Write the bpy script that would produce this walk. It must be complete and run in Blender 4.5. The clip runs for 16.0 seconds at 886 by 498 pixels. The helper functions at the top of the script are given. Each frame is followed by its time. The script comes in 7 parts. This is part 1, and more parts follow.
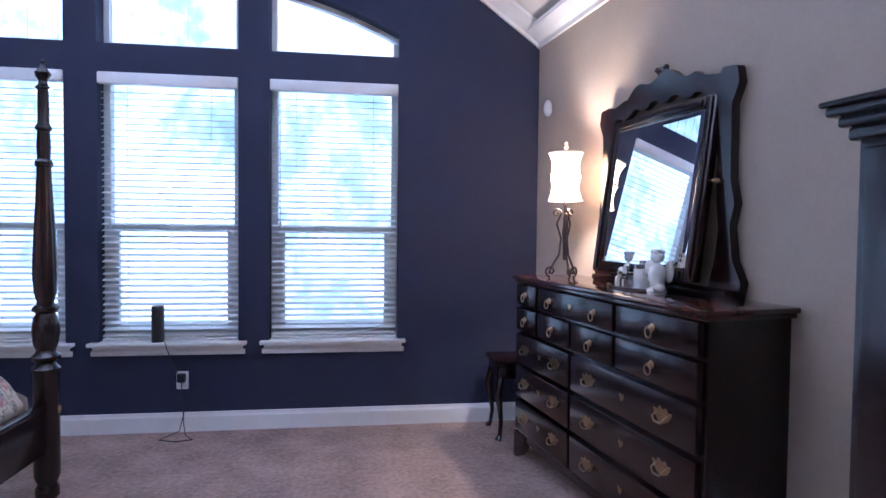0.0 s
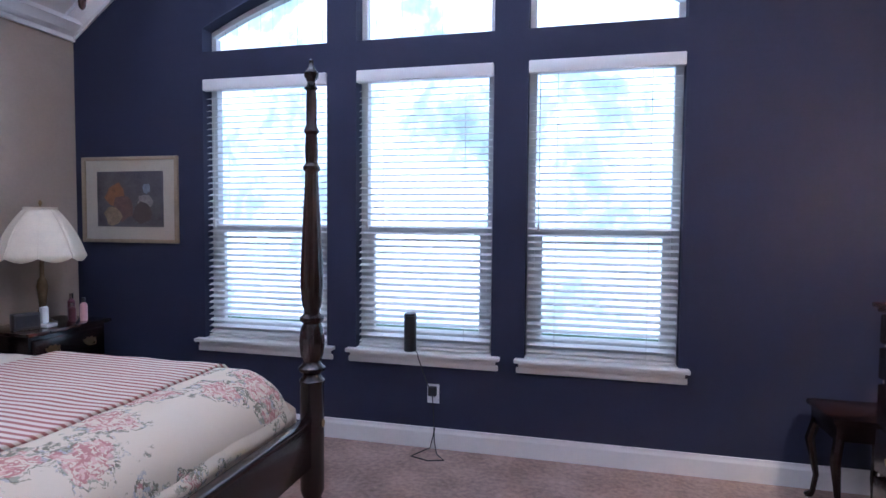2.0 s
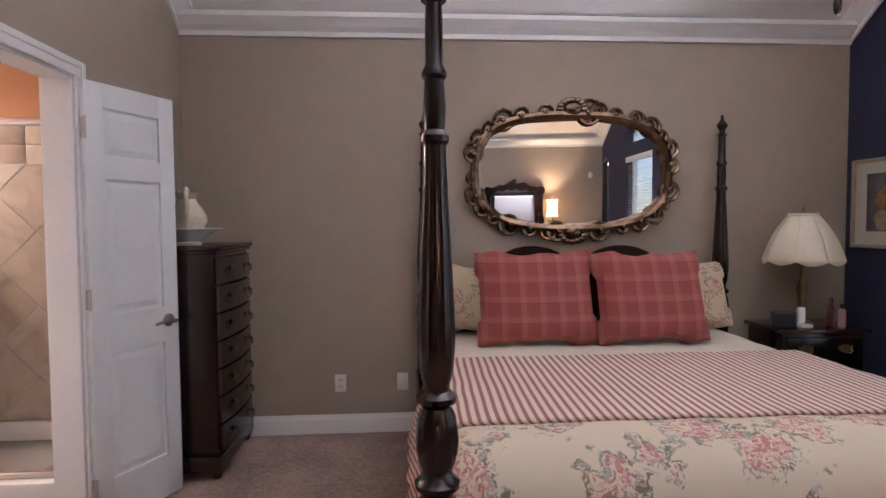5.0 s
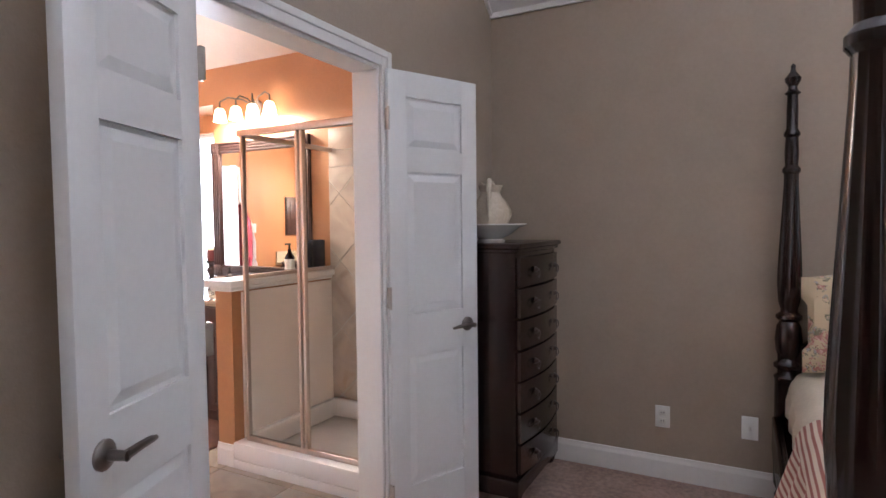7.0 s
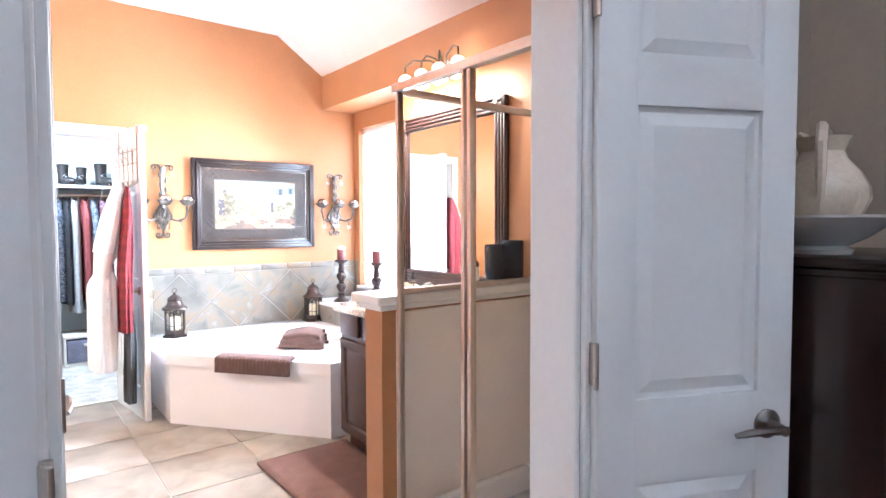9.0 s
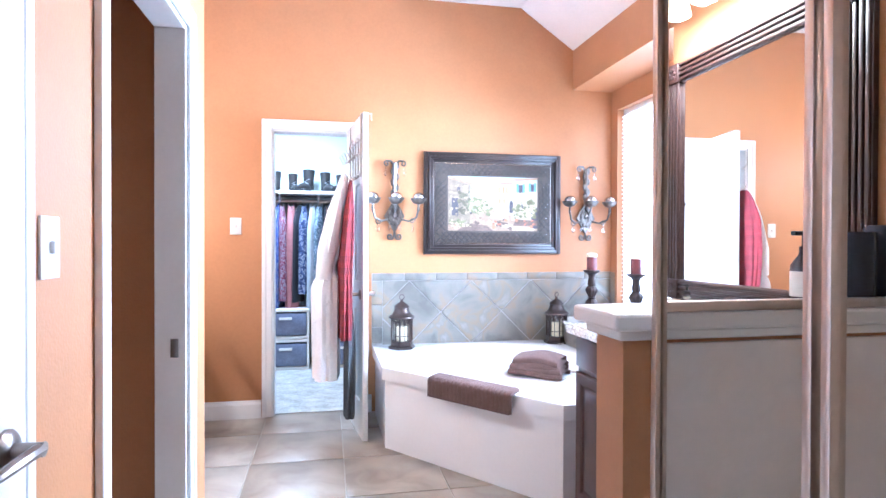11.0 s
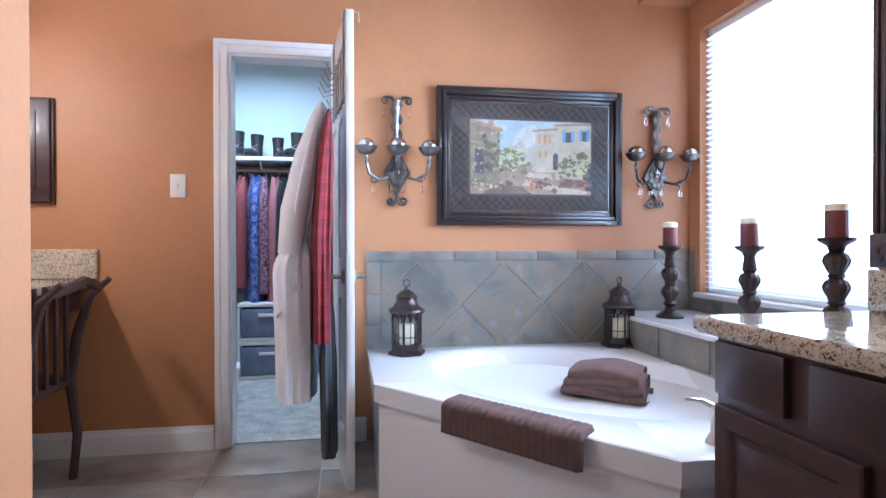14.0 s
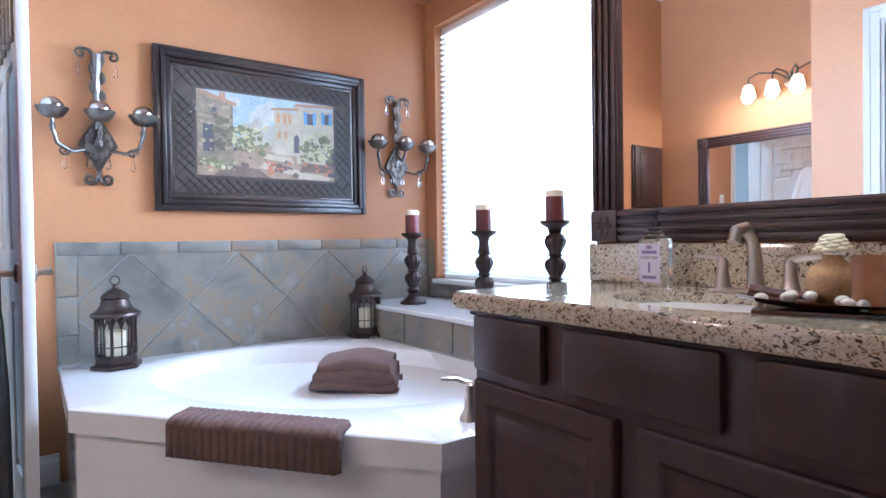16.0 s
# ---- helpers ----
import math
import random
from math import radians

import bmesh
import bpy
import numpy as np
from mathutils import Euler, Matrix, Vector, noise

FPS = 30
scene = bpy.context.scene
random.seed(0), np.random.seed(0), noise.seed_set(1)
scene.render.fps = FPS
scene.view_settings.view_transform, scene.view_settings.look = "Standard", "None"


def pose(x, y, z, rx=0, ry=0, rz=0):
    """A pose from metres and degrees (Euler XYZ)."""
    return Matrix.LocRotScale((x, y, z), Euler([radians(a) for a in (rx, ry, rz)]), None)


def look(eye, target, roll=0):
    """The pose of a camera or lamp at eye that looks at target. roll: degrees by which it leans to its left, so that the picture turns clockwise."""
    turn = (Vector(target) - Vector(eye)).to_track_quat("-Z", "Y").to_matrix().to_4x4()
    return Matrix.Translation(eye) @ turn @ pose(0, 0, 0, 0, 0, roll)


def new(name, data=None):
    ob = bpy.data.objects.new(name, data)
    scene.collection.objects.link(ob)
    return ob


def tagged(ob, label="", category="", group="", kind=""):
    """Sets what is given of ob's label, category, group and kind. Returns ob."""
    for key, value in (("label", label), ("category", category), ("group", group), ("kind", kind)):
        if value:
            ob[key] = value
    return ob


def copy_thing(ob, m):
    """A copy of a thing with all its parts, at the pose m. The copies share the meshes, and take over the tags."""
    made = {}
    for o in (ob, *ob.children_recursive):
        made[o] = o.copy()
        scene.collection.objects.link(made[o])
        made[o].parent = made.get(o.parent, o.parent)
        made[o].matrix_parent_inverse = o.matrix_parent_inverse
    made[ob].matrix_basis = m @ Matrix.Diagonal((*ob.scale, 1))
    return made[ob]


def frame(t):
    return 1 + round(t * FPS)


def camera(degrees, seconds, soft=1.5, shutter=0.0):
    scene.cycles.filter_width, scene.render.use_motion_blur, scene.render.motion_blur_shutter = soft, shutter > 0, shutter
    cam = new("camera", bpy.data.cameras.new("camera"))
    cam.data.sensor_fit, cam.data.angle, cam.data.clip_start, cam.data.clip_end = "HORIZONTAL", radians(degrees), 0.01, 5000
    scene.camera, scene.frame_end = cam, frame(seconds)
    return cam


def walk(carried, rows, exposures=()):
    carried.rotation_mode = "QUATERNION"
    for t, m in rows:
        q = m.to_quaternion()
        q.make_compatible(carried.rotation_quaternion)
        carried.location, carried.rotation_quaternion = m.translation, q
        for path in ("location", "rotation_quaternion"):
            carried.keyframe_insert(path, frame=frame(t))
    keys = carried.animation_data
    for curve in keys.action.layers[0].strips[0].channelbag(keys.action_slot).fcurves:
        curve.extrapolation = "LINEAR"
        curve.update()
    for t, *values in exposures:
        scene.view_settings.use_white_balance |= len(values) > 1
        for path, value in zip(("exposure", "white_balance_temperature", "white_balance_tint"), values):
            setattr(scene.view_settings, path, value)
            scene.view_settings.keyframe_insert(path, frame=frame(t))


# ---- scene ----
cam = camera(76.0, 16.0)
EXPOSE = [(0, 0.45, 4500, 20), (2, 0.45, 4800, 20), (3.5, 0.4, 5500, 23), (5, 0.2, 5950, 21), (7.5, 0.3, 5700, 14), (8.5, 0.45, 5500, 12), (9.7, 0.55, 4900, 10), (12, -0.3, 4550, 10), (12.5, -0.45, 4550, 10), (13, -0.65, 4550, 10), (13.5, -0.8, 4600, 10), (14, -1.15, 4650, 10), (14.5, -1.05, 4700, 10), (16, -1.1, 4700, 9)]
PATH = [
    (0, (0.461, 0.754, 1.315), (0.729, 2.735, 1.254), 0.6),
    (0.5, (0.448, 0.892, 1.359), (0.771, 2.864, 1.276), 0.8),
    (1, (0.258, 1.055, 1.359), (0.548, 3.032, 1.275), 0.7),
    (1.5, (0.125, 1.171, 1.374), (0.094, 3.168, 1.279), 0.7),
    (2, (0.15, 1.307, 1.38), (-0.329, 3.246, 1.283), 0.5),
    (2.5, (0.137, 1.324, 1.373), (-0.778, 3.1, 1.273), 0.3),
    (3, (0.158, 1.311, 1.386), (-1.109, 2.854, 1.276), 0.0),
    (3.5, (0.304, 1.409, 1.385), (-1.256, 2.655, 1.28), -0.1),
    (4, (0.373, 1.395, 1.389), (-1.369, 2.373, 1.292), -0.2),
    (4.5, (0.417, 1.472, 1.396), (-1.503, 2.024, 1.301), -0.3),
    (5, (0.443, 1.522, 1.395), (-1.55, 1.652, 1.306), -0.4),
    (5.2, (0.465, 1.531, 1.382), (-1.533, 1.507, 1.299), -0.5),
    (7.3, (-0.28, 1.398, 1.385), (-1.986, 0.358, 1.29), -0.3),
    (7.5, (-0.378, 1.354, 1.396), (-2.041, 0.247, 1.298), -0.1),
    (8, (-0.654, 1.196, 1.371), (-2.216, -0.051, 1.277), -0.2),
    (8.5, (-0.916, 1.019, 1.354), (-2.359, -0.364, 1.27), -0.3),
    (9, (-1.183, 0.846, 1.363), (-2.415, -0.727, 1.275), -0.2),
    (9.5, (-1.299, 0.642, 1.337), (-2.282, -1.098, 1.252), -0.1),
    (11.8, (-1.859, -0.226, 1.204), (-2.089, -2.213, 1.201), -0.0),
    (12, (-1.852, -0.301, 1.202), (-2.056, -2.291, 1.199), -0.1),
    (12.5, (-1.846, -0.461, 1.158), (-1.999, -2.455, 1.154), 0.0),
    (13, (-1.836, -0.691, 1.121), (-1.982, -2.686, 1.118), 0.0),
    (13.5, (-1.872, -0.863, 1.1), (-2.033, -2.857, 1.09), 0.1),
    (14, (-1.948, -1.032, 1.05), (-2.283, -3.004, 1.034), -0.1),
    (14.5, (-1.966, -1.139, 0.997), (-2.646, -3.02, 0.971), -0.5),
    (15, (-1.996, -1.197, 0.962), (-2.905, -2.978, 0.927), -0.5),
    (15.5, (-2.002, -1.248, 0.977), (-3.073, -2.937, 0.944), -0.6),
    (16, (-1.976, -1.214, 0.998), (-3.148, -2.834, 0.969), -0.8),
]
walk(cam, [(t, look(eye, target, roll)) for t, eye, target, roll in PATH], EXPOSE)
# exposure of the clip's camera: steady in the bedroom, bright at the bathroom door

# ---- light ----
world = bpy.data.worlds.new("sky")
scene.world = world
world.use_nodes = True
_n = world.node_tree.nodes
sky = _n.new("ShaderNodeTexSky")
sky.sky_type, sky.sun_disc = "NISHITA", False
sky.sun_elevation, sky.sun_rotation = radians(50), radians(200)
world.node_tree.links.new(sky.outputs[0], _n["Background"].inputs[0])
_n["Background"].inputs[1].default_value = 0.12


def area(name, m, w, h, power, color):
    d = bpy.data.lights.new(name, "AREA")
    d.shape, d.size, d.size_y, d.energy, d.color = "RECTANGLE", w, h, power, color
    o = new(name, d)
    o.matrix_world = m
    return o


def bulb(name, x, y, z, power, color, r=0.04):
    d = bpy.data.lights.new(name, "POINT")
    d.energy, d.color, d.shadow_soft_size = power, color, r
    o = new(name, d)
    o.location = (x, y, z)
    return o


NY = 4.60                                # window wall
DAY = (0.90, 0.94, 1.0)
WARM = (1.0, 0.72, 0.42)
for _x in (-1.857, -0.79, 0.25):
    # daylight thrown up into the room by the tilted slats
    area("window_daylight", look((_x, NY - 0.10, 1.75), (_x, NY - 1.10, 2.75)), 0.8, 0.16, 31, DAY).data.spread = radians(76)
area("bath_window_daylight", look((-3.99, -3.0, 1.53), (0, -2.7, 1.0)), 1.0, 1.4, 225, (0.92, 0.96, 1.0)).data.spread = radians(115)
bulb("dresser_lamp_bulb", 1.45, 3.72, 1.63, 60, WARM)
for _i in range(4):
    bulb("vanity_bulb", -3.15, -2.03 + 0.16 * _i, 2.18, 30, (1.0, 0.84, 0.64), 0.035)
    bulb("far_vanity_bulb", -0.24, -3.30 + 0.167 * _i, 2.02, 32, (1.0, 0.84, 0.64), 0.035)
# added fill light that brightens the closet; it stands for no known fixture
area("closet_fill_light", look((-1.3, -5.2, 2.55), (-1.3, -5.2, 0)), 0.5, 0.5, 85, (0.9, 0.97, 1.0))


# ---- materials ----
def mat(name, color, rough=0.6, metal=0.0, var=0.15, scale=6.0, bump=0.0, bscale=80.0, emit=None, power=0.0, coat=0.0, rand=0.0):
    """Base colour with variation at two scales, fine relief, and optional change from piece to piece."""
    m = bpy.data.materials.new(name)
    m.use_nodes = True
    nt = m.node_tree
    n, ln = nt.nodes, nt.links
    b = n["Principled BSDF"]
    b.inputs["Roughness"].default_value, b.inputs["Metallic"].default_value = rough, metal
    b.inputs["Coat Weight"].default_value = coat
    tc = n.new("ShaderNodeTexCoord")
    a, c = n.new("ShaderNodeTexNoise"), n.new("ShaderNodeTexNoise")
    a.inputs["Scale"].default_value, c.inputs["Scale"].default_value = scale, scale * 9
    a.inputs["Detail"].default_value = c.inputs["Detail"].default_value = 5
    mixf = n.new("ShaderNodeMath")
    mixf.operation = "ADD"
    for t in (a, c):
        ln.new(tc.outputs["Object"], t.inputs["Vector"])
    ln.new(a.outputs[0], mixf.inputs[0])
    ln.new(c.outputs[0], mixf.inputs[1])
    last = mixf
    if rand:
        oi, mu, ad = n.new("ShaderNodeObjectInfo"), n.new("ShaderNodeMath"), n.new("ShaderNodeMath")
        mu.operation, ad.operation = "MULTIPLY_ADD", "ADD"
        mu.inputs[1].default_value, mu.inputs[2].default_value = rand, -rand / 2
        ln.new(oi.outputs["Random"], mu.inputs[0])
        ln.new(mixf.outputs[0], ad.inputs[0])
        ln.new(mu.outputs[0], ad.inputs[1])
        last = ad
    ramp = n.new("ShaderNodeMapRange")
    ramp.inputs[1].default_value, ramp.inputs[2].default_value = 0.6, 1.4
    ramp.inputs[3].default_value, ramp.inputs[4].default_value = 1 - var, 1 + var
    ln.new(last.outputs[0], ramp.inputs[0])
    mx = n.new("ShaderNodeVectorMath")
    mx.operation = "SCALE"
    mx.inputs[0].default_value = color
    ln.new(ramp.outputs[0], mx.inputs["Scale"])
    ln.new(mx.outputs[0], b.inputs["Base Color"])
    if bump:
        h, bp = n.new("ShaderNodeTexNoise"), n.new("ShaderNodeBump")
        h.inputs["Scale"].default_value, h.inputs["Detail"].default_value = bscale, 3
        bp.inputs["Strength"].default_value, bp.inputs["Distance"].default_value = bump, 0.004
        ln.new(tc.outputs["Object"], h.inputs["Vector"])
        ln.new(h.outputs[0], bp.inputs["Height"])
        ln.new(bp.outputs[0], b.inputs["Normal"])
    if emit:
        b.inputs["Emission Color"].default_value = (*emit, 1)
        b.inputs["Emission Strength"].default_value = power
    return m


def ramp_mat(name, stops, scale, rough, kind="noise", detail=6.0, bump=0.0, rot=(0, 0, 0), coat=0.0, dist=0.0, stretch=(1, 1, 1), along=None):
    """A mottled material: a noise, cell or wave pattern through a colour ramp."""
    m = bpy.data.materials.new(name)
    m.use_nodes = True
    n, ln = m.node_tree.nodes, m.node_tree.links
    b = n["Principled BSDF"]
    b.inputs["Roughness"].default_value, b.inputs["Coat Weight"].default_value = rough, coat
    tc, mp = n.new("ShaderNodeTexCoord"), n.new("ShaderNodeMapping")
    mp.inputs["Rotation"].default_value, mp.inputs["Scale"].default_value = [radians(v) for v in rot], stretch
    ln.new(tc.outputs["Object"], mp.inputs[0])
    if kind == "noise":
        t = n.new("ShaderNodeTexNoise")
        t.inputs["Detail"].default_value, t.inputs["Distortion"].default_value = detail, dist
    elif kind == "wave":
        t = n.new("ShaderNodeTexWave")
        t.inputs["Distortion"].default_value, t.inputs["Detail"].default_value = dist, 2
    else:
        t = n.new("ShaderNodeTexVoronoi")
    t.inputs["Scale"].default_value = scale
    if along:
        dot = n.new("ShaderNodeVectorMath")
        dot.operation = "DOT_PRODUCT"
        dot.inputs[1].default_value = along
        ln.new(mp.outputs[0], dot.inputs[0])
        ln.new(dot.outputs["Value"], t.inputs["Vector"])
    else:
        ln.new(mp.outputs[0], t.inputs["Vector"])
    r = n.new("ShaderNodeValToRGB")
    while len(r.color_ramp.elements) < len(stops):
        r.color_ramp.elements.new(0.5)
    for e, (p, c) in zip(r.color_ramp.elements, stops):
        e.position, e.color = p, (*c, 1)
    ln.new(t.outputs[1 if kind == "cells" else 0], r.inputs[0])
    ln.new(r.outputs[0], b.inputs["Base Color"])
    if bump:
        bp = n.new("ShaderNodeBump")
        bp.inputs["Strength"].default_value, bp.inputs["Distance"].default_value = bump, 0.004
        ln.new(t.outputs[0], bp.inputs["Height"])
        ln.new(bp.outputs[0], b.inputs["Normal"])
    return m


def glass(name, color=(1, 1, 1), rough=0.0, ior=1.1):
    m = bpy.data.materials.new(name)
    m.use_nodes = True
    b = m.node_tree.nodes["Principled BSDF"]
    b.inputs["Base Color"].default_value = (*color, 1)
    b.inputs["Roughness"].default_value, b.inputs["Transmission Weight"].default_value, b.inputs["IOR"].default_value = rough, 1, ior
    return m


def plaid_mat(name, base, dark, light, freq, dirs=((0, 1, 0), (0, 0, 1)), thin=0.93):
    """Crossing bands of a woven plaid."""
    m = bpy.data.materials.new(name)
    m.use_nodes = True
    n, ln = m.node_tree.nodes, m.node_tree.links
    b = n["Principled BSDF"]
    b.inputs["Roughness"].default_value = 0.95
    tc = n.new("ShaderNodeTexCoord")
    col = None
    for k, (c, f, th, ph) in enumerate(((dark, freq, 0.25, 0.0), (light, freq, thin, 0.6), (dark, freq * 2, 0.9, 0.3))):
        for d in dirs:
            dot, mu, si, gt, mx = (n.new("ShaderNode" + s) for s in ("VectorMath", "Math", "Math", "Math", "Mix"))
            dot.operation, mu.operation, si.operation, gt.operation = "DOT_PRODUCT", "MULTIPLY_ADD", "SINE", "GREATER_THAN"
            dot.inputs[1].default_value = d
            mu.inputs[1].default_value, mu.inputs[2].default_value, gt.inputs[1].default_value = f * 6.283, ph * 6.283, th
            ln.new(tc.outputs["Object"], dot.inputs[0])
            ln.new(dot.outputs["Value"], mu.inputs[0])
            ln.new(mu.outputs[0], si.inputs[0])
            ln.new(si.outputs[0], gt.inputs[0])
            sc = n.new("ShaderNodeMath")
            sc.operation = "MULTIPLY"
            sc.inputs[1].default_value = 0.3
            ln.new(gt.outputs[0], sc.inputs[0])
            mx.data_type = "RGBA"
            ln.new(sc.outputs[0], mx.inputs[0])
            if col:
                ln.new(col, mx.inputs[6])
            else:
                mx.inputs[6].default_value = (*base, 1)
            mx.inputs[7].default_value = (*c, 1)
            col = mx.outputs[2]
    ln.new(col, b.inputs["Base Color"])
    return m


def floral_mat(name, base, scale=4.4):
    """Cream cloth printed with rose bunches and leaves."""
    m = bpy.data.materials.new(name)
    m.use_nodes = True
    n, ln = m.node_tree.nodes, m.node_tree.links
    b = n["Principled BSDF"]
    b.inputs["Roughness"].default_value = 0.9
    tc, nz, ad = n.new("ShaderNodeTexCoord"), n.new("ShaderNodeTexNoise"), n.new("ShaderNodeVectorMath")
    nz.inputs["Scale"].default_value, nz.inputs["Detail"].default_value = 13, 5
    ad.operation = "MULTIPLY_ADD"
    ad.inputs[1].default_value = (0.22, 0.22, 0.22)
    ln.new(tc.outputs["Object"], nz.inputs["Vector"])
    ln.new(nz.outputs["Color"], ad.inputs[0])
    ln.new(tc.outputs["Object"], ad.inputs[2])
    col = None
    for sc, lo, colors in ((scale, 0.54, ((0.20, 0.18, 0.12), (0.33, 0.31, 0.22), (0.38, 0.36, 0.34))), (scale, 0.43, ((0.44, 0.20, 0.17), (0.62, 0.40, 0.33), (0.53, 0.28, 0.23)))):
        v, mask, v2, rr, mx = (n.new("ShaderNode" + s) for s in ("TexVoronoi", "MapRange", "TexVoronoi", "ValToRGB", "Mix"))
        v.inputs["Scale"].default_value, v2.inputs["Scale"].default_value = sc, 62
        mask.inputs[1].default_value, mask.inputs[2].default_value = lo, lo - 0.05
        ln.new(ad.outputs[0], v.inputs["Vector"])
        ln.new(ad.outputs[0], v2.inputs["Vector"])
        ln.new(v.outputs["Distance"], mask.inputs[0])
        rr.color_ramp.interpolation = "CONSTANT"
        while len(rr.color_ramp.elements) < 4:
            rr.color_ramp.elements.new(0.5)
        for e, p, c in zip(rr.color_ramp.elements, (0, 0.3, 0.45, 0.6), (*colors, base)):
            e.position, e.color = p, (*c, 1)
        sp = n.new("ShaderNodeSeparateColor")
        ln.new(v2.outputs["Color"], sp.inputs[0])
        ln.new(sp.outputs[0], rr.inputs[0])
        mx.data_type = "RGBA"
        ln.new(mask.outputs[0], mx.inputs[0])
        if col:
            ln.new(col, mx.inputs[6])
        else:
            mx.inputs[6].default_value = (*base, 1)
        ln.new(rr.outputs[0], mx.inputs[7])
        col = mx.outputs[2]
    ln.new(col, b.inputs["Base Color"])
    return m


NAVY = mat("navy wall paint", (0.018, 0.020, 0.048), 0.8, var=0.08, bump=0.25, bscale=150)
TAUPE = mat("taupe wall paint", (0.35, 0.28, 0.215), 0.6, var=0.06, bump=0.25, bscale=150)
ORANGE = mat("terracotta wall paint", (0.43, 0.20, 0.082), 0.5, var=0.06, bump=0.25, bscale=140)
WHITE = mat("white trim paint", (0.78, 0.77, 0.75), 0.35, var=0.03)
DOORW = mat("white door paint", (0.74, 0.74, 0.73), 0.35, var=0.03)
CEIL = mat("ceiling paint", (0.78, 0.74, 0.70), 0.8, var=0.04, bump=0.2, bscale=90)
CLOSETW = mat("closet wall paint", (0.60, 0.67, 0.67), 0.7, var=0.04)
CARPET = mat("brown cut-pile carpet", (0.31, 0.215, 0.175), 1.0, var=0.45, scale=4, bump=1.0, bscale=260)
CARPET2 = mat("grey closet carpet", (0.42, 0.40, 0.36), 1.0, var=0.45, scale=9, bump=1.0, bscale=160)
CHERRY = mat("dark cherry wood", (0.016, 0.006, 0.005), 0.22, var=0.45, scale=3, coat=0.1)
CHERRY2 = mat("dark cherry top", (0.05, 0.016, 0.011), 0.16, var=0.35, scale=3, coat=0.6)
ESPRESSO = mat("espresso cabinet wood", (0.045, 0.021, 0.018), 0.4, var=0.35, scale=4, coat=0.08)
BRASS = mat("aged brass", (0.30, 0.21, 0.11), 0.3, 1.0, var=0.3, scale=30)
IRON = mat("dark wrought iron", (0.05, 0.035, 0.03), 0.4, 0.7, var=0.4, scale=30)
BRONZE = mat("antique pewter bronze", (0.15, 0.135, 0.12), 0.32, 0.9, var=0.5, scale=25)
SILVER = mat("mercury silver", (0.45, 0.42, 0.40), 0.18, 1.0, var=0.4, scale=40)
NICKEL = mat("brushed nickel", (0.52, 0.47, 0.42), 0.28, 1.0, var=0.1, scale=40)
DARKNICKEL = mat("dark nickel", (0.25, 0.22, 0.2), 0.3, 1.0, var=0.1, scale=40)
CHROME = mat("shower frame metal", (0.58, 0.50, 0.45), 0.28, 1.0, var=0.1)
GOLD = mat("worn bronze gilt", (0.22, 0.145, 0.095), 0.2, 1.0, var=0.8, scale=24)
MIRROR = mat("mirror glass", (0.9, 0.9, 0.9), 0.01, 1.0, var=0.0)
BLACK = mat("black plastic", (0.012, 0.012, 0.014), 0.4, var=0.2)
CREAM = mat("cream lampshade", (0.75, 0.66, 0.50), 0.8, var=0.08, scale=20)
SHADELIT = mat("lit cream lampshade", (0.8, 0.66, 0.45), 0.8, var=0.05, emit=(1.0, 0.70, 0.40), power=0.8)
GLOBE = mat("lit frosted glass", (0.9, 0.85, 0.75), 0.4, var=0.02, emit=(1.0, 0.76, 0.45), power=6.0)
ACRYL = mat("white tub acrylic", (0.82, 0.81, 0.81), 0.14, var=0.02, coat=0.3)
# the lit shade lets light through its cloth
_n, _l = SHADELIT.node_tree.nodes, SHADELIT.node_tree.links
_tr, _mix = _n.new("ShaderNodeBsdfTranslucent"), _n.new("ShaderNodeMixShader")
_tr.inputs[0].default_value = (0.9, 0.75, 0.55, 1)
_mix.inputs[0].default_value = 0.38
_l.new(_n["Principled BSDF"].outputs[0], _mix.inputs[1])
_l.new(_tr.outputs[0], _mix.inputs[2])
_l.new(_mix.outputs[0], _n["Material Output"].inputs[0])
PORCE = mat("cream porcelain", (0.62, 0.52, 0.40), 0.2, var=0.12, scale=8, coat=0.4)
PORCEW = mat("white porcelain", (0.72, 0.70, 0.66), 0.2, var=0.05, coat=0.4)
CREAMCLOTH = mat("cream sheet", (0.66, 0.58, 0.46), 0.95, var=0.08, bump=0.3, bscale=40)
BROWNTOWEL = mat("brown terry towel", (0.115, 0.068, 0.056), 1.0, var=0.25, scale=20, bump=0.8, bscale=300)
RUGM = mat("brown bath rug", (0.16, 0.085, 0.065), 1.0, var=0.25, scale=12, bump=0.9, bscale=200)
ROBE = mat("white waffle robe", (0.84, 0.85, 0.88), 0.95, var=0.08, scale=12, bump=0.8, bscale=120)
# faint warm emission is put into the wax colour; no candle burns
WAX = mat("ivory wax with faint glow", (0.75, 0.68, 0.5), 0.5, var=0.05, emit=(1.0, 0.8, 0.5), power=0.15)
REDWAX = mat("dark red wax", (0.13, 0.03, 0.03), 0.4, var=0.35, scale=30)
PLASTICW = mat("white plastic", (0.72, 0.71, 0.68), 0.4, var=0.02)
CLEAR = glass("clear glass")
SHGLASS = glass("shower glass", (0.97, 0.98, 0.97), 0.0, 1.06)
CRYSTAL = glass("crystal", (1, 1, 1), 0.0, 1.5)
AMBER = mat("amber glass", (0.35, 0.16, 0.06), 0.15, var=0.2, coat=0.5)
PAPERW = mat("mat board", (0.62, 0.56, 0.46), 0.9, var=0.04)
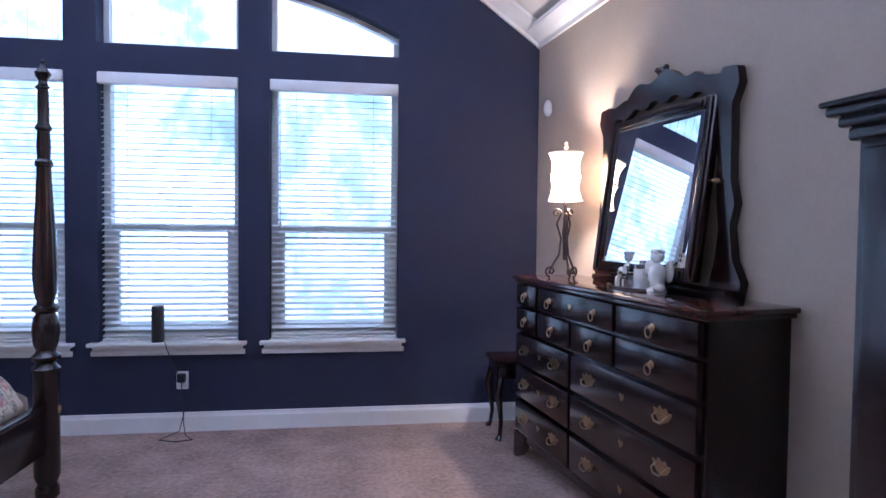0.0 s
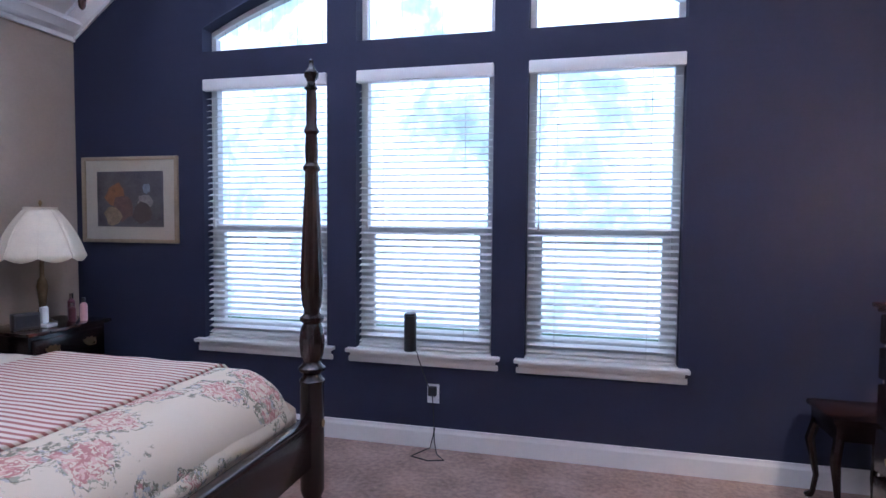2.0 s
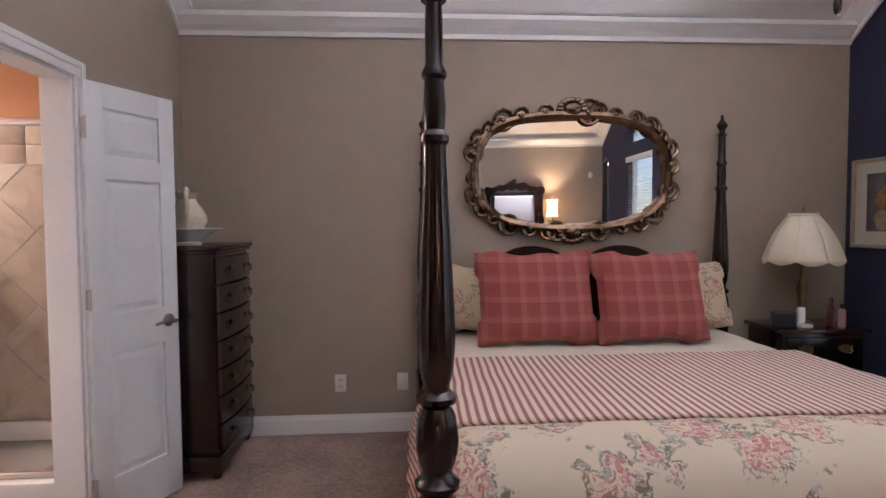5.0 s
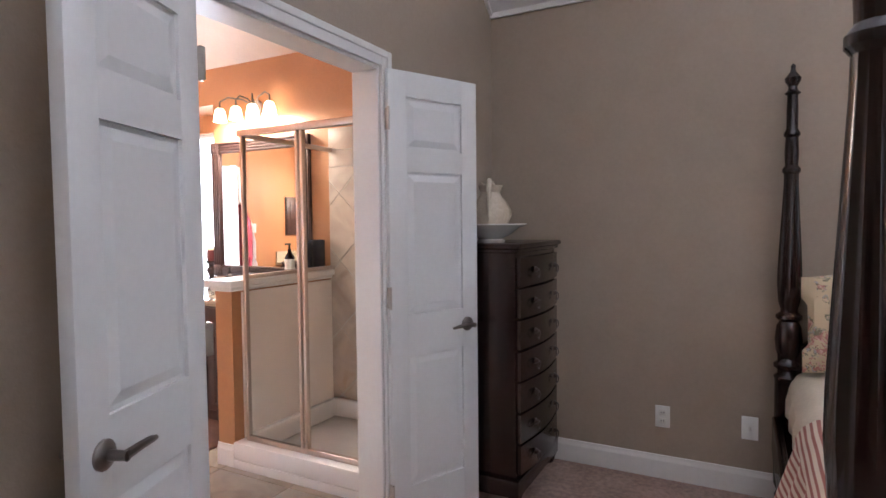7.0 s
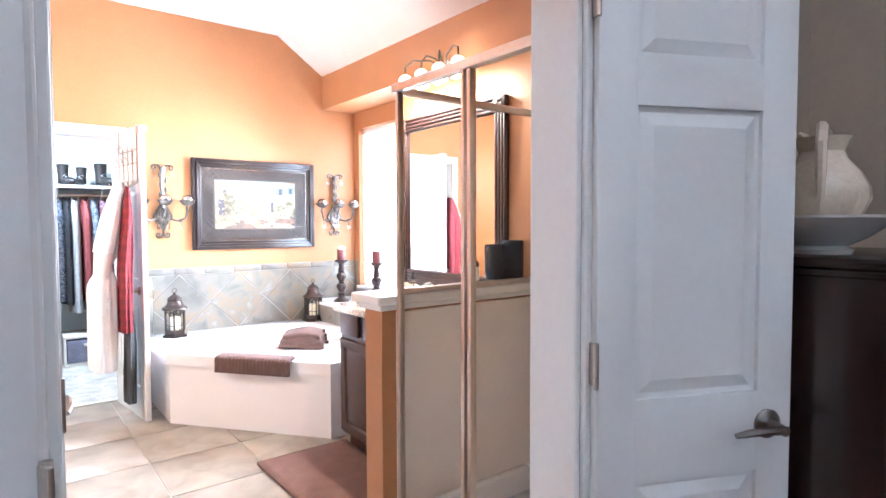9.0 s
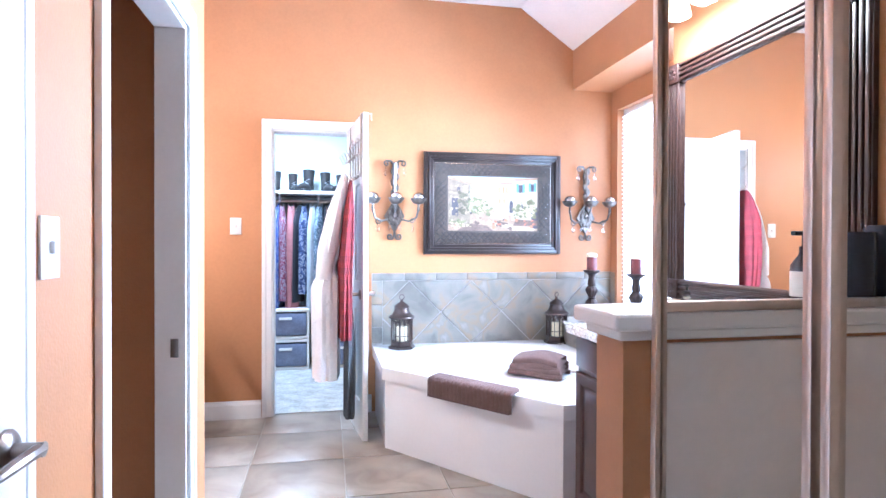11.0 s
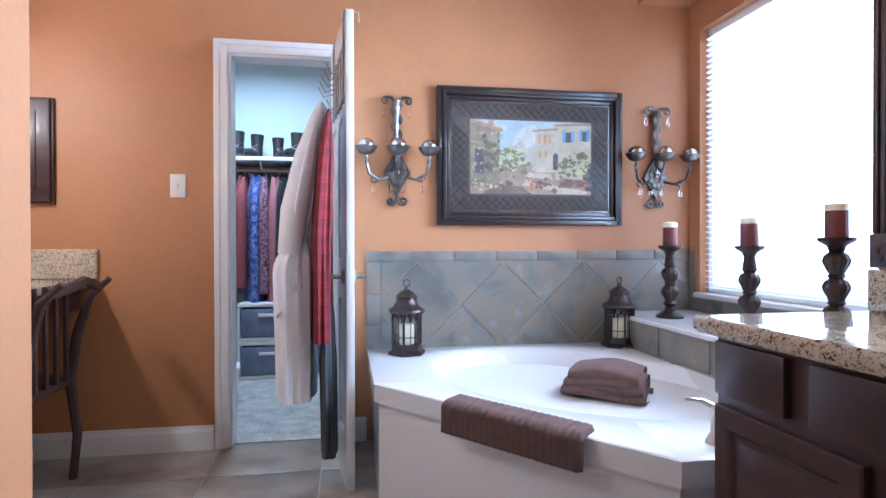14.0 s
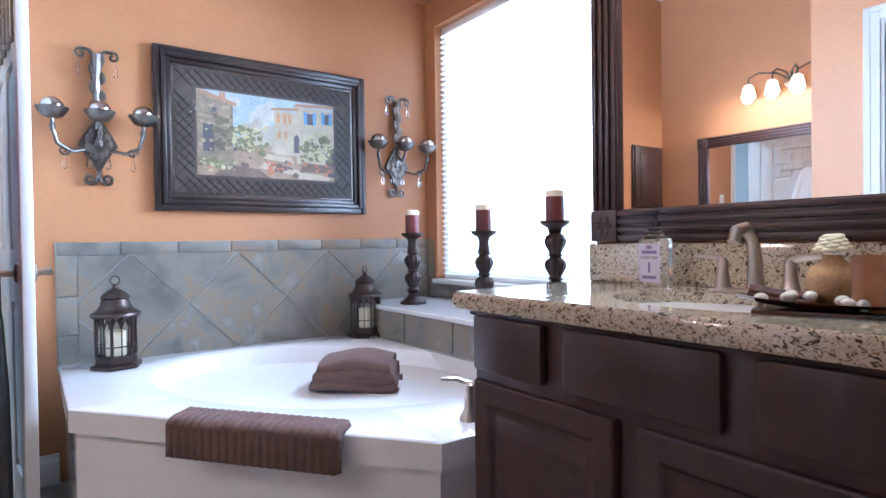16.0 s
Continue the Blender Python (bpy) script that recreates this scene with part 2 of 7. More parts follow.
GRANITE = ramp_mat("speckled granite", ((0.30, (0.03, 0.022, 0.018)), (0.39, (0.16, 0.115, 0.08)), (0.44, (0.46, 0.38, 0.27)), (0.54, (0.66, 0.59, 0.47)), (0.60, (0.50, 0.40, 0.26)), (0.66, (0.17, 0.12, 0.08)), (0.74, (0.06, 0.05, 0.04))), 125, 0.08, detail=12, coat=0.4, dist=1.0, stretch=(1.25, 0.75, 1.0))
SLATE = ramp_mat("slate tile", ((0.30, (0.125, 0.115, 0.098)), (0.42, (0.185, 0.172, 0.148)), (0.50, (0.215, 0.196, 0.163)), (0.56, (0.24, 0.185, 0.122)), (0.62, (0.20, 0.188, 0.16)), (0.74, (0.33, 0.31, 0.27))), 5.0, 0.32, detail=12, bump=0.2, dist=0.7)
SLATEGROUT = mat("grey grout", (0.34, 0.335, 0.31), 0.9, var=0.1, scale=20)
FLOORT = ramp_mat("porcelain floor tile", ((0.3, (0.20, 0.165, 0.13)), (0.5, (0.29, 0.25, 0.20)), (0.65, (0.35, 0.30, 0.245)), (0.8, (0.28, 0.25, 0.22))), 4.0, 0.3, detail=9, bump=0.12, dist=0.8)
GROUT = mat("grout", (0.5, 0.48, 0.44), 0.9, var=0.1, scale=20)
SHTILE = ramp_mat("shower stone tile", ((0.3, (0.36, 0.29, 0.23)), (0.5, (0.46, 0.39, 0.33)), (0.65, (0.52, 0.44, 0.36)), (0.8, (0.42, 0.30, 0.20))), 4.5, 0.3, detail=8, dist=1.0)
SHPANEL = mat("shower wall panel", (0.80, 0.74, 0.69), 0.35, var=0.06)
STRIPE = ramp_mat("red and cream ticking stripe", ((0.0, (0.33, 0.12, 0.10)), (0.36, (0.38, 0.16, 0.13)), (0.5, (0.66, 0.55, 0.44)), (1.0, (0.68, 0.58, 0.47))), 9.2, 0.95, "wave", dist=0.5, along=(0.04, 1, 1))
PLAID = plaid_mat("red plaid", (0.31, 0.075, 0.065), (0.24, 0.045, 0.045), (0.41, 0.17, 0.125), 9.0, thin=0.6)
REDPLAID = plaid_mat("red and black flannel", (0.22, 0.018, 0.022), (0.02, 0.008, 0.012), (0.12, 0.01, 0.015), 14.0, ((1, 0.3, 0), (0, 0, 1)))
FLORAL = floral_mat("rose print quilt", (0.64, 0.53, 0.39))
FLORAL2 = floral_mat("rose print sham", (0.58, 0.46, 0.30), 8.0)


# ---- mesh helpers ----
class G:
    """A growing mesh."""

    def __init__(self):
        self.v, self.f = [], []

    def add(self, vs, fs, m=None):
        o = len(self.v)
        self.v += [tuple(m @ Vector(p)) for p in vs] if m else [tuple(p) for p in vs]
        self.f += [tuple(i + o for i in q) for q in fs]
        return self

    def box(self, x0, x1, y0, y1, z0, z1, bev=0.0, m=None):
        if bev <= 0:
            vs = [(x, y, z) for z in (z0, z1) for x, y in ((x0, y0), (x1, y0), (x1, y1), (x0, y1))]
            return self.add(vs, [(3, 2, 1, 0), (4, 5, 6, 7), (0, 1, 5, 4), (1, 2, 6, 5), (2, 3, 7, 6), (3, 0, 4, 7)], m)
        b = min(bev, (x1 - x0) / 2.2, (y1 - y0) / 2.2, (z1 - z0) / 2.2)
        bm = bmesh.new()
        bmesh.ops.create_cube(bm, size=1, matrix=Matrix.Translation(((x0 + x1) / 2, (y0 + y1) / 2, (z0 + z1) / 2)) @ Matrix.Diagonal((x1 - x0, y1 - y0, z1 - z0, 1)))
        bmesh.ops.bevel(bm, geom=bm.edges[:], offset=b, segments=2, affect="EDGES", profile=0.5)
        return self.bm(bm, m)

    def bm(self, bm, m=None):
        bm.verts.index_update()
        self.add([v.co[:] for v in bm.verts], [[v.index for v in f.verts] for f in bm.faces], m)
        bm.free()
        return self

    def hexa(self, p):
        """Eight corners: four below, four above, in the same turn."""
        return self.add(p, [(3, 2, 1, 0), (4, 5, 6, 7), (0, 1, 5, 4), (1, 2, 6, 5), (2, 3, 7, 6), (3, 0, 4, 7)])

    def lathe(self, prof, n=20, m=None, flute=0.0, fl=(0, 0), nf=12):
        """Turns rows of (radius, height) round z; flutes between two heights."""
        vs, fs = [], []
        for r, z in prof:
            for i in range(n):
                a = 2 * math.pi * i / n
                q = r * (1 - flute * (i % 2)) if fl[0] < z < fl[1] else r
                vs.append((q * math.cos(a), q * math.sin(a), z))
        for k in range(len(prof) - 1):
            for i in range(n):
                j = (i + 1) % n
                fs.append((k * n + i, k * n + j, k * n + n + j, k * n + n + i))
        fs.append(tuple(range(n))[::-1])
        fs.append(tuple((len(prof) - 1) * n + i for i in range(n)))
        return self.add(vs, fs, m)

    def tube(self, pts, r, n=8, m=None):
        """A round bar along points; r a number or one for each point."""
        pts = [Vector(p) for p in pts]
        rs = r if isinstance(r, (list, tuple)) else [r] * len(pts)
        vs, fs = [], []
        for k, p in enumerate(pts):
            d = (pts[min(k + 1, len(pts) - 1)] - pts[max(k - 1, 0)]).normalized()
            a = d.orthogonal().normalized() if k == 0 else (a - d * a.dot(d)).normalized()
            b = d.cross(a)
            for i in range(n):
                t = 2 * math.pi * i / n
                vs.append(p + (a * math.cos(t) + b * math.sin(t)) * rs[k])
        for k in range(len(pts) - 1):
            for i in range(n):
                j = (i + 1) % n
                fs.append((k * n + i, k * n + j, k * n + n + j, k * n + n + i))
        fs.append(tuple(range(n))[::-1])
        fs.append(tuple((len(pts) - 1) * n + i for i in range(n)))
        return self.add(vs, fs, m)

    def prism(self, poly, y0, y1, m=None):
        """A flat outline in (x, z) given depth along y."""
        n = len(poly)
        vs = [(x, y0, z) for x, z in poly] + [(x, y1, z) for x, z in poly]
        return self.add(vs, [tuple(range(n)), tuple(range(2 * n - 1, n - 1, -1))] + [(i, i + n, (i + 1) % n + n, (i + 1) % n) for i in range(n)], m)

    def ball(self, x, y, z, rx, ry=None, rz=None, n=12, m=None):
        ry, rz = ry or rx, rz or rx
        prof = [(math.sin(math.pi * (k + 0.02) / 8.04), -math.cos(math.pi * (k + 0.02) / 8.04)) for k in range(9)]
        mm = Matrix.Translation((x, y, z)) @ Matrix.Diagonal((rx, ry, rz, 1))
        return self.lathe(prof, n, m @ mm if m else mm)

    def grid(self, nu, nv, fn, m=None, close=False):
        vs = [fn(u / nu, v / nv) for u in range(nu + 1) for v in range(nv + 1)]
        w = nv + 1
        return self.add(vs, [(u * w + v, u * w + v + 1, (u + 1) * w + v + 1, (u + 1) * w + v) for u in range(nu) for v in range(nv)], m)


def thing(name, x=0, y=0, z=0, rz=0, label="", category="", group="", kind=""):
    o = new(name)
    o.matrix_world = pose(x, y, z, 0, 0, rz)
    return tagged(o, label, category, group, kind)


def part(name, g, material, parent=None, label="", smooth=True, at=None):
    """Links a grown mesh as one object under a thing or part."""
    me = bpy.data.meshes.new(name)
    me.from_pydata(g.v, [], g.f)
    bm = bmesh.new()
    bm.from_mesh(me)
    bmesh.ops.recalc_face_normals(bm, faces=bm.faces[:])
    if smooth:
        for f in bm.faces:
            f.smooth = True
        for e in bm.edges:
            if len(e.link_faces) == 2 and e.calc_face_angle(0) > 0.6:
                e.smooth = False
    bm.to_mesh(me)
    bm.free()
    me.materials.append(material)
    o = new(name, me)
    if parent:
        o.parent = parent
    if at:
        o.matrix_basis = at
    return tagged(o, label)


def again(o, at, parent=None):
    """A further object on the same mesh."""
    c = o.copy()
    scene.collection.objects.link(c)
    c.matrix_basis = at
    if parent:
        c.parent = parent
    return c


def setting(name, g, material, label, category, smooth=False):
    return tagged(part(name, g, material, smooth=smooth), label, category, kind="structure")


def spiral(cx, cz, r, turns, start, y=0.0, sgn=1, n=22, shrink=0.85):
    return [(cx + r * (1 - shrink * k / n) * math.cos(start + sgn * turns * 6.283 * k / n), y, cz + r * (1 - shrink * k / n) * math.sin(start + sgn * turns * 6.283 * k / n)) for k in range(n + 1)]


# ---- the plan ----
WX, SY = -3.343, 0.09                    # bed wall, wall of the bathroom door
EX, ESL = 1.642, 0.15                   # dresser wall: x at the window wall, and its slant
PY = -4.10                               # wall of the tub
CZ = 2.61                                # foot of the crown moulding


def east(y):
    return EX + ESL * (NY - y)


# window wall: columns of solid wall about the three windows and the arched lights over them
WINS = ((-2.305, -1.417), (-1.222, -0.367), (-0.172, 0.672))
W0, W1, T0 = 0.585, 2.30, 2.478
AC, AR, AZ = -0.815, 3.3, -0.314


def arch(x):
    return AZ + math.sqrt(AR * AR - (x - AC) ** 2)


def roof(x):
    """Sloped ceiling of the bedroom, flat on top."""
    return min(2.74 + 0.74 * (x - WX), 3.75)


g = G()


def col(x0, x1, b0, b1, t0, t1, y0=NY, y1=NY + 0.16):
    g.hexa([(x0, y0, b0), (x1, y0, b1), (x1, y1, b1), (x0, y1, b0), (x0, y0, t0), (x1, y0, t1), (x1, y1, t1), (x0, y1, t0)])


_xs = [WX - 0.15, *[v for w in WINS for v in w], 2.3]
for i in range(0, len(_xs), 2):
    for k in range(6):
        a, b = (_xs[i] + (_xs[i + 1] - _xs[i]) * q / 6 for q in (k, k + 1))
        col(a, b, 0, 0, 3.9, 3.9)
for a0, b0 in WINS:
    col(a0, b0, 0, 0, W0, W0)
    col(a0, b0, W1, W1, T0, T0)
    for k in range(10):
        a, b = a0 + (b0 - a0) * k / 10, a0 + (b0 - a0) * (k + 1) / 10
        col(a, b, arch(a), arch(b), 3.9, 3.9)
setting("wall_north", g, NAVY, "navy blue painted wall with three windows under an arch", "wall")
g = G()
g.box(WX - 0.15, WX, SY - 0.15, NY, 0, 3.0)
setting("wall_west", g, TAUPE, "taupe painted bedroom wall behind the bed", "wall")
g = G()
g.hexa([(east(NY), NY, 0), (east(NY) + 0.15, NY, 0), (east(-1) + 0.15, -1, 0), (east(-1), -1, 0), (east(NY), NY, 3.9), (east(NY) + 0.15, NY, 3.9), (east(-1) + 0.15, -1, 3.9), (east(-1), -1, 3.9)])
setting("wall_east", g, TAUPE, "taupe painted bedroom wall behind the dresser", "wall")
D0, D1, DH = -2.145, -1.215, 2.05        # double door opening to the bathroom
g = G()
g.box(WX, D0, SY - 0.13, SY, 0, 3.9)
g.box(D1, 2.4, SY - 0.13, SY, 0, 3.9)
g.box(D0, D1, SY - 0.13, SY, DH, 3.9)
setting("wall_south", g, TAUPE, "taupe painted wall round the bathroom doorway", "wall")
g = G()
_p = [(WX - 0.1, roof(WX) - 0.074), (WX + 1.365, 3.75), (1.1, 3.75)]
g.prism(_p + [(x, z + 0.1) for x, z in _p[::-1]], SY, NY + 0.1)
_q = [(east(y) + o, y, z) for z0 in (0, 0.1) for y, o, z in ((SY, 0.1, 2.645 + z0), (NY + 0.1, 0.1, 2.645 + z0), (NY + 0.1, -1.42, 3.748 + z0), (SY, -1.42, 3.748 + z0))]
g.hexa(_q)
setting("ceiling_bedroom", g, CEIL, "off-white sloped bedroom ceiling", "ceiling")
g = G()
g.box(WX - 0.1, 2.4, SY - 0.06, NY + 0.1, -0.1, 0)
setting("floor_bedroom", g, CARPET, "brown cut-pile bedroom carpet", "carpet")

# crown moulding and baseboards
CROWN = ((0.0, 0.0), (0.018, 0.0), (0.018, 0.03), (0.05, 0.055), (0.09, 0.1), (0.1, 0.1), (0.1, 0.13), (0, 0.13))
BASE = ((0, 0), (0.016, 0), (0.016, 0.095), (0.01, 0.11), (0.008, 0.125), (0, 0.125))


def moulding(name, prof, a, b, inward, material, label, z=0.0):
    """A profile swept from a to b (x, y, z), standing off the wall towards inward."""
    g = G()
    n = len(prof)
    i = Vector(inward)
    vs = [(p[0] + i.x * q, p[1] + i.y * q, p[2] + h) for p in (a, b) for q, h in prof]
    g.add(vs, [tuple(range(n)), tuple(range(2 * n - 1, n - 1, -1))] + [(k, (k + 1) % n, (k + 1) % n + n, k + n) for k in range(n)])
    return setting(name, g, material, label, "moulding" if prof is CROWN else "baseboard")


moulding("trim_crown_west", CROWN, (WX, SY, CZ), (WX, NY, CZ), (1, 0, 0), WHITE, "white crown moulding")
moulding("trim_crown_east", CROWN, (east(SY), SY, CZ - 0.02), (east(NY), NY, CZ - 0.02), (-1, 0, 0), WHITE, "white crown moulding")
for _y, _d in ((NY, -1), (SY, 1)):
    moulding("trim_crown_rake", CROWN, (WX, _y, roof(WX) - 0.13), (WX + 1.365, _y, 3.62), (0, _d, 0), WHITE, "white raked crown moulding")
    moulding("trim_crown_rake", CROWN, (east(_y), _y, 2.585), (east(_y) - 1.42, _y, 3.615), (0, _d, 0), WHITE, "white raked crown moulding")
moulding("baseboard", BASE, (WX, NY, 0), (east(NY), NY, 0), (0, -1, 0), WHITE, "white baseboard under the windows")
moulding("baseboard", BASE, (WX, SY, 0), (WX, NY - 0.016, 0), (1, 0, 0), WHITE, "white baseboard behind the bed")
moulding("baseboard", BASE, (east(SY), SY, 0), (east(NY), NY - 0.016, 0), (-1, 0, 0), WHITE, "white baseboard behind the dresser")
moulding("baseboard", BASE, (WX + 0.02, SY, 0), (D0 - 0.1, SY, 0), (0, 1, 0), WHITE, "white baseboard")
moulding("baseboard", BASE, (D1 + 0.1, SY, 0), (2.1, SY, 0), (0, 1, 0), WHITE, "white baseboard")

# windows, sills and blinds
for i, (a, b) in enumerate(WINS):
    w = thing(f"window_{i + 1}", (a + b) / 2, NY, 0, 0, "white double-hung window with an arched light above", "window", "windows on the navy wall", "structure")
    h = (b - a) / 2
    g = G()
    for x0, x1, z0, z1 in ((-h, -h + 0.045, W0, W1), (h - 0.045, h, W0, W1), (-h + 0.045, h - 0.045, W0, W0 + 0.05), (-h + 0.045, h - 0.045, W1 - 0.05, W1)):
        g.box(x0, x1, 0.09, 0.15, z0, z1, 0.004)
    part("window_frame", g, WHITE, w)
    g = G()
    g.box(-h + 0.045, h - 0.045, 0.085, 0.13, 1.295, 1.34, 0.004)
    part("meeting_rail", g, WHITE, w)
    g = G()
    for x0, x1, z0, z1 in ((-h + 0.045, -h + 0.09, W0 + 0.05, 1.295), (h - 0.09, h - 0.045, W0 + 0.05, 1.295), (-h + 0.09, h - 0.09, W0 + 0.05, W0 + 0.1)):
        g.box(x0, x1, 0.088, 0.125, z0, z1, 0.004)
    part("lower_sash", g, WHITE, w)
    g = G()
    for k in range(10):
        x0, x1 = -h + 2 * h * k / 10, -h + 2 * h * (k + 1) / 10
        c0, c1 = arch(x0 + (a + b) / 2), arch(x1 + (a + b) / 2)
        g.hexa([(x0, 0.1, c0 - 0.035), (x1, 0.1, c1 - 0.035), (x1, 0.15, c1 - 0.035), (x0, 0.15, c0 - 0.035), (x0, 0.1, c0), (x1, 0.1, c1), (x1, 0.15, c1), (x0, 0.15, c0)])
    g.box(-h, h, 0.1, 0.15, T0, T0 + 0.035)
    for s in (-1, 1):
        g.box(*sorted((s * h, s * (h - 0.035))), 0.1, 0.15, T0 + 0.035, arch(s * h + (a + b) / 2) - 0.04)
    part("arch_light_frame", g, WHITE, w)
    g = G()
    g.box(-h - 0.055, h + 0.055, -0.05, 0.09, W0 - 0.022, W0 + 0.002, 0.006)
    g.box(-h - 0.03, h + 0.03, -0.028, -0.001, W0 - 0.05, W0 - 0.022, 0.006)
    g.box(-h - 0.045, h + 0.045, -0.016, -0.001, W0 - 0.085, W0 - 0.05, 0.006)
    part("window_sill", g, WHITE, w)
    for z0, z1 in ((W0 + 0.05, 1.3), (1.34, W1 - 0.05), (T0 + 0.02, 2.9)):
        if z1 == 2.9:
            g = G()
            for k in range(10):
                x0, x1 = -h + 2 * h * k / 10, -h + 2 * h * (k + 1) / 10
                c0, c1 = arch(x0 + (a + b) / 2) - 0.01, arch(x1 + (a + b) / 2) - 0.01
                g.hexa([(x0, 0.122, z0), (x1, 0.122, z0), (x1, 0.126, z0), (x0, 0.126, z0), (x0, 0.122, c0), (x1, 0.122, c1), (x1, 0.126, c1), (x0, 0.126, c0)])
        else:
            g = G().box(-h + 0.04, h - 0.04, 0.108, 0.112, z0, z1)
        part("pane", g, CLEAR, w, smooth=False).visible_shadow = False
    bl = thing("window_blind", (a + b) / 2, NY, 0, 0, "white wooden slat blind lowered over the window", "blind", "window blinds")
    g = G().box(-h + 0.004, h - 0.004, -0.012, 0.03, W1 - 0.075, W1 - 0.002, 0.006)
    part("valance", g, WHITE, bl)
    g = G()
    g.add([(-h + 0.012, 0.026, -0.006), (h - 0.012, 0.026, -0.006), (h - 0.012, 0.05, 0.003), (-h + 0.012, 0.05, 0.003), (-h + 0.012, 0.074, 0.006), (h - 0.012, 0.074, 0.006)], [(0, 1, 2, 3), (3, 2, 5, 4)])
    g.add([(p[0], p[1], p[2] + 0.003) for p in g.v], [(3, 2, 1, 0), (4, 5, 2, 3)])
    g.f += [(0, 6, 7, 1), (4, 5, 11, 10), (0, 3, 9, 6), (3, 4, 10, 9), (1, 7, 8, 2), (2, 8, 11, 5)]
    first = None
    nz = 40
    for k in range(nz):
        at = pose(0, 0, W0 + 0.04 + (W1 - W0 - 0.12) * k / nz)
        if first:
            again(first, at, bl)
        else:
            first = part("slat", g, WHITE, bl, smooth=False, at=at)
    g = G().box(-h + 0.012, h - 0.012, 0.024, 0.076, W0 + 0.006, W0 + 0.024, 0.004)
    part("bottom_rail", g, WHITE, bl)
    for x in (-h * 0.6, h * 0.6):
        part("cord", G().tube([(x, 0.024, W0 + 0.02), (x, 0.024, W1 - 0.07)], 0.0016, 5), WHITE, bl)
    cx = -h + 0.07
    part("tilt_wand", G().tube([(cx, 0.016, 1.36), (cx, 0.016, W1 - 0.07)], 0.003, 6).box(cx - 0.007, cx + 0.007, 0.008, 0.022, 1.33, 1.37), PLASTICW, bl)

# garden beyond the windows
bd = bpy.data.materials.new("bright garden foliage")
bd.use_nodes = True
_n, _l = bd.node_tree.nodes, bd.node_tree.links
_n.remove(_n["Principled BSDF"])
_tc, _a, _b2, _r, _m, _e = (_n.new("ShaderNode" + s) for s in ("TexCoord", "TexNoise", "TexNoise", "ValToRGB", "Math", "Emission"))
_a.inputs["Scale"].default_value, _a.inputs["Detail"].default_value, _a.inputs["Distortion"].default_value = 0.55, 10, 0.6
_b2.inputs["Scale"].default_value, _b2.inputs["Detail"].default_value = 4.0, 6
_l.new(_tc.outputs["Object"], _a.inputs["Vector"])
_l.new(_tc.outputs["Object"], _b2.inputs["Vector"])
_m.operation = "MULTIPLY_ADD"
_m.inputs[1].default_value = 0.35
_l.new(_b2.outputs[0], _m.inputs[0])
_l.new(_a.outputs[0], _m.inputs[2])
for _k in range(2):
    _r.color_ramp.elements.new(0.5)
for _q, _p, _c in zip(_r.color_ramp.elements, (0.48, 0.60, 0.68, 0.76), ((0.27, 0.36, 0.35), (0.48, 0.62, 0.62), (0.80, 0.94, 0.97), (1, 1, 1))):
    _q.position, _q.color = _p, (*_c, 1)
_l.new(_m.outputs[0], _r.inputs[0])
_l.new(_r.outputs[0], _e.inputs[0])
_e.inputs[1].default_value = 1.6
_l.new(_e.outputs[0], _n["Material Output"].inputs[0])
g = G()
g.add([(-14, 11, -3), (12, 11, -3), (12, 11, 9), (-14, 11, 9)], [(0, 1, 2, 3)])
setting("backdrop_garden", g, bd, "sunlit garden foliage beyond the windows", "backdrop")
g = G().box(-14, 12, NY + 0.2, 11, -0.6, -0.5)
setting("ground", g, mat("lawn", (0.07, 0.11, 0.04), 0.95, var=0.4), "green lawn outside the house", "lawn")

# ---- bathroom shell ----
BW, VX, LX = -3.95, -3.28, -1.22         # tub window wall, vanity wall, passage wall
C0, C1 = -1.345, -1.905                  # closet opening
g = G()
g.box(C0, 0.2, PY - 0.12, PY, 0, 3.2)
g.box(-4.1, C1, PY - 0.12, PY, 0, 3.2)
g.box(C1, C0, PY - 0.12, PY, 2.04, 3.2)
setting("wall_bath_south", g, ORANGE, "terracotta painted wall over the tub", "wall")
B0, B1, BZ0, BZ1 = -4.0, -2.45, 0.77, 2.28
g = G()
g.box(BW - 0.12, BW, PY, B0, 0, 3.2)
g.box(BW - 0.12, BW, B1, -2.25, 0, 3.2)
g.box(BW - 0.12, BW, B0, B1, 0, BZ0)
g.box(BW - 0.12, BW, B0, B1, BZ1, 3.2)
g.box(BW, VX - 0.002, -2.26, -2.14, 0, 2.44)
setting("wall_bath_west", g, ORANGE, "terracotta wall round the tub window", "wall")
g = G().box(VX - 0.36, VX, -2.14, SY - 0.13, 0, 2.438)
setting("wall_vanity", g, ORANGE, "terracotta wall behind the vanity mirror", "wall")
g = G().box(BW, -3.62, PY, SY - 0.13, 2.44, 3.2)
setting("soffit", g, ORANGE, "terracotta soffit over the tub window", "soffit")
V0, V1, VH = -1.40, -2.20, 2.04          # doorway in the passage wall
g = G()
g.box(LX, LX + 0.11, V0, SY - 0.13, 0, 3.2)
g.box(LX, LX + 0.11, -2.50, V1, 0, 3.2)
g.box(LX, LX + 0.11, V1, V0, VH, 3.2)
setting("wall_passage", g, ORANGE, "terracotta passage wall with a doorway", "wall")
setting("wall_toilet_room", G().box(LX + 0.11, -0.1, -2.42, -2.32, 0, 3.2), ORANGE, "terracotta end wall of the toilet room", "wall")
g = G()
g.box(-0.1, 0.02, PY, SY - 0.13, 0, 3.2)
setting("wall_bath_east", g, ORANGE, "terracotta wall behind the second vanity", "wall")
g = G()
